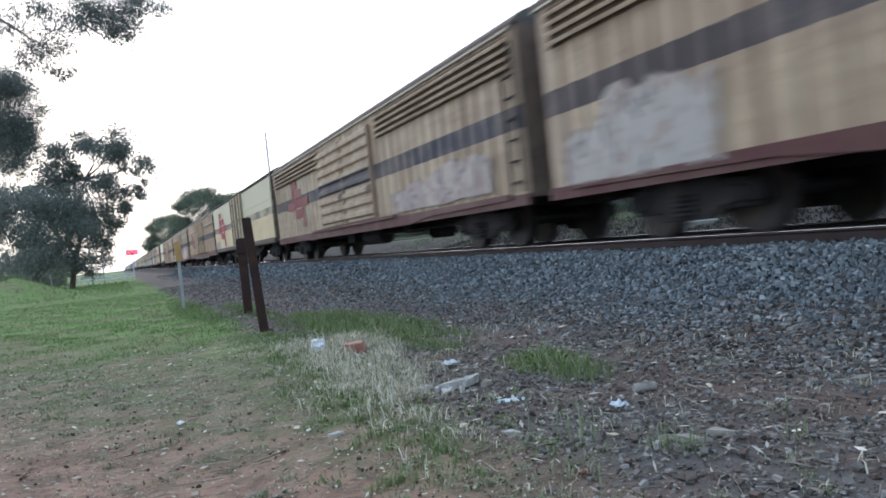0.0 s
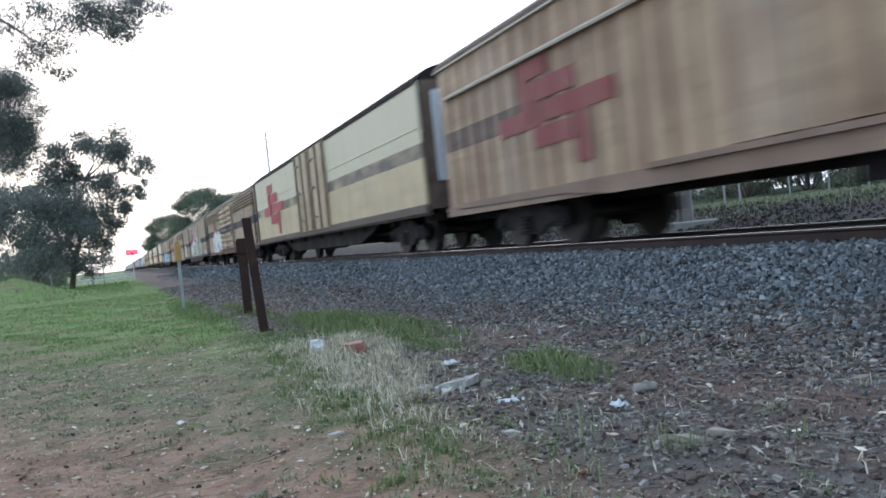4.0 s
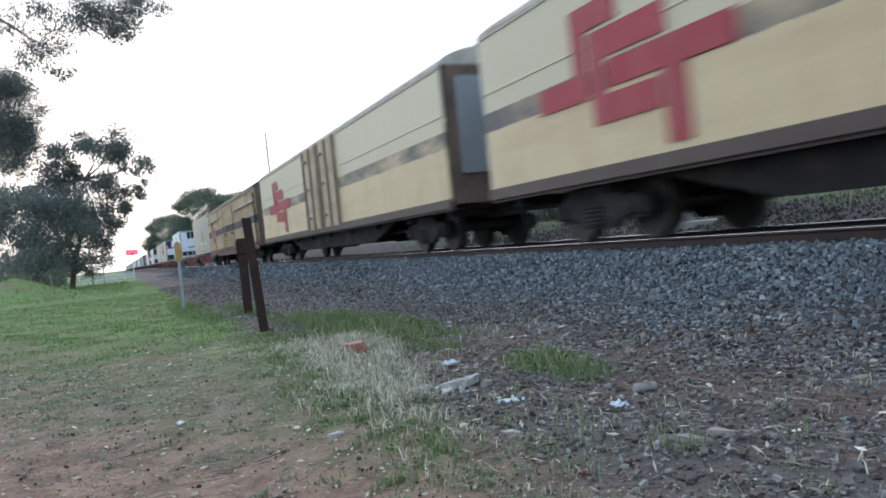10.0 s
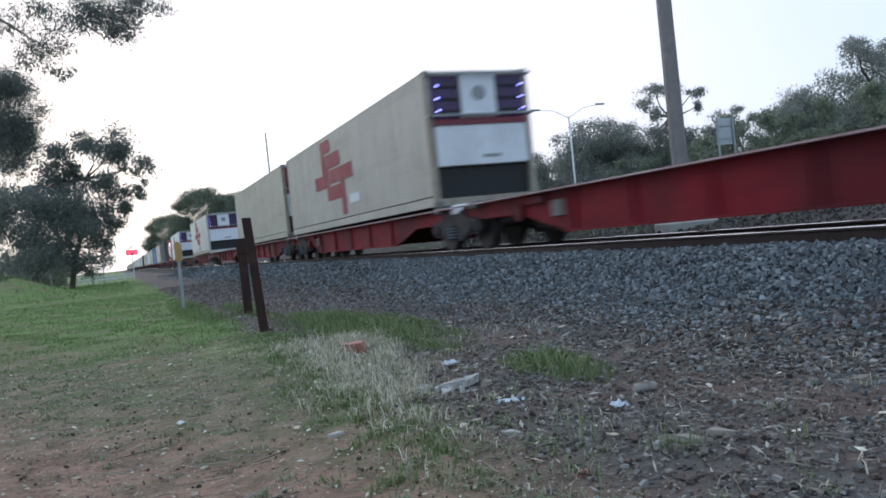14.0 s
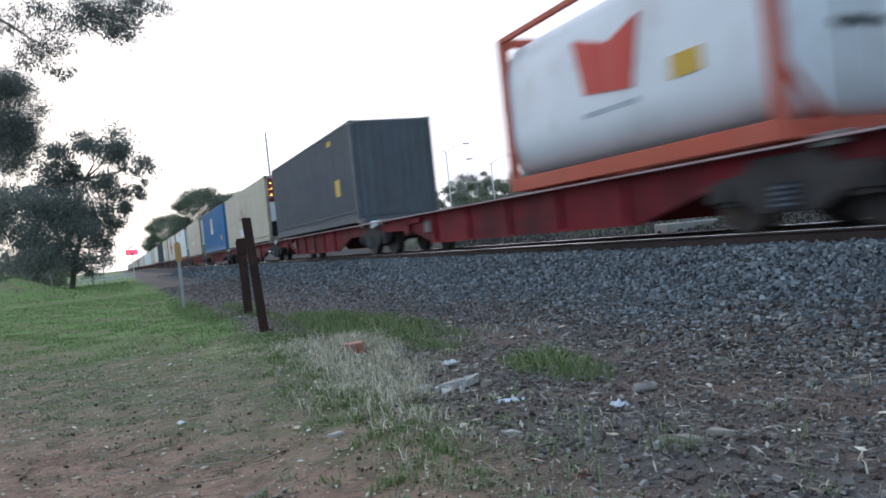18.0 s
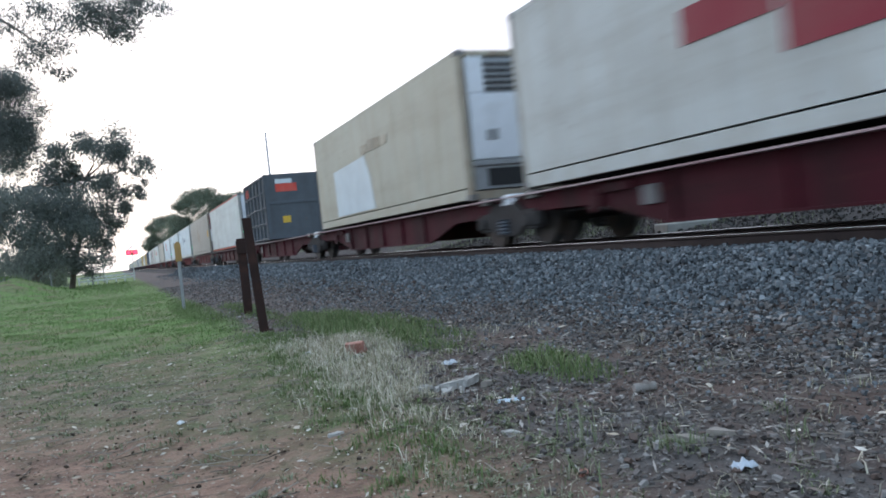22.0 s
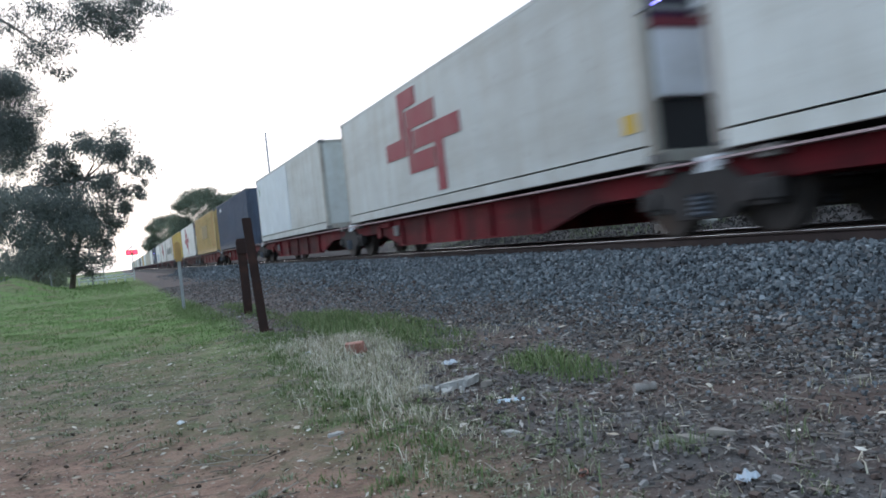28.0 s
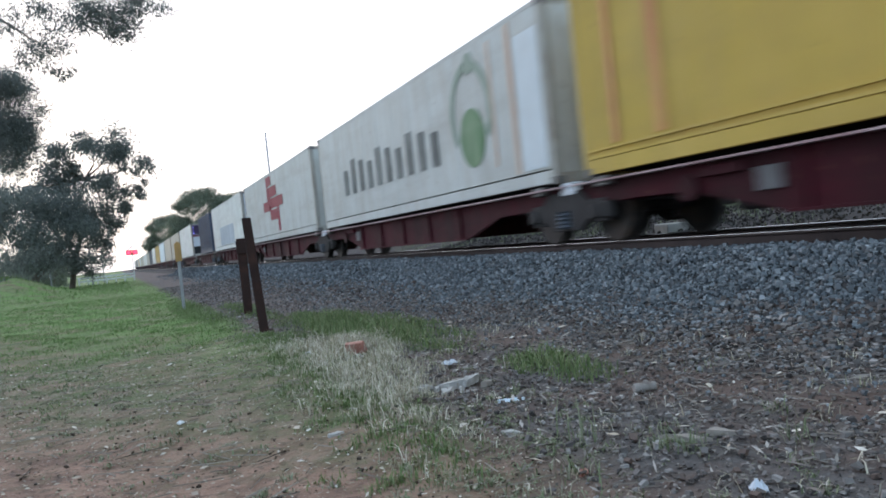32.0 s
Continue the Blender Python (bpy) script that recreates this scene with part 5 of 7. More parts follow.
def waste_bin_container(lead, L=6.0):
    c = thing("bin_container", "dark grey open-top bulk container with ribbed sides and red emblem", "container", "shipping containers on the train")
    H = 2.95
    for s in (-1, 1):
        sided = lambda g: g if s < 0 else mirrored(g)
        w = part("side_wall", kept(("bin_wall", s), lambda: sided(Geo().box(-CW + 0.03, -CW + 0.09, 0.1, L - 0.1, 0.1, H))), p_grey, c)
        for i in range(7):
            part("upright_rib", kept(("bin_upright", s), lambda: sided(Geo().box(-CW - 0.045, -CW + 0.04, 0, 0.10, 0.05, H - 0.02))), p_grey, w, "", (0, 0.04 + i * (L - 0.18) / 6, 0))
        for z in (0.05, 0.75, 1.45, 2.15, H - 0.12):
            part("level_rib", kept(("bin_level", s), lambda: sided(Geo().prism([(-CW + 0.04, -0.03), (-CW - 0.03, 0.02), (-CW - 0.03, 0.09), (-CW + 0.04, 0.13)], "y", 0, L))), p_grey, w, "", (0, 0, z))
    for y in (0.0, L - 0.1):
        e = part("end_wall", kept("bin_end", lambda: Geo().box(-CW, CW, 0, 0.1, 0.05, H), 0.01), p_grey, c, "", (0, y, 0))
        part("end_bar", kept("bin_end_bar", lambda: Geo().box(-CW + 0.12, CW - 0.12, -0.03, 0.0, 1.6, 1.72), 0.01), p_grey, e)
        for x in (-CW, CW - 0.12):
            part("end_post", kept("bin_end_post", lambda: Geo().box(0, 0.12, -0.04, 0, 0.05, H), 0.01), p_grey, e, "", (x, 0, 0))
    part("floor_panel", kept("bin_floor", lambda: Geo().box(-CW + 0.1, CW - 0.1, 0.1, L - 0.1, 0.05, 0.15)), m_black, c)
    for nm, m, x, z, w, h in (("red_emblem", p_brightred, -0.75, 2.15, 0.95, 0.36), ("white_emblem", p_pale, -0.75, 2.52, 0.75, 0.2), ("yellow_mark", p_yellowmark, -0.55, 0.75, 0.35, 0.3)):
        part(nm, kept((nm, "bin"), lambda: Geo().box(0, w, -0.008, 0.0, 0, h)), m, c, "", (x, -0.002, z))
    part("red_emblem", slab(0.7, 0.4), p_brightred, c, "", (-CW - 0.024, L - 1.3, 2.3))
    MOVERS.append((c, lead, CB))


waste_bin_container(J[18] + 8.5)


# ---- trees ----
def leaf_material(name, a, b):
    """Leaves that let a third of the light through."""
    k = Nodes(name)
    geo = k.n.new("ShaderNodeNewGeometry")
    col = k.mix(geo.outputs["Random Per Island"], rgba(a), rgba(b))
    k.done(col, 0.6, 0, 0.3)
    tr = k.n.new("ShaderNodeBsdfTranslucent")
    k.l.new(col, tr.inputs["Color"])
    mx = k.n.new("ShaderNodeMixShader")
    mx.inputs[0].default_value = 0.55
    k.l.new(k.b.outputs[0], mx.inputs[1])
    k.l.new(tr.outputs[0], mx.inputs[2])
    k.l.new(mx.outputs[0], k.n["Material Output"].inputs["Surface"])
    return k.mat


m_leaf = leaf_material("gum_leaves", (0.14, 0.158, 0.145), (0.30, 0.325, 0.30))
# lightened copy of the gum leaves: haze and front light put into the colour
m_leaf_hazed = leaf_material("hazed_gum_leaves", (0.20, 0.215, 0.195), (0.40, 0.42, 0.38))
m_leaf_green = leaf_material("green_leaves", (0.15, 0.18, 0.13), (0.29, 0.32, 0.24))
m_bark = surface("gum_bark", (0.16, 0.125, 0.10), 0.35, 6, 0.9, 0, (0.34, 0.30, 0.26), 0.6, bump=0.6)


def leaf_cloud(rg, centres, radii, counts, lw, ll):
    """Small bent leaves scattered in uneven clumps."""
    clouds = []
    for c, r, n in zip(centres, radii, counts):
        q = rg.normal(0, 1, (n, 3))
        q *= (rg.uniform(0.0, 1.0, (n, 1)) ** 0.62) / np.linalg.norm(q, axis=1, keepdims=True)
        clouds.append(q * np.array(r) * rg.uniform(0.8, 1.35, (n, 1)) + np.array(c))
    pts = np.concatenate(clouds)
    n = len(pts)
    d = rg.normal(0, 1, (n, 3))
    d[:, 2] -= 0.9
    d /= np.linalg.norm(d, axis=1, keepdims=True)
    s = np.cross(d, rg.normal(0, 1, (n, 3)))
    s /= np.linalg.norm(s, axis=1, keepdims=True)
    k = rg.uniform(0.6, 1.4, (n, 1))
    v = np.stack([pts, pts + d * ll * 0.45 * k + s * lw * k, pts + d * ll * k, pts + d * ll * 0.45 * k - s * lw * k], 1)
    return v.reshape(-1, 3), np.arange(4 * n)


def tree(name, seed, H, spread, leaves, lw=0.045, ll=0.20, lean=0.0, low=0.35, mat=None, clumps=26, label="tall grey-green gum tree with an open crown", group="trees beyond the line", build_at=(0, 0, 0)):
    rg = np.random.RandomState(seed)
    t = thing(name, label, "tree", group)
    g = Geo()
    base, fork = Vector((0, 0, -0.3)), Vector((lean * 0.3, 0, H * low))
    r0 = 0.035 * H * 0.6
    mid = (base + fork) / 2 + Vector((rg.uniform(-.2, .2), rg.uniform(-.2, .2), 0))
    g.path([base, mid, fork], [r0, r0 * 0.8, r0 * 0.62], 10)
    cs, rs, ns = [], [], []
    for i in range(clumps):
        a = 2 * math.pi * (i * 0.618 + rg.uniform(-0.08, 0.08))
        up = rg.uniform(0.0, 1.0)
        reach = spread * math.sqrt(max(0.05, 1 - (up - 0.25) ** 2 * 1.3)) * rg.uniform(0.35, 1.0)
        tip = Vector((lean + reach * math.cos(a), reach * math.sin(a), H * (low + 0.08 + (1 - low - 0.12) * up)))
        knee = fork.lerp(tip, 0.5) + Vector((rg.uniform(-.3, .3), rg.uniform(-.3, .3), -0.06 * H * rg.uniform(0, 1)))
        if i % 2 == 0:
            g.path([fork, knee, tip], [r0 * 0.36, r0 * 0.2, r0 * 0.06], 6)
        sz = H * rg.uniform(0.055, 0.12)
        cs.append(tuple(tip)); rs.append((sz * 1.25, sz * 1.25, sz * 0.8)); ns.append(int(leaves / clumps * rg.uniform(0.5, 1.5)))
    part("trunk", g.mesh("trunk"), m_bark, t)
    v, f = leaf_cloud(rg, cs, rs, ns, lw, ll)
    part("crown", raw_mesh("crown", v, f, 4, mat or m_leaf), mat or m_leaf, t)
    return t


def clump_gum(label, group, seed, plan, stems, lw=0.034, ll=0.15, full=270, mat=None):
    """A gum built from separate rounded clumps (across, height, half width, half height) on limbs that leave its stems."""
    rg = np.random.RandomState(seed)
    t = thing("gum_tree", label, "tree", group)
    g = Geo()
    for pts, r in stems:
        g.path(pts, [r * (1 - 0.6 * i / (len(pts) - 1)) for i in range(len(pts))], 9)
    forks = [Vector(pts[-1]) for pts, r in stems]
    cs, rs, ns = [], [], []
    for x, z, rx, rz in plan:
        tip = Vector((x, rg.uniform(-0.45, 0.45) * max(1.5, abs(x) + rx), z))
        fork = min(forks, key=lambda f: (f - tip).length)
        knee = fork.lerp(tip, 0.55) + Vector((rg.uniform(-.3, .3), 0, -0.10 * abs(tip.z - fork.z) - 0.1))
        g.path([fork, knee, tip], [0.11, 0.06, 0.02], 6)
        for j in range(6):
            q = rg.normal(0, 0.46, 3)
            cs.append((x + q[0] * rx, tip.y + q[1] * rx, z + q[2] * rz))
            k = rg.uniform(0.55, 1.0)
            rs.append((rx * k, rx * k, rz * k))
            ns.append(int(full * rx * rz * rg.uniform(0.4, 1.4)) + 60)
    part("trunk", g.mesh("trunk"), m_bark, t)
    v, f = leaf_cloud(rg, cs, rs, ns, lw, ll)
    part("crown", raw_mesh("crown", v, f, 4, mat or m_leaf), mat or m_leaf, t)
    return t


BEYOND = "trees beyond the line"
tall_gum = clump_gum("tall tufted gum tree with gaps in its crown", BEYOND, 11,
                     [(-1.0, 8.3, 0.9, 0.6), (0.6, 9.0, 0.8, 0.5), (1.7, 7.9, 0.8, 0.7), (0.2, 7.0, 1.1, 0.7), (-1.6, 6.2, 1.2, 0.8), (1.4, 6.0, 1.0, 0.7), (-0.2, 5.2, 1.5, 0.9),
                      (-2.2, 4.6, 1.2, 0.8), (1.9, 4.4, 1.3, 0.9), (0.0, 3.4, 1.8, 1.0), (-1.6, 2.6, 1.2, 0.7), (1.5, 2.5, 1.2, 0.7)],
                     [([(0, 0, -0.4), (0.2, 0, 2.2), (-0.1, 0.1, 4.6)], 0.22), ([(0.3, 0.2, -0.4), (0.7, 0.1, 3.0), (0.9, 0, 6.2)], 0.15)], mat=m_leaf_hazed)
round_gum = clump_gum("grey-green gum tree with a rounded crown", BEYOND, 12,
                      [(0.0, 6.3, 1.1, 0.7), (-1.1, 5.5, 1.0, 0.8), (1.2, 5.3, 1.0, 0.8), (0.1, 4.6, 1.5, 0.9), (-1.7, 3.9, 1.2, 0.9), (1.7, 3.6, 1.2, 0.9), (0.0, 2.9, 1.7, 1.0),
                       (-1.2, 1.9, 1.3, 0.8), (1.3, 1.8, 1.2, 0.8)],
                      [([(0, 0, -0.4), (0.1, 0, 1.6), (-0.1, 0, 3.2)], 0.18), ([(-0.4, 0.3, -0.4), (-0.7, 0.2, 2.0), (-0.9, 0, 4.4)], 0.11), ([(0.5, -0.2, -0.4), (0.8, 0, 2.2), (1.0, 0, 4.2)], 0.11)], mat=m_leaf_hazed)
umbrella_gum = clump_gum("slender gum tree with a flat drooping crown", BEYOND, 13,
                         [(-0.8, 8.4, 1.0, 0.4), (0.6, 8.6, 0.9, 0.4), (1.7, 8.0, 0.7, 0.4), (-1.8, 7.6, 0.7, 0.5), (2.0, 7.0, 0.3, 0.5), (-2.3, 6.6, 0.6, 0.6), (-1.6, 5.4, 1.2, 0.8), (0.9, 5.0, 0.8, 0.6),
                          (-0.4, 4.0, 1.4, 0.9), (1.4, 3.2, 1.2, 0.9), (-1.6, 2.8, 1.3, 0.9)],
                         [([(0, 0, -0.4), (0.3, 0, 3.0), (0.0, 0, 6.4)], 0.17)], mat=m_leaf_hazed)
shrub = tree("shrub_tree", 14, 5.5, 3.4, 12000, mat=m_leaf_green, low=0.05, clumps=46, label="dense green shrubby tree")
dome_tree = clump_gum("broad dense green tree with a domed crown", BEYOND, 15,
                      [(0.0, 11.6, 3.0, 1.4), (-2.8, 10.2, 2.4, 1.5), (3.0, 10.0, 2.6, 1.6), (0.0, 9.0, 3.6, 1.9), (-4.4, 7.8, 2.2, 1.5), (4.6, 7.4, 2.2, 1.6), (0.0, 6.2, 4.4, 2.0), (-4.0, 5.2, 2.6, 1.6), (3.8, 4.8, 2.6, 1.6), (0, 3.4, 4.0, 1.6)],
                      [([(0, 0, -0.5), (0.2, 0, 2.5), (0, 0, 5.5)], 0.4)], 0.06, 0.24, 330, m_leaf_green)
variants = [tall_gum, round_gum, umbrella_gum, shrub, dome_tree]
rt = random.Random(5)


def plant(kind, x, y, size=1.0, rz=None, sink=0.15):
    turn = rt.uniform(0, 360) if rz is None else rz
    return copy_thing(variants[kind], pose(x, y, float(ground_z(x, y)) - sink, 0, 0, turn) @ Matrix.Scale(size, 4))


for q, (x, y, rz) in zip(variants, ((45.9, 38.0, 8), (31.9, 50.0, 12), (38.3, 48.0, 0), (50, 38, 10), (15.2, 150, 0))):
    q.matrix_basis = pose(x, y, float(ground_z(x, y)) - 0.15, 0, 0, rz)
# the belt of trees across the road
for kind, x, y, size in ((1, 30.2, 53.5, 0.78), (1, 34.8, 50.0, 1.0), (1, 33.2, 52.0, 0.9), (1, 36.6, 51.5, 0.95), (1, 40.2, 49.5, 0.85), (0, 42.2, 46.0, 0.70), (1, 41.4, 47.5, 0.78), (1, 44.6, 42.0, 0.92),
                         (1, 43.0, 42.0, 0.8), (1, 46.2, 42.5, 1.0), (0, 48.4, 38.5, 0.98), (1, 47.6, 39.5, 0.85), (0, 51.0, 36.0, 1.0), (1, 53.0, 37.0, 1.1), (1, 56.0, 35.0, 1.0), (0, 60.0, 38.0, 1.1), (1, 64, 33, 1.2),
                         (2, 70, 30, 1.2), (1, 38, 62, 0.85), (1, 44, 66, 0.95), (0, 40, 75, 0.62), (1, 36, 82, 0.9), (0, 42, 90, 0.72), (1, 35, 97, 0.9), (1, 40, 108, 0.95), (1, 33, 118, 0.9), (1, 56, 70, 1.0),
                         (1, 66, 58, 1.1), (0, 78, 48, 1.1), (1, 36, 130, 1.0), (1, 30, 145, 1.0), (4, 21.5, 152, 0.92), (4, 25, 168, 0.85), (4, 11.5, 196, 0.9), (4, 20.0, 80, 0.54), (4, 23.0, 83, 0.5)):
    plant(kind, x, y, size)
for x, y in ((34, 68), (38, 52), (34, 60)):
    plant(3, x, y, 0.9, sink=0.5)
for i in range(44):
    plant(3, 34 + rt.uniform(-2, 3), 16 + 3.1 * i, rt.uniform(0.7, 0.95), sink=0.5)

verge_gum = clump_gum("broad grey-green gum tree with rounded leaf clumps and long limbs", "trees by the grass verge", 31,
                      [(1.4, 10.7, 1.9, 0.8), (2.6, 9.7, 1.5, 1.3), (4.3, 8.7, 0.9, 0.8), (4.6, 6.9, 0.5, 0.5), (3.2, 6.0, 0.7, 0.7), (2.0, 7.5, 1.6, 1.2), (-1.3, 9.5, 1.3, 1.1), (-2.0, 8.3, 1.2, 1.0), (-0.4, 8.6, 0.9, 1.1),
                       (-0.6, 6.8, 2.3, 1.5), (-3.0, 7.8, 0.6, 0.5), (-4.4, 6.3, 1.6, 1.4), (-2.6, 5.6, 2.4, 1.7), (0.6, 5.2, 2.1, 1.4), (2.0, 4.7, 0.9, 0.7), (-4.3, 3.9, 2.2, 1.7), (-1.3, 3.4, 2.6, 1.5), (1.3, 3.0, 1.0, 1.1),
                       (-2.8, 2.0, 2.0, 0.8), (0.3, 1.8, 1.3, 0.7)],
                      [([(-4.6, 0, -0.3), (-3.0, 0.1, 1.6), (-1.2, 0, 3.4)], 0.34), ([(-1.2, 0.5, -0.3), (-0.7, 0.4, 2.4), (0.6, 0.2, 5.6)], 0.24), ([(-1.2, 0, 3.4), (-0.4, 0, 5.6), (0.6, 0, 8.2)], 0.16)], 0.034, 0.16, 560)
verge_gum.matrix_basis = pose(-2.3, 66, 0.0)
copy_thing(verge_gum, pose(-14.5, 78, -0.5, 0, 0, 170) @ Matrix.Scale(0.6, 4))
for x, y, kind, size in ((-14, 76, 1, 1.0), (-20, 95, 0, 1.2), (-9, 110, 1, 1.0), (-8.5, 76, 3, 0.5), (-5.5, 78, 3, 0.42), (-14, 74, 3, 0.7), (-7, 90, 3, 0.8), (-12, 92, 3, 0.9), (-9, 130, 3, 0.8),
                         (-18, 80, 3, 1.0), (-14, 160, 1, 1.0), (-14, 190, 3, 1.0), (-12, 150, 1, 0.9), (-12, 240, 1, 1.1), (-25, 300, 1, 1.3)):
    plant(kind, x, y, size)


def overhanging_tree():
    rg = np.random.RandomState(77)
    t = thing("gum_tree", "gum tree with drooping leafy branches overhead", "tree", "trees by the grass verge")
    g = Geo()
    g.path([(-4.6, 11.5, -0.3), (-4.5, 11.4, 2.0), (-4.1, 11.2, 4.2)], [0.26, 0.22, 0.17], 12)
    g.path([(-4.1, 11.2, 4.2), (-2.2, 10.4, 4.8), (-0.4, 9.8, 4.55), (0.6, 9.6, 4.35)], [0.12, 0.07, 0.035, 0.012], 8)
    g.path([(-2.2, 10.4, 4.8), (-1.2, 10.2, 4.2), (-0.6, 10.0, 3.7)], [0.04, 0.02, 0.008], 6)
    g.path([(-4.1, 11.2, 4.2), (-3.0, 13.8, 4.9), (-1.7, 15.6, 4.6)], [0.11, 0.06, 0.02], 8)
    part("trunk", g.mesh("trunk"), m_bark, t)
    near = [(0.22, 4.11, 0.42, 0.25), (-0.05, 4.0, 0.27, 0.17), (0.48, 4.12, 0.24, 0.15), (0.28, 3.84, 0.22, 0.12), (-0.62, 3.74, 0.32, 0.18), (-0.58, 3.46, 0.24, 0.18),
            (-0.38, 3.36, 0.11, 0.08), (-0.74, 3.52, 0.12, 0.09), (-0.84, 3.92, 0.22, 0.16), (-0.30, 3.66, 0.18, 0.10), (-0.5, 4.05, 0.30, 0.14)]
    back = [(-1.5, 4.03, 0.46, 0.5), (-1.34, 3.78, 0.30, 0.4), (-1.46, 3.36, 0.32, 0.32), (-1.55, 4.38, 0.34, 0.25), (-1.5, 3.6, 0.34, 0.4), (-1.56, 3.05, 0.16, 0.12)]
    cs, rs, ns = [], [], []
    for y, plan, thick in ((10.0, near, 62000), (15.7, back, 120000)):
        for x, z, rx, rz in plan:
            full = thick * rx * rz * (1.0 if x > -0.2 or y > 12 else 0.5)
            for j in range(6):
                q = rg.normal(0, 0.45, 3)
                k = rg.uniform(0.65, 1.15)
                cs.append((x + q[0] * rx, y + q[1] * rx, z + q[2] * rz))
                rs.append((rx * k, rx * k, rz * k * 1.1))
                ns.append(int(full / 6 * rg.uniform(0.4, 1.5)) + 12)
    v, f = leaf_cloud(rg, cs, rs, ns, 0.0045, 0.042)
    part("crown", raw_mesh("crown", v, f, 4, m_leaf), m_leaf, t)


overhanging_tree()

# ---- posts, poles, signs ----
m_rust = surface("rusted_steel", (0.045, 0.022, 0.018), 0.4, 9, 0.85, 0.2, (0.10, 0.04, 0.025), 0.6, bump=0.5)
m_galv = surface("galvanised_steel", (0.36, 0.37, 0.38), 0.15, 8, 0.5, 0.4)
m_timber_pole = surface("weathered_pole", (0.25, 0.225, 0.215), 0.18, 7, 0.9, 0, (0.15, 0.125, 0.12), 0.5, bump=0.5)
m_concrete = surface("pale_concrete", (0.40, 0.39, 0.36), 0.15, 6, 0.9, 0, (0.22, 0.2, 0.18), 0.5)
m_orange_tape = surface("faded_yellow_plate", (0.52, 0.31, 0.11), 0.3, 9, 0.7)
m_white_paint = surface("white_paint", (0.72, 0.73, 0.72), 0.08, 8, 0.5, 0, (0.4, 0.38, 0.34), 0.4)
m_sign_back = surface("sign_back_grey", (0.42, 0.44, 0.46), 0.1, 6, 0.45, 0.4)


def old_rail_section(w, d):
    return [(-w / 2, -d / 2), (w / 2, -d / 2), (w / 2, -d / 2 + 0.02), (0.014, -d / 2 + 0.03), (0.012, d / 2 - 0.04), (w * 0.32, d / 2 - 0.03), (w * 0.32, d / 2),
            (-w * 0.32, d / 2), (-w * 0.32, d / 2 - 0.03), (-0.012, d / 2 - 0.04), (-0.014, -d / 2 + 0.03), (-w / 2, -d / 2 + 0.02)]


posts = thing("rusty_posts", "two rusty old rail posts joined by a steel bracket", "post", at=(1.71, 10.86, 0.0))
sec = old_rail_section(0.12, 0.13)
part("post", Geo().prism(sec, "z", -0.3, 1.57, [(x - 0.10, y) for x, y in sec]).mesh("post", 0.004), m_rust, posts, "leaning rusty steel post")
part("post", Geo().prism([(x + 0.36, y + 4.0) for x, y in old_rail_section(0.16, 0.14)], "z", -0.3, 1.40).mesh("post", 0.004), m_rust, posts, "upright rusty steel post")
part("bracket", Geo().box(0.26, 0.50, 3.9, 3.93, 1.12, 1.36).mesh("bracket", 0.01), m_rust, posts, "rusty steel plate on the post")
part("foot_plate", Geo().box(0.03, 0.11, -0.08, 0.06, 0.0, 0.07).mesh("foot_plate", 0.02), m_rust, posts, "rusty foot lump")

marker = thing("marker_post", "pale marker post with faded yellow plate", "post", at=(1.27, 19.3, 0.0))
part("post", Geo().box(-0.035, 0.035, -0.03, 0.03, -0.3, 1.25).mesh("post", 0.008), m_galv, marker)
part("plate", Geo().prism([(-0.07, 1.12), (0.07, 1.12), (0.07, 1.52), (0.0, 1.58), (-0.07, 1.52)], "y", -0.05, -0.03).mesh("plate", 0.004), m_orange_tape, marker, "faded yellow plate")

pole = thing("power_pole", "tall weathered timber power pole in a concrete footing", "pole", at=(10.8, 13.37, 0.74))
pole.rotation_euler = (0, 0, radians(-24))
hewn = [(-0.15, -0.10), (-0.10, -0.15), (0.10, -0.15), (0.15, -0.10), (0.15, 0.10), (0.10, 0.15), (-0.10, 0.15), (-0.15, 0.10)]
part("shaft", Geo().prism(hewn, "z", -0.5, 11, [(x * 0.75, y * 0.75) for x, y in hewn]).mesh("shaft", 0.006), m_timber_pole, pole)
part("footing", Geo().prism([(-0.5, -0.45), (0.55, -0.45), (0.6, 0.4), (-0.55, 0.45)], "z", -0.4, 0.10).mesh("footing", 0.02), m_concrete, pole, "pale concrete footing")
part("conduit", Geo().tube((0.17, 0.10, -0.3), (0.15, 0.10, 3.4), 0.03, None, 8).mesh("conduit"), m_galv, pole)
part("crossarm", Geo().box(-1.2, 1.2, -0.06, 0.06, 10.2, 10.32).mesh("crossarm", 0.01), m_timber_pole, pole)

sign = thing("sign_board", "grey back of a road sign on two steel posts", "sign", at=(15.7, 17.4, 1.0))
for x in (-0.27, 0.27):
    part("post", Geo().tube((x, 0, -0.4), (x, 0, 2.5), 0.03, None, 10).mesh("post"), m_galv, sign)
part("board", Geo().box(-0.3, 0.3, 0.03, 0.045, 1.75, 2.48).mesh("board", 0.01), m_sign_back, sign)
for z in (1.9, 2.25):
    part("brace", Geo().box(-0.3, 0.3, 0.0, 0.03, z, z + 0.05).mesh("brace"), m_galv, sign)

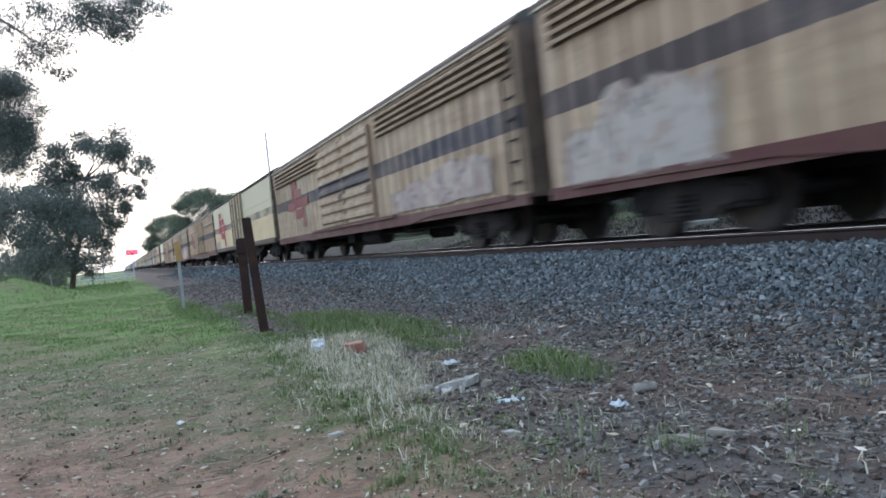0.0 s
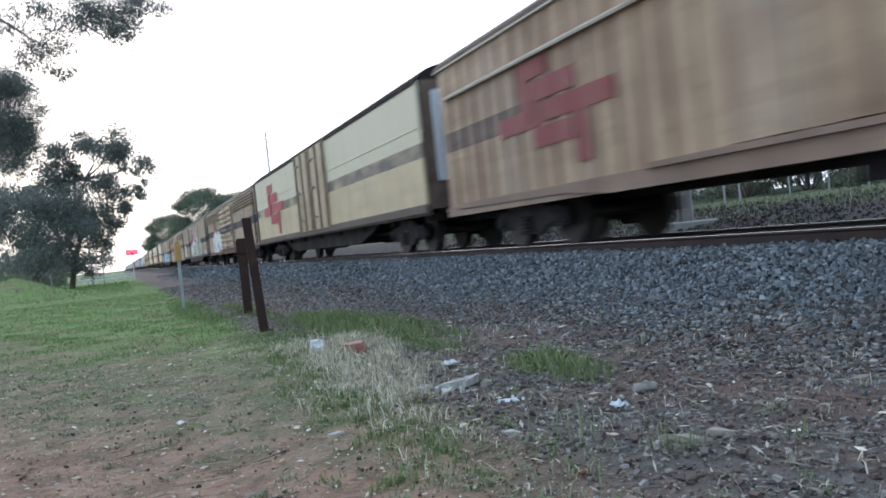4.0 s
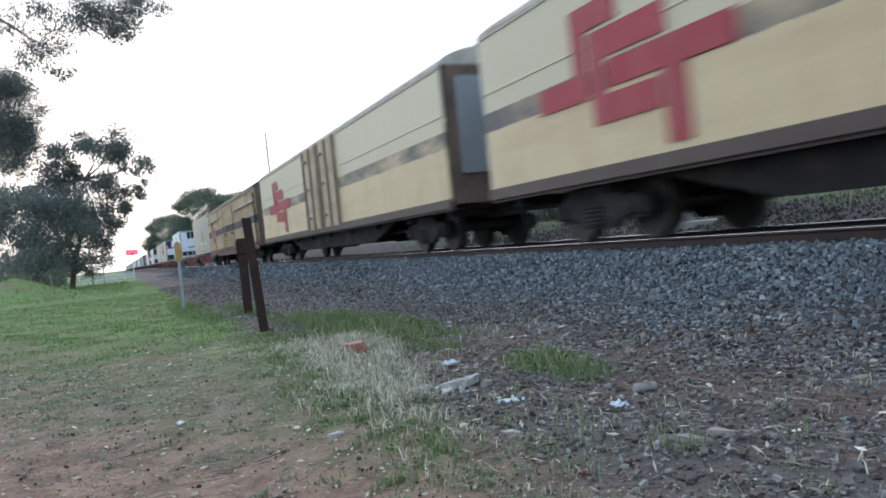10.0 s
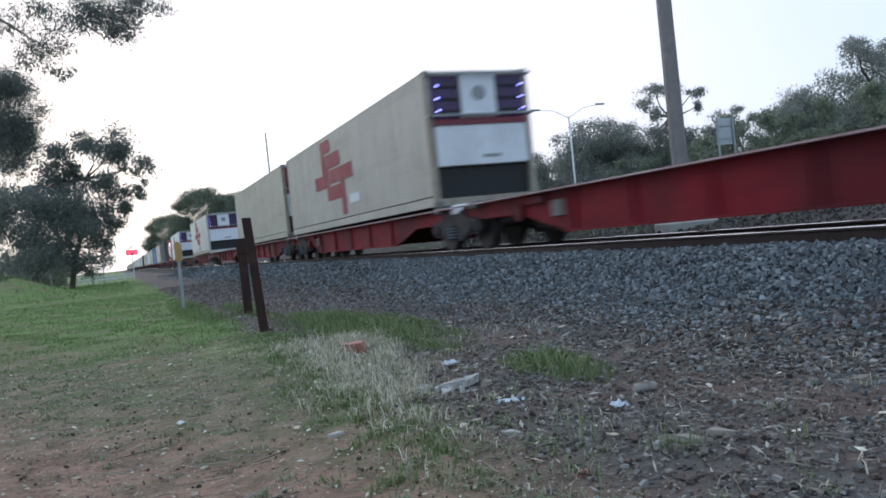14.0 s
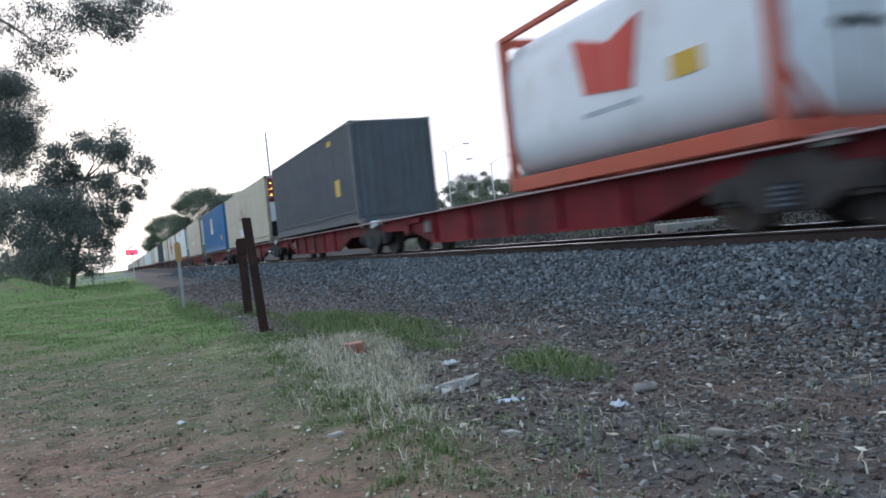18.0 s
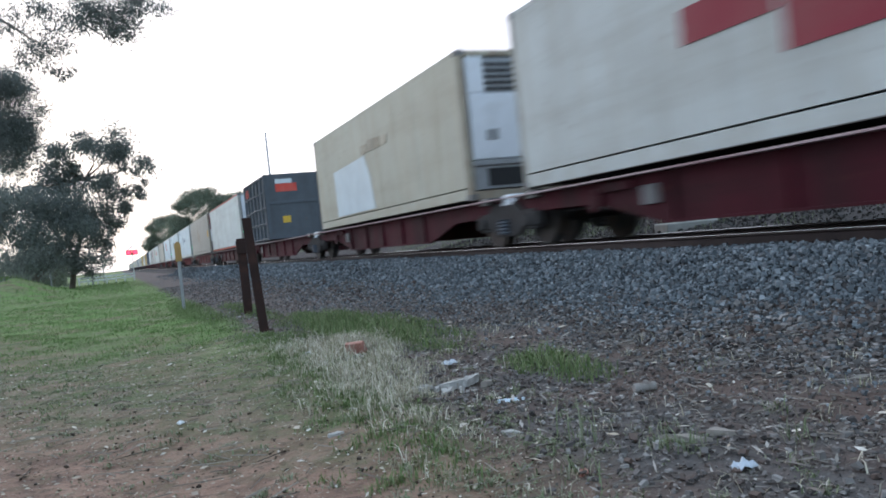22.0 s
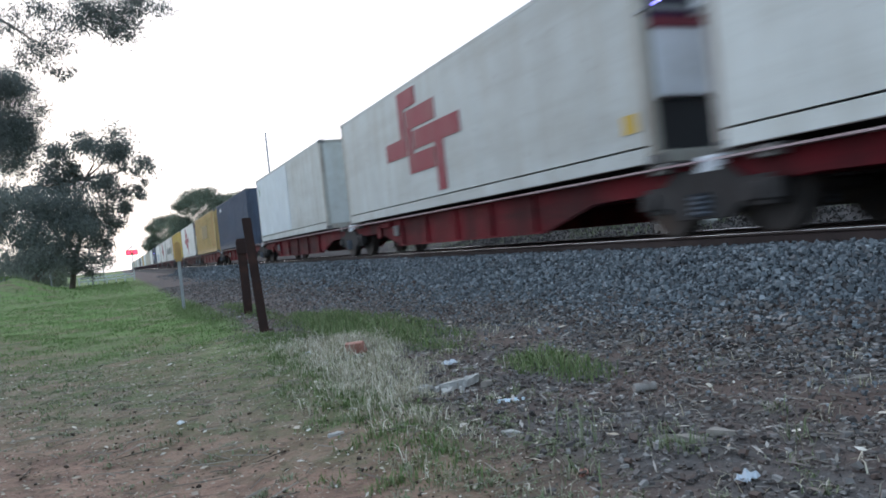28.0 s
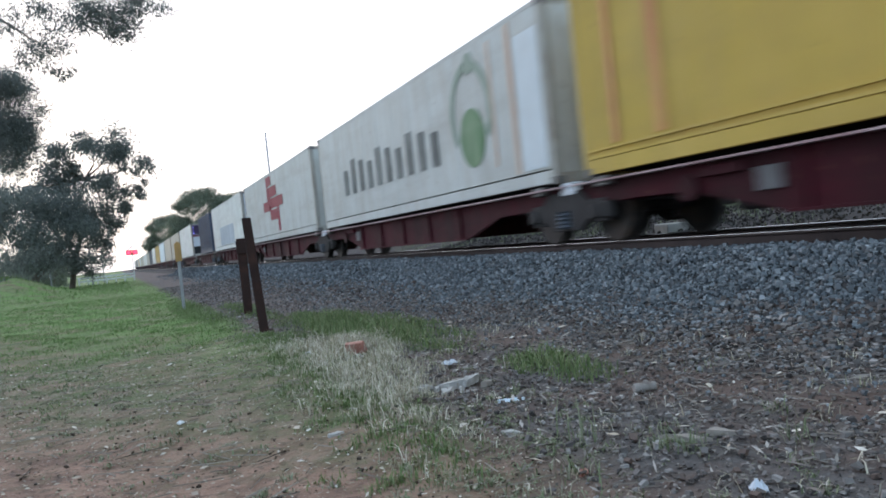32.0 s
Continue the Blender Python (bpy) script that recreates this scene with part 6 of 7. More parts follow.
for x, y, h in ((24.1, 38.9, 6.0), (27.3, 64.6, 7.4), (30.8, 63.1, 6.0)):
    lp = thing("street_lamp", "slim pale street lamp with two short arms", "street lamp", "street lamps along the road", at=(x, y, 1.0))
    part("mast", Geo().path([(0, 0, -0.3), (0, 0, h)], [0.07, 0.045], 10).mesh("mast", 0, True), m_white_paint, lp)
    for sx in (-1, 1):
        part("arm", Geo().path([(0, 0, h - 0.05), (sx * 0.8, sx * -0.3, h + 0.42), (sx * 1.5, sx * -0.55, h + 0.52)], [0.024, 0.018, 0.016], 8).mesh("arm"), m_white_paint, lp)
        part("lamp_head", Geo().prism([(-0.28, -0.10), (0.28, -0.08), (0.28, 0.08), (-0.28, 0.10)], "z", 0, 0.09).mesh("lamp_head", 0.02), m_galv, lp, "", (sx * 1.72, sx * -0.62, h + 0.50))

mast = thing("signal_mast", "tall thin steel mast beside the line", "mast", at=(12.95, 70.5, 0.7))
part("shaft", Geo().path([(0, 0, -0.4), (0, 0, 11.0)], [0.12, 0.07], 10).mesh("shaft", 0, True), m_galv, mast)

fence = thing("pipe_railing", "grey pipe railing beside the road", "railing", at=(23.5, 23.0, 1.0))
for i in range(6):
    part("post", Geo().tube((i * 1.4, -i * 0.55, -0.3), (i * 1.4, -i * 0.55, 2.1), 0.025, None, 8).mesh("post"), m_galv, fence)
for z in (2.1,):
    part("rail", Geo().tube((0, 0, z), (7.0, -2.75, z), 0.035, None, 8).mesh("rail"), m_white_paint, fence)

m_lens = glow("red_signal_lens", (1.0, 0.02, 0.035), 9)
for x, y in ((1.75, 116.0),):
    cr = thing("crossing_signal", "level crossing signal with lit red lamps", "signal", at=(x, y, 0.28))
    part("mast", Geo().tube((0, 0, -0.3), (0, 0, 3.9), 0.06, None, 10).mesh("mast"), m_white_paint, cr)
    part("hood_board", Geo().box(-0.75, 0.75, 0.0, 0.05, 2.70, 3.40).mesh("hood_board", 0.02), m_black, cr)
    part("crossbuck", Geo().prism([(-0.6, 3.5), (-0.5, 3.4), (0.6, 4.1), (0.5, 4.2)], "y", -0.03, 0.0).mesh("crossbuck"), m_white_paint, cr)
    for sx in (-0.42, 0.42):
        part("red_lamp", Geo().tube((sx, -0.08, 3.05), (sx, 0.0, 3.05), 0.29, None, 16).mesh("red_lamp"), m_lens, cr, "lit red lamp")

for x, y, h in ((-2.26, 76.4, 3.2), (-1.6, 92.3, 3.4), (-5.2, 72, 2.6)):
    s = thing("verge_post", "slim pale post on the far verge", "post", "posts on the far verge", at=(x, y, 0.0))
    part("shaft", Geo().path([(0, 0, -0.2), (0, 0, h)], [0.075, 0.06], 8).mesh("shaft"), m_galv, s)
    part("cap", Geo().box(-0.10, 0.10, -0.10, 0.10, h, h + 0.16).mesh("cap", 0.03), m_white_paint, s)
guard = thing("white_guard_fence", "low white guard fence by the crossing", "fence", at=(-3.6, 82.0, 0.0))
for i in range(7):
    part("post", Geo().box(i * 0.8 - 0.05, i * 0.8 + 0.05, -0.05, 0.05, -0.2, 0.75).mesh("post"), m_white_paint, guard)
for z in (0.3, 0.6):
    part("board", Geo().box(-0.1, 4.9, -0.08, -0.05, z, z + 0.14).mesh("board"), m_white_paint, guard)

# far road beyond the line
m_asphalt = surface("asphalt", (0.07, 0.07, 0.072), 0.2, 8, 0.9, 0, (0.12, 0.12, 0.12), 0.5)
yy = np.array([-60, 0, 40, 90, 200, 600, 1500.0])
v = np.concatenate([np.stack([np.full(7, 19.0), yy, np.full(7, 1.16)], 1), np.stack([np.full(7, 27.0), yy, np.full(7, 1.16)], 1)])
q = np.stack([np.arange(6), np.arange(7, 13), np.arange(8, 14), np.arange(1, 7)], 1)
tagged(new("road", raw_mesh("road", v, q, 4, m_asphalt)), "grey asphalt road parallel to the railway", "road", kind="structure")


# ---- litter ----
m_paper = surface("white_paper", (0.62, 0.66, 0.72), 0.12, 14, 0.7, 0, (0.42, 0.44, 0.48), 0.5)
m_bluepaper = surface("pale_blue_wrapper", (0.55, 0.67, 0.76), 0.12, 9, 0.5)
m_wood = surface("grey_weathered_wood", (0.34, 0.30, 0.26), 0.25, 9, 0.9, 0, (0.18, 0.15, 0.12), 0.5, bump=0.6)
m_brick = surface("orange_brick", (0.44, 0.20, 0.15), 0.3, 14, 0.95, 0, (0.58, 0.38, 0.30), 0.6, bump=0.5)
m_cardboard = surface("sodden_cardboard", (0.38, 0.35, 0.32), 0.35, 25, 0.9, 0, (0.14, 0.11, 0.09), 0.7, bump=0.7)
m_palechip = surface("pale_chip", (0.56, 0.54, 0.51), 0.35, 24, 0.9, 0, (0.2, 0.18, 0.16), 0.6, bump=0.6)


def crumpled(w, d, h, seed, n=6):
    """A creased sheet with thickness."""
    rg = random.Random(seed)
    top = [[(w * (i / (n - 1) - 0.5) + rg.uniform(-.1, .1) * w / n, d * (j / (n - 1) - 0.5) + rg.uniform(-.1, .1) * d / n, h * rg.random() ** 2 * (0.3 + 0.7 * math.sin(math.pi * i / (n - 1)) * math.sin(math.pi * j / (n - 1))) + 0.006) for i in range(n)] for j in range(n)]
    g = Geo()
    for row in top:
        g.v += row
    g.v += [(x, y, z - 0.005) for x, y, z in list(g.v)]
    m = n * n
    for j in range(n - 1):
        for i in range(n - 1):
            a = j * n + i
            g.f.append([a, a + 1, a + n + 1, a + n])
            g.f.append([m + a + n, m + a + n + 1, m + a + 1, m + a])
    rim = [i for i in range(n)] + [j * n + n - 1 for j in range(1, n)] + [(n - 1) * n + i for i in range(n - 2, -1, -1)] + [j * n for j in range(n - 2, 0, -1)]
    for a, b in zip(rim, rim[1:] + rim[:1]):
        g.f.append([b, a, m + a, m + b])
    return g


def gz(x, y):
    return float(ground_z(x, y))


def litter(name, geo, m, x, y, rz, label, bevel=0.0, dz=0.0, rx=0):
    ob = solo(name, geo.mesh(name, bevel), m, label, "litter", "litter on the ground")
    ob.matrix_basis = pose(x, y, gz(x, y) + dz, rx, 0, rz)
    return ob


def slab_chip(w, d, h, seed):
    """A split splinter: ragged outline, slanting top."""
    rg = random.Random(seed)
    turn = rg.uniform(0, 1)
    n = rg.randint(5, 7)
    lo = []
    for i in range(n):
        a = 2 * math.pi * (i + turn + rg.uniform(-.25, .25)) / n
        lo.append((w / 2 * math.cos(a) * rg.uniform(0.65, 1.15), d / 2 * math.sin(a) * rg.uniform(0.6, 1.15)))
    g = Geo()
    g.v += [(x, y, -0.008) for x, y in lo]
    g.v += [(x * 0.93, y * 0.9, h * (0.45 + 0.45 * rg.random() + 0.25 * math.cos(3 * x / w + turn))) for x, y in lo]
    g.v.append((0, 0, h * 0.8))
    for i in range(n):
        j = (i + 1) % n
        g.f += [[i, j, n + j, n + i], [n + i, n + j, 2 * n]]
    g.f.append(list(range(n - 1, -1, -1)))
    return g


litter("brick", Geo().prism([(-0.105, -0.055), (0.09, -0.055), (0.105, 0.04), (0.055, 0.055), (-0.105, 0.05)], "z", -0.02, 0.095, [(-0.10, -0.05), (0.06, -0.055), (0.075, 0.04), (0.04, 0.05), (-0.105, 0.03)]), m_brick, 2.06, 7.62, -25, "broken orange clay brick in the grass", 0.006, 0.022, 7)
litter("brick_piece", slab_chip(0.09, 0.06, 0.02, 4), m_brick, 1.70, 2.92, 20, "small orange brick fragment", 0.0)
litter("wrapper", crumpled(0.17, 0.085, 0.02, 7), m_bluepaper, 2.13, 4.42, -20, "pale blue plastic wrapper on the gravel")
litter("paper_scrap", crumpled(0.11, 0.09, 0.06, 8), m_paper, 2.35, 5.94, 30, "crumpled white paper scrap in dry grass", dz=0.03)
litter("white_leaf", crumpled(0.055, 0.04, 0.035, 9, 5), m_white_paint, 0.27, 5.55, 40, "small white scrap on bare soil")
litter("wood_scrap", slab_chip(0.30, 0.10, 0.05, 1), m_palechip, 2.03, 5.10, 10, "split grey wood scrap", 0.0, 0.02, 6)
litter("wood_scrap", slab_chip(0.24, 0.11, 0.05, 2), m_palechip, 1.83, 5.18, 20, "pale flat wood scrap", 0.0)
litter("wood_scrap", slab_chip(0.26, 0.08, 0.05, 3), m_palechip, 2.17, 5.12, 40, "pale flat wood scrap", 0.0, 0.03, 8)
litter("wood_scrap", slab_chip(0.18, 0.09, 0.04, 14), m_palechip, 1.95, 5.00, 50, "split grey wood scrap", 0.0)
for i, (x, y, rz) in enumerate(((1.90, 5.08, 70), (2.10, 5.20, -10), (1.76, 5.05, 30), (2.24, 5.00, 15), (2.02, 4.92, 60))):
    litter("wood_scrap", slab_chip(0.13, 0.05, 0.035, 90 + i), (m_palechip, m_wood)[i % 2], x, y, rz, "splintered grey wood scrap", 0.0, 0.015)
litter("timber_offcut", slab_chip(0.30, 0.055, 0.03, 5), m_wood, 2.28, 2.98, -52, "grey weathered timber offcut", 0.0)
litter("timber_offcut", slab_chip(0.18, 0.06, 0.03, 6), m_wood, 2.46, 2.92, -58, "grey weathered timber offcut", 0.0)
litter("flat_stone", slab_chip(0.13, 0.055, 0.02, 12), m_palechip, 1.75, 3.67, -35, "pale flat stone chip", 0.0)
litter("flat_stone", slab_chip(0.10, 0.055, 0.02, 13), m_palechip, 1.00, 4.32, 10, "pale flat stone chip", 0.0)
roll = Geo().tube((-0.07, 0, 0.03), (0.07, 0.01, 0.035), 0.032, 0.027, 9)
litter("rotten_log", roll, m_cardboard, 2.80, 3.98, -18, "short rotten log on the gravel", 0.006)
rl = random.Random(21)
for i in range(34):
    y = rl.uniform(2.0, 6.0)
    x = rl.uniform(1.5, 3.8)
    litter("stone_chip", slab_chip(rl.uniform(0.04, 0.10), rl.uniform(0.02, 0.045), 0.014, 50 + i), rl.choice((m_palechip, m_wood, m_palechip)), x, y, rl.uniform(0, 180), "pale chip among the gravel")

m_bag = surface("thin_grey_plastic", (0.76, 0.77, 0.79), 0.25, 20, 0.4, 0, (0.25, 0.25, 0.24), 0.6)
bag = solo("plastic_bag", crumpled(0.13, 0.18, 0.07, 15, 9).mesh("plastic_bag"), m_bag, "white plastic bag caught in dry grass", "litter", "litter on the ground")
sheet = solo("paper_sheet", crumpled(0.09, 0.06, 0.06, 18, 7).mesh("paper_sheet"), m_paper, "crumpled white paper blown along the gravel", "litter", "litter on the ground")


# ---- stones, grass: uncountable cover ----
def rock_shapes(n, seed):
    """Broken stone: skewed six-sided blocks."""
    rg = np.random.RandomState(seed)
    cube = np.array([(-1, -1, -1), (1, -1, -1), (1, 1, -1), (-1, 1, -1), (-1, -1, 1), (1, -1, 1), (1, 1, 1), (-1, 1, 1)], float) * 0.62
    return [cube * rg.uniform(0.6, 1.2, (8, 3)) * rg.uniform(0.42, 1.35, (1, 3)) for i in range(n)]


BLOCK = np.array([(0, 3, 2), (0, 2, 1), (4, 5, 6), (4, 6, 7), (0, 1, 5), (0, 5, 4), (1, 2, 6), (1, 6, 5), (2, 3, 7), (2, 7, 6), (3, 0, 4), (3, 4, 7)])


def spread_stones(name, pts, sizes, seed, material, label, flat=1.0, sink=0.25, loose=0.9):
    rg = np.random.RandomState(seed)
    n = len(pts)
    shapes = np.array(rock_shapes(24, seed))
    sh = shapes[rg.randint(0, 24, n)]
    a, b = rg.uniform(0, 6.28, n), rg.uniform(-0.75, 0.75, n)
    ca, sa, cb, sb = np.cos(a), np.sin(a), np.cos(b), np.sin(b)
    x = sh[:, :, 0] * cb[:, None] + sh[:, :, 2] * sb[:, None]
    z = (-sh[:, :, 0] * sb[:, None] + sh[:, :, 2] * cb[:, None]) * flat
    y = sh[:, :, 1]
    X = (x * ca[:, None] - y * sa[:, None]) * sizes[:, None] + pts[:, 0:1]
    Y = (x * sa[:, None] + y * ca[:, None]) * sizes[:, None] + pts[:, 1:2]
    Z = z * sizes[:, None] + pts[:, 2:3] + sizes[:, None] * (sink + loose * rg.uniform(-0.5, 1.0, (n, 1)))
    f = (np.arange(n)[:, None, None] * 8 + BLOCK[None]).reshape(-1)
    ob = new(name, raw_mesh(name, np.stack([X, Y, Z], -1), f, 3, material))
    return tagged(ob, label, "stones", kind="stuff")


def island_material(name, cols, rough=0.85, spec=0.35):
    k = Nodes(name)
    geo = k.n.new("ShaderNodeNewGeometry")
    r = k.n.new("ShaderNodeValToRGB")
    e = r.color_ramp.elements
    e[0].color, e[1].color = rgba(cols[0]), rgba(cols[-1])
    for i, c in enumerate(cols[1:-1]):
        e.new((i + 1) / (len(cols) - 1)).color = rgba(c)
    k.l.new(geo.outputs["Random Per Island"], r.inputs[0])
    col = k.mix(k.math("MULTIPLY", k.noise(30.0, 3), 0.4), r.outputs[0], rgba(cols[0], 0.6))
    return k.done(col, rough, 0, spec)


def scatter(x0, x1, y0, y1, per_m2, seed):
    rg = np.random.RandomState(seed)
    n = int((x1 - x0) * (y1 - y0) * per_m2)
    return np.stack([rg.uniform(x0, x1, n), rg.uniform(y0, y1, n)], 1), rg


def on_ground(p):
    return np.column_stack([p, ground_z(p[:, 0], p[:, 1])])


m_ballast = island_material("blue_grey_ballast", [(0.05, 0.056, 0.062), (0.16, 0.182, 0.20), (0.25, 0.28, 0.30), (0.08, 0.088, 0.096), (0.40, 0.43, 0.45), (0.12, 0.135, 0.148), (0.19, 0.18, 0.178)])
m_gravel = island_material("dirty_gravel", [(0.042, 0.037, 0.036), (0.14, 0.124, 0.116), (0.25, 0.23, 0.217), (0.17, 0.118, 0.096), (0.075, 0.064, 0.06), (0.44, 0.41, 0.385), (0.10, 0.088, 0.082)])
m_chips = island_material("dry_bark_chips", [(0.06, 0.05, 0.045), (0.24, 0.205, 0.175), (0.42, 0.385, 0.34), (0.14, 0.115, 0.10), (0.60, 0.56, 0.51)])
parts_ = []
for y0, y1, dens, s0, s1, sd in ((-4, 10, 1600, 0.013, 0.038, 1), (10, 18, 900, 0.018, 0.046, 2), (18, 40, 200, 0.035, 0.06, 3), (40, 90, 50, 0.05, 0.09, 4)):
    p, rg = scatter(2.9, 6.72, y0, y1, dens, sd)
    foot = p[:, 0] + 0.35 * soft_noise(p[:, 0], p[:, 1], 9, 1.5) + 0.3 * soft_noise(p[:, 0], p[:, 1], 10, 0.5)
    keep = (rg.uniform(0, 1, len(p)) < np.interp(foot, [2.8, 3.6, 4.3, 4.8, 5.1], [0.0, 0.10, 0.26, 0.60, 1.0]))
    p, foot = p[keep], foot[keep]
    parts_.append((on_ground(p), np.interp(foot, [4.2, 5.1], [0.55, 1.0]) * (s0 + (s1 - s0) * rg.uniform(0, 1, len(p)) ** 1.5)))
    p, rg = scatter(8.4, 9.6, y0, y1, dens * 0.3, sd + 20)
    parts_.append((on_ground(p), s0 + (s1 - s0) * rg.uniform(0, 1, len(p)) ** 1.5))
spread_stones("ballast_stones", np.concatenate([a for a, b in parts_]), np.concatenate([b for a, b in parts_]), 5, m_ballast, "angular blue-grey ballast stones on the track shoulder")
parts_ = []
for y0, y1, dens, s0, s1, sd in ((-3, 6, 1500, 0.005, 0.026, 11), (6, 14, 700, 0.008, 0.022, 12), (14, 40, 260, 0.015, 0.035, 13)):
    p, rg = scatter(1.3, 5.2, y0, y1, dens, sd)
    keep = (p[:, 0] > 1.70 + 0.35 * soft_noise(p[:, 0], p[:, 1], 8, 2.0) + rg.normal(0, 0.22, len(p)))
    keep &= rg.uniform(0, 1, len(p)) < 0.55 + 0.45 * np.clip((p[:, 0] - 2.6) / 1.6, 0, 1)
    bare = soft_noise(p[:, 0] * 2.0, p[:, 1], 95, 1.3) + 0.5 * soft_noise(p[:, 0], p[:, 1], 96, 0.35)
    keep &= ~((bare > 0.20) & (np.abs(p[:, 0] - 3.75) < 0.75) & (rg.uniform(0, 1, len(p)) < 0.75))
    p = p[keep]
    size = s0 + (s1 - s0) * rg.uniform(0, 1, len(p)) ** 2.6
    parts_.append((on_ground(p), size * (1 + 0.6 * np.clip((p[:, 0] - 3.2) / 1.5, 0, 1))))
spread_stones("gravel_stones", np.concatenate([a for a, b in parts_]), np.concatenate([b for a, b in parts_]), 6, m_gravel, "dirty brown gravel between grass and ballast", 0.75)
p, rg = scatter(1.2, 4.8, -2, 6, 480, 17)
p3, rg3 = scatter(1.2, 4.8, 6, 13, 160, 117)
p = np.concatenate([p, p3])
keep = (p[:, 0] > 1.55 + 0.3 * soft_noise(p[:, 0], p[:, 1], 8, 2.0) + np.random.RandomState(3).normal(0, 0.25, len(p)))
p = on_ground(p[keep])
p2, rg2 = scatter(-3.5, 1.7, -2, 10, 260, 18)
p2 = on_ground(p2)


def flat_bits(name, pts, seed, material, label, longest=0.05, broad=1.0):
    """Thin dry leaves and bark: small curled three-sided slips."""
    rg = np.random.RandomState(seed)
    n = len(pts)
    a = rg.uniform(0, 6.28, n)
    L, W = 0.006 + longest * rg.uniform(0, 1, n) ** 4, rg.uniform(0.002, 0.008, n) * broad
    d = np.stack([np.cos(a), np.sin(a), rg.uniform(-0.15, 0.3, n)], 1)
    s = np.stack([-np.sin(a), np.cos(a), rg.uniform(-0.4, 0.4, n)], 1)
    c = pts + np.array([0, 0, 0.012])
    v = np.stack([c - d * L[:, None], c + s * W[:, None] + np.array([0, 0, 0.004]), c + d * L[:, None], c - s * W[:, None]], 1)
    tagged(new(name, raw_mesh(name, v, np.arange(4 * n), 4, material)), label, "leaf litter", kind="stuff")


strewn = p
p, rg = scatter(9.6, 13.2, 4, 26, 90, 16)
spread_stones("bank_stones", on_ground(p), rg.uniform(0.015, 0.045, len(p)), 7, island_material("dark_bank_gravel", [(0.03, 0.027, 0.026), (0.08, 0.07, 0.065), (0.14, 0.13, 0.12)]), "dark gravel on the bank beyond the track")
flat_bits("leaf_litter", strewn, 19, m_chips, "dry leaves and bark chips strewn on gravel")
flat_bits("straw_flecks", p2, 20, island_material("pale_straw_flecks", [(0.30, 0.25, 0.18), (0.62, 0.56, 0.45), (0.16, 0.12, 0.09), (0.78, 0.73, 0.63)]), "pale dry flecks strewn on bare soil", 0.022)

# curled pale gum leaves, larger than the flecks
p, rg = scatter(-3.5, 4.4, -1, 11, 11, 121)
flat_bits("fallen_leaves", on_ground(p) + np.array([0, 0, 0.006]), 122, island_material("pale_gum_leaves", [(0.40, 0.33, 0.25), (0.72, 0.66, 0.56), (0.55, 0.44, 0.33), (0.82, 0.79, 0.72), (0.30, 0.22, 0.16)]), "pale curled gum leaves strewn on soil and gravel", 0.055, 3.0)
p, rg = scatter(1.6, 4.4, -1.5, 7, 70, 123)
flat_bits("bark_strips", on_ground(p) + np.array([0, 0, 0.006]), 124, m_chips, "grey strips of bark strewn on the gravel", 0.11, 1.6)

p, rg = scatter(-3.0, 4.6, -2, 8, 16, 91)
p = on_ground(p)
n = len(p)
a_, L_ = rg.uniform(0, 6.28, n), rg.uniform(0.03, 0.14, n)
d_ = np.stack([np.cos(a_), np.sin(a_), rg.uniform(-0.05, 0.12, n)], 1) * L_[:, None]
w_ = np.stack([-np.sin(a_), np.cos(a_), np.zeros(n)], 1) * rg.uniform(0.0012, 0.003, (n, 1))
up_ = np.array([0, 0, 0.005])
b_ = p + np.array([0, 0, 0.014])
v = np.stack([b_ - d_ - w_, b_ - d_ + w_, b_ - d_ + up_, b_ + d_ - w_, b_ + d_ + w_, b_ + d_ + up_], 1)
f = (np.arange(n)[:, None, None] * 6 + np.array([[0, 1, 4, 3], [1, 2, 5, 4], [2, 0, 3, 5]])[None]).reshape(-1)
tagged(new("twigs", raw_mesh("twigs", v, f, 4, island_material("dry_twigs", [(0.10, 0.075, 0.06), (0.36, 0.31, 0.25), (0.20, 0.16, 0.13), (0.50, 0.45, 0.38)]))), "dry grey twigs strewn on soil and gravel", "twigs", kind="stuff")


def blades(name, pts, h, seed, material, label, lean=0.5, width=0.0035):
    """Grass: each blade a bent strip of two faces."""
    rg = np.random.RandomState(seed)
    n = len(pts)
    a = rg.uniform(0, 6.28, n)
    d = np.stack([np.cos(a), np.sin(a), np.zeros(n)], 1)
    s = np.stack([-np.sin(a), np.cos(a), np.zeros(n)], 1) * (width * rg.uniform(0.7, 1.5, n))[:, None]
    up = np.array([0, 0, 1.0])
    k = rg.uniform(0.1, 1.0, n)[:, None] * lean
    H = (h * rg.uniform(0.5, 1.2, n))[:, None]
    b = pts - up * 0.01
    m = b + up * H * 0.6 + d * H * k * 0.35
    t = b + up * H * (1 - 0.35 * k) + d * H * k
    v = np.stack([b - s, b + s, m + s * 0.8, m - s * 0.8, t + s * 0.15, t - s * 0.15], 1)
    i = np.arange(n)[:, None] * 6
    f = np.concatenate([i + np.array([[0, 1, 2, 3]]), i + np.array([[3, 2, 4, 5]])], 1)
    return tagged(new(name, raw_mesh(name, v, f, 4, material)), label, "grass", kind="stuff")


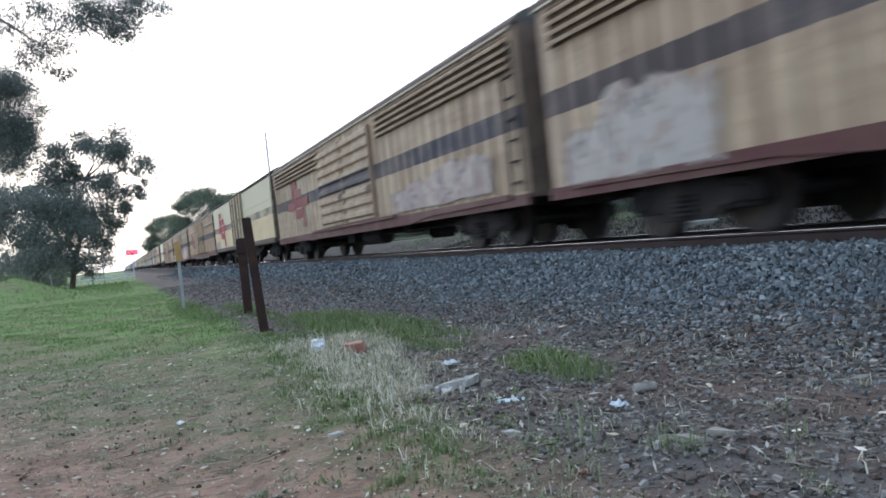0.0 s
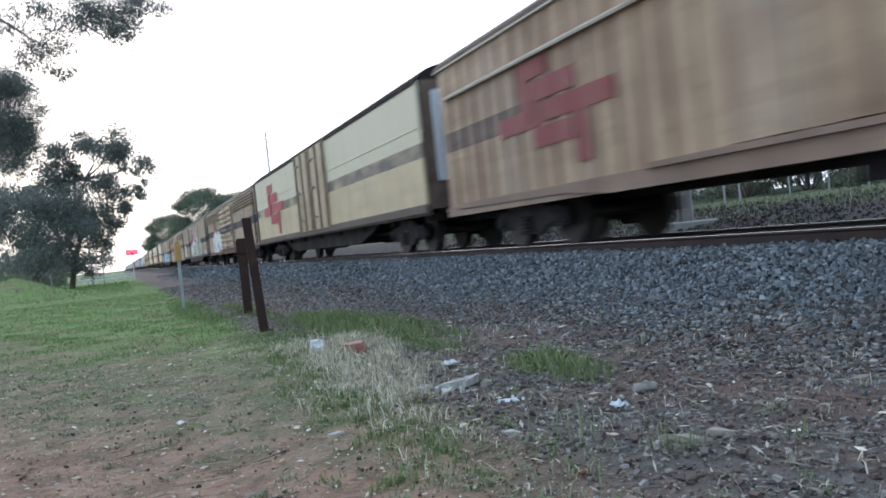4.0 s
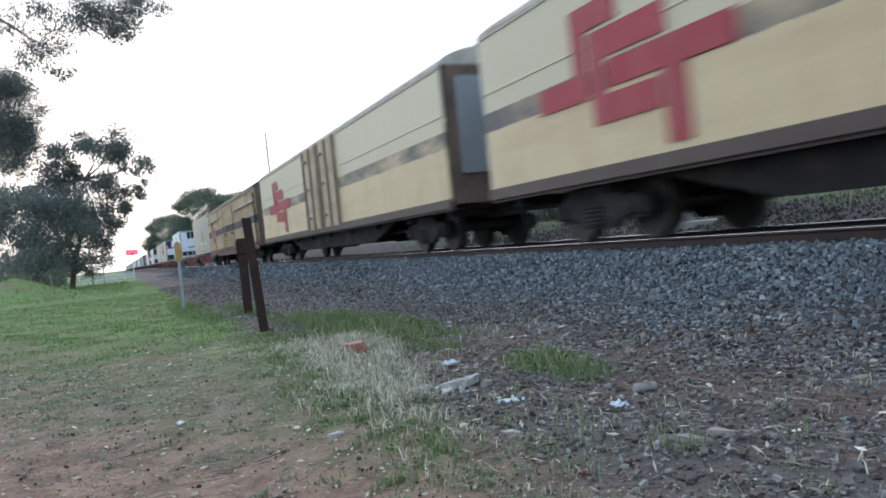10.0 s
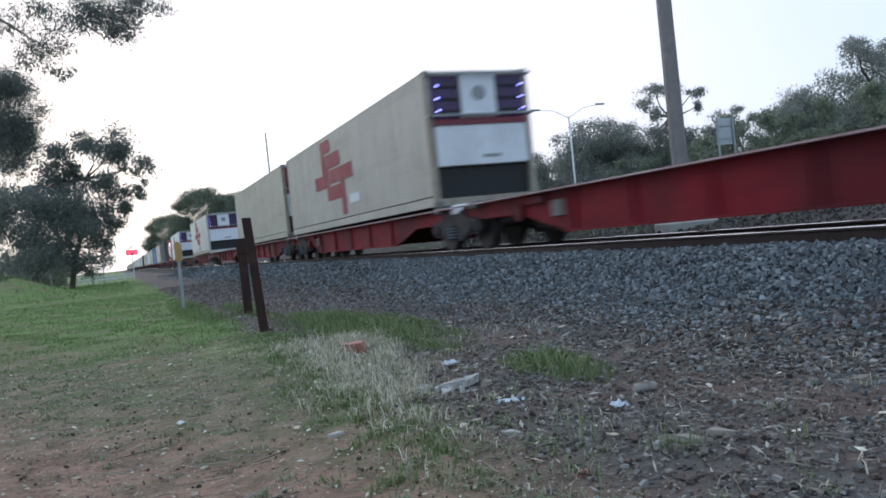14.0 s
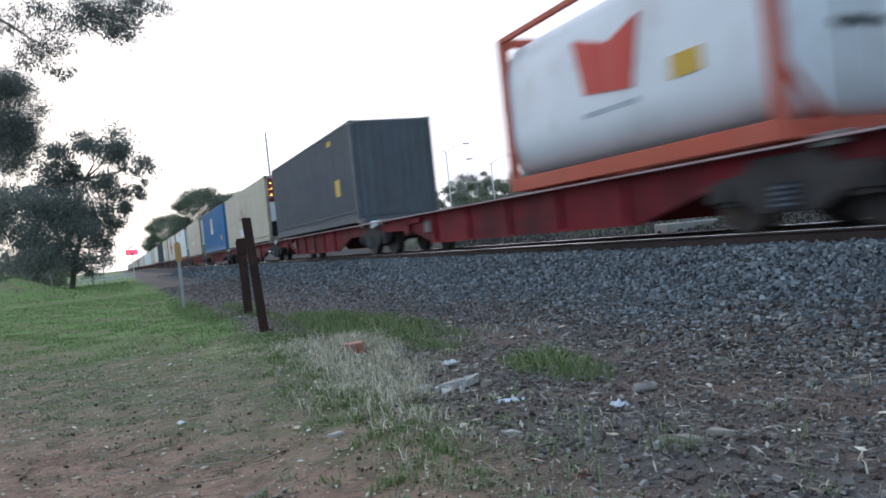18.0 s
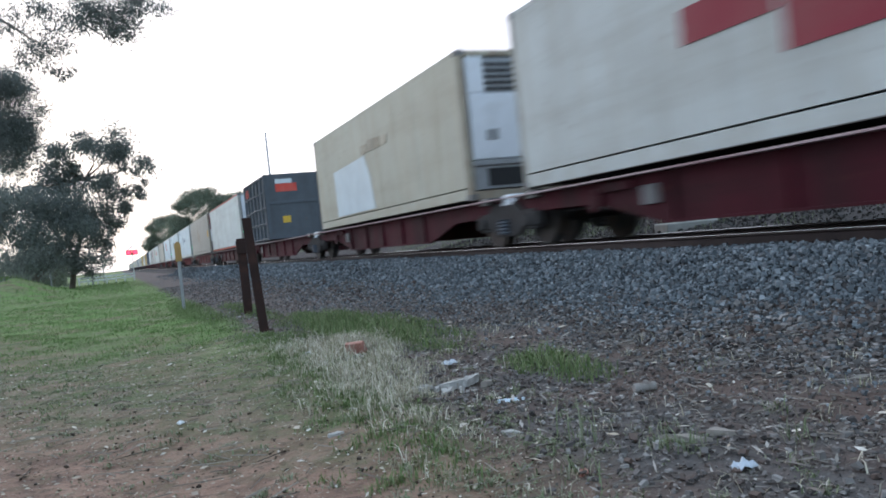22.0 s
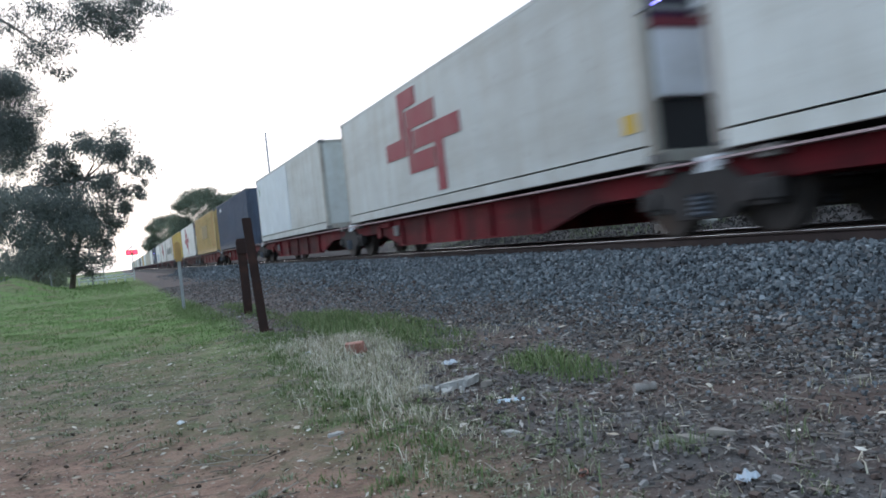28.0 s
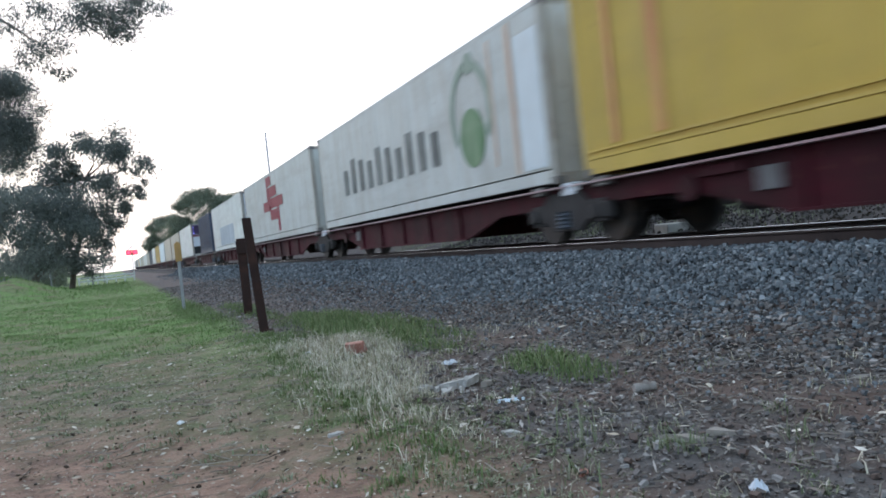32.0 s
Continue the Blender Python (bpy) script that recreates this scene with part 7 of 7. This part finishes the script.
# lone tufts: place, number of blades, spread, height
TUFTS = [(2.20, 2.87, 60, 0.045, 0.11), (2.13, 2.97, 40, 0.04, 0.10), (1.92, 3.32, 26, 0.05, 0.20), (1.66, 2.93, 40, 0.06, 0.12), (2.30, 3.15, 36, 0.05, 0.09), (3.45, 4.20, 60, 0.10, 0.06),
         (0.95, 2.62, 80, 0.10, 0.08), (1.15, 3.20, 70, 0.09, 0.08), (2.95, 3.10, 30, 0.05, 0.10), (1.35, 2.70, 60, 0.10, 0.09), (2.62, 2.60, 30, 0.06, 0.12), (2.25, 4.60, 40, 0.07, 0.10)]
m_grass = island_material("green_grass", [(0.09, 0.16, 0.035), (0.155, 0.27, 0.065), (0.24, 0.37, 0.11), (0.13, 0.22, 0.055), (0.36, 0.35, 0.20)], 0.7)
m_lush = island_material("lush_grass", [(0.10, 0.155, 0.045), (0.16, 0.225, 0.075), (0.21, 0.265, 0.105), (0.30, 0.31, 0.17)], 0.7)
m_straw = island_material("dry_straw", [(0.36, 0.31, 0.22), (0.60, 0.54, 0.42), (0.82, 0.76, 0.63), (0.44, 0.41, 0.28), (0.22, 0.26, 0.12)], 0.8)
m_weed = island_material("grey_green_weeds", [(0.13, 0.165, 0.075), (0.21, 0.25, 0.13), (0.30, 0.31, 0.20), (0.36, 0.34, 0.25)], 0.7)
m_clod = island_material("dark_soil_clods", [(0.05, 0.037, 0.03), (0.11, 0.08, 0.062), (0.17, 0.13, 0.10), (0.07, 0.06, 0.05)], 0.95, 0.1)

ps, hs = [], []
for y0, y1, dens, hh, sd in ((-2.0, 5.5, 900, 0.020, 31), (5.5, 10, 2000, 0.030, 32), (10, 18, 1500, 0.05, 33), (18, 34, 480, 0.08, 34), (34, 75, 60, 0.12, 35)):
    xl = -0.16 * y1 - 2.5
    p, rg = scatter(xl, 2.0, y0, y1, dens, sd)
    cover = 0.35 + 1.1 * soft_noise(p[:, 0], p[:, 1], 41, 1.1) + 1.1 * soft_noise(p[:, 0], p[:, 1], 42, 0.30) + 0.7 * soft_noise(p[:, 0], p[:, 1], 47, 0.12)
    want = np.clip((p[:, 1] - 4.0 + 1.5 * soft_noise(p[:, 0], p[:, 1], 43, 2.5) + 1.6 * np.clip(p[:, 0] - 0.3, 0, 1.2)) / 6.5, 0.06, 1.0)
    edge = p[:, 0] < 1.45 + 0.25 * soft_noise(p[:, 0], p[:, 1], 44, 1.2) + rg.normal(0, 0.12, len(p))
    near_bald = np.clip(0.75 + 1.6 * soft_noise(p[:, 0], p[:, 1], 48, 2.2) + 1.2 * soft_noise(p[:, 0], p[:, 1], 49, 0.8) + 0.10 * (p[:, 1] - 9) + 0.3 * np.clip(p[:, 0], -1, 1.2), 0.12, 1)
    keep = edge & (rg.uniform(0, 1, len(p)) < want * near_bald * np.clip(cover + 0.3 * (p[:, 1] > 10), 0.04, 1))
    p = p[keep]
    ps.append(on_ground(p)); hs.append(hh * rg.uniform(0.5, 1.5, len(p)))
blades("grass", np.concatenate(ps), np.concatenate(hs), 36, m_grass, "short patchy green grass on the verge", 1.2, 0.0026)

# bare-soil clods and twigs
p, rg = scatter(-3.5, 1.9, -2, 9, 520, 81)
p = p[rg.uniform(0, 1, len(p)) < np.interp(p[:, 1], [3.0, 5.5, 9], [1.0, 0.35, 0.1])]
rg = np.random.RandomState(87)
p = p[(soft_noise(p[:, 0], p[:, 1], 82, 0.5) + 0.6 * soft_noise(p[:, 0], p[:, 1], 83, 0.15) > 0.06 + rg.normal(0, 0.2, len(p)))]
spread_stones("soil_clods", on_ground(p), 0.003 + 0.014 * rg.uniform(0, 1, len(p)) ** 2.5, 84, m_clod, "dark clods and crumbs on the bare soil", 0.6, 0.1)

# small flat weeds in the thin turf
rg = np.random.RandomState(85)
ps, hs = [], []
for i in range(2100):
    y = 12.5 * rg.uniform() - 1.5
    x = rg.uniform(-0.16 * y - 1.5, 2.4)
    if i % 6 == 0:
        y = rg.uniform(0.5, 4.6)
        x = rg.normal(0.55 + 0.28 * y, 0.22)
    if rg.uniform() > 0.25 + 0.75 * np.clip((y - 2.5 + x) / 4, 0, 1):
        continue
    n = rg.randint(8, 34)
    q_ = np.array([x, y]) + rg.normal(0, rg.uniform(0.015, 0.05), (n, 2))
    ps.append(on_ground(q_)); hs.append(np.full(n, rg.uniform(0.015, 0.05)))
blades("low_weeds", np.concatenate(ps), np.concatenate(hs), 86, m_weed, "small green weeds in thin turf and gravel", 1.4, 0.0035)

ps, hs = [], []
for x0, x1, y0, y1, dens, hh, sd in ((1.9, 3.5, 6.2, 13.8, 2600, 0.125, 51), (2.55, 3.2, 4.4, 5.95, 3200, 0.15, 52), (1.8, 2.6, 12, 20, 900, 0.13, 53), (0.9, 1.9, 10, 26, 700, 0.12, 54)):
    p, rg = scatter(x0, x1, y0, y1, dens, sd)
    cx, cy, rx, ry = (x0 + x1) / 2, (y0 + y1) / 2, (x1 - x0) / 2, (y1 - y0) / 2
    deep = 1 - ((p[:, 0] - cx) / rx) ** 2 - ((p[:, 1] - cy) / ry) ** 2 + 0.55 * soft_noise(p[:, 0], p[:, 1], sd, 0.7)
    ok = rg.uniform(0, 1, len(p)) < np.clip(deep * 1.1, 0, 0.85)
    ps.append(on_ground(p[ok])); hs.append(hh * (0.35 + 0.75 * np.clip(deep[ok], 0, 1)) * rg.uniform(0.5, 1.3, ok.sum()))
blades("grass_clumps", np.concatenate(ps), np.concatenate(hs), 55, m_lush, "lush green grass along the foot of the ballast", 0.8, 0.0028)

rg = np.random.RandomState(61)
ps, hs = [], []
for i in range(760):
    u = rg.uniform(0, 1) ** 0.5
    y = 3.0 + 5.6 * u
    x = 1.20 + 0.92 * u + rg.normal(0, 0.14 + 0.12 * u)
    tall = 1.0
    if i % 4 == 0:
        x, y, tall = rg.uniform(1.2, 4.4), rg.uniform(-1.5, 8.0), 0.65
    if abs(x - 0.27 * y) < 0.14 and 6.7 < y < 7.7 or (tall == 1.0 and rg.uniform() > 0.15 + u * 1.3):
        continue
    n = rg.randint(10, 46) if tall == 1.0 else rg.randint(3, 12)
    q_ = np.array([x, y]) + rg.normal(0, 0.06, (n, 2))
    ps.append(on_ground(q_)); hs.append(np.full(n, rg.uniform(0.05, 0.18) * (0.5 + 0.6 * u) * tall))
blades("dry_grass", np.concatenate(ps), np.concatenate(hs), 62, m_straw, "dry straw-coloured grass tufts", 1.3, 0.0028)

# rough grass and weeds on the bank beyond the line
p, rg = scatter(9.9, 19.0, 5, 34, 120, 131)
green = np.clip(0.25 + 0.9 * soft_noise(p[:, 0], p[:, 1], 132, 2.4) + 0.22 * (p[:, 0] - 11.0), 0.0, 1.0)
keep = rg.uniform(0, 1, len(p)) < green
blades("bank_grass", on_ground(p[keep]), rg.uniform(0.05, 0.20, keep.sum()), 133, m_weed, "rough grey-green grass on the bank beyond the track", 0.8, 0.009)

# green fringe along the straw, and tufts that stand alone in the gravel
rg = np.random.RandomState(141)
ps, hs = [], []
for i in range(330):
    y = rg.uniform(3.2, 10.5)
    q_ = np.array([0.92 + 0.075 * y + rg.normal(0, 0.17), y]) + rg.normal(0, 0.045, (rg.randint(10, 34), 2))
    ps.append(on_ground(q_)); hs.append(np.full(len(q_), rg.uniform(0.03, 0.085)))
blades("verge_tufts", np.concatenate(ps), np.concatenate(hs), 142, m_lush, "green tufts along the edge of the straw", 0.9, 0.0030)
ps, hs = [], []
for x, y, n, spread, h in TUFTS:
    q_ = np.array([x, y]) + rg.normal(0, spread, (n, 2))
    ps.append(on_ground(q_)); hs.append(np.full(n, h) * rg.uniform(0.4, 1.2, n))
blades("lone_weeds", np.concatenate(ps), np.concatenate(hs), 143, m_weed, "thin grey-green weeds standing in the gravel", 0.9, 0.0026)

# dense weeds by the tree line on the far left
p, rg = scatter(-14, 0.5, 40, 80, 22, 71)
keep = (p[:, 0] > -0.16 * p[:, 1] - 0.5) & (rg.uniform(0, 1, len(p)) < 0.5 + 0.8 * soft_noise(p[:, 0], p[:, 1], 73, 3.0))
blades("far_weeds", on_ground(p[keep]), rg.uniform(0.06, 0.24, keep.sum()), 72, m_grass, "rough green weeds under the trees", 0.9, 0.012)


# ---- what moves ----
RUN = [(0, 0.0), (2, 52.95), (4, 106.06), (6, 159.34), (8, 212.44), (10, 265.03), (12, 317.12), (14, 368.76), (16, 420.01), (18, 470.91), (20, 521.8),
       (22, 572.73), (24, 623.64), (26, 674.42), (28, 724.42), (29, 748.89), (30, 772.76), (31, 795.98), (32, 818.5)]


def motions():
    for mover in MOVERS:
        ob, lead, z = mover[0], mover[1], RAIL_Z + (mover[2] if len(mover) > 2 else 0.0)
        walk(ob, [(t, pose(TRACK_X, lead - d, z)) for t, d in RUN])
    up, flat = pose(1.68, 7.62, gz(1.68, 7.62) + 0.09, 66, 0, -30), pose(1.66, 7.55, gz(1.66, 7.55) + 0.07, 48, 0, -30)
    down = pose(1.60, 7.7, gz(1.60, 7.7) + 0.005, 4, 0, -30)
    half = pose(1.68, 7.8, gz(1.68, 7.8) + 0.08, 80, 10, 10)
    walk(bag, [(0, up), (1.3, up), (1.8, flat), (2.3, flat), (2.6, half), (3.5, half), (4.4, flat), (5.2, down), (32, down)])
    spot = lambda x, y, rz, dz=0.0: pose(x, y, gz(x, y) + 0.01 + dz, 0, 0, rz)
    walk(sheet, [(0, spot(2.45, 3.74, 0)), (18.2, spot(2.45, 3.74, 0)), (18.6, spot(2.40, 3.6, 30, 0.03)), (19.0, spot(2.30, 3.30, 60)), (19.5, spot(2.25, 3.0, 100, 0.04)), (20.0, spot(2.19, 2.70, 140)),
                 (20.6, spot(2.20, 2.54, 170)), (25.5, spot(2.20, 2.50, 175)), (27.5, spot(2.13, 2.43, 195)), (31.0, spot(2.12, 2.42, 197)), (31.6, spot(2.09, 2.34, 230, 0.02)), (32, spot(2.08, 2.32, 240))])


motions()
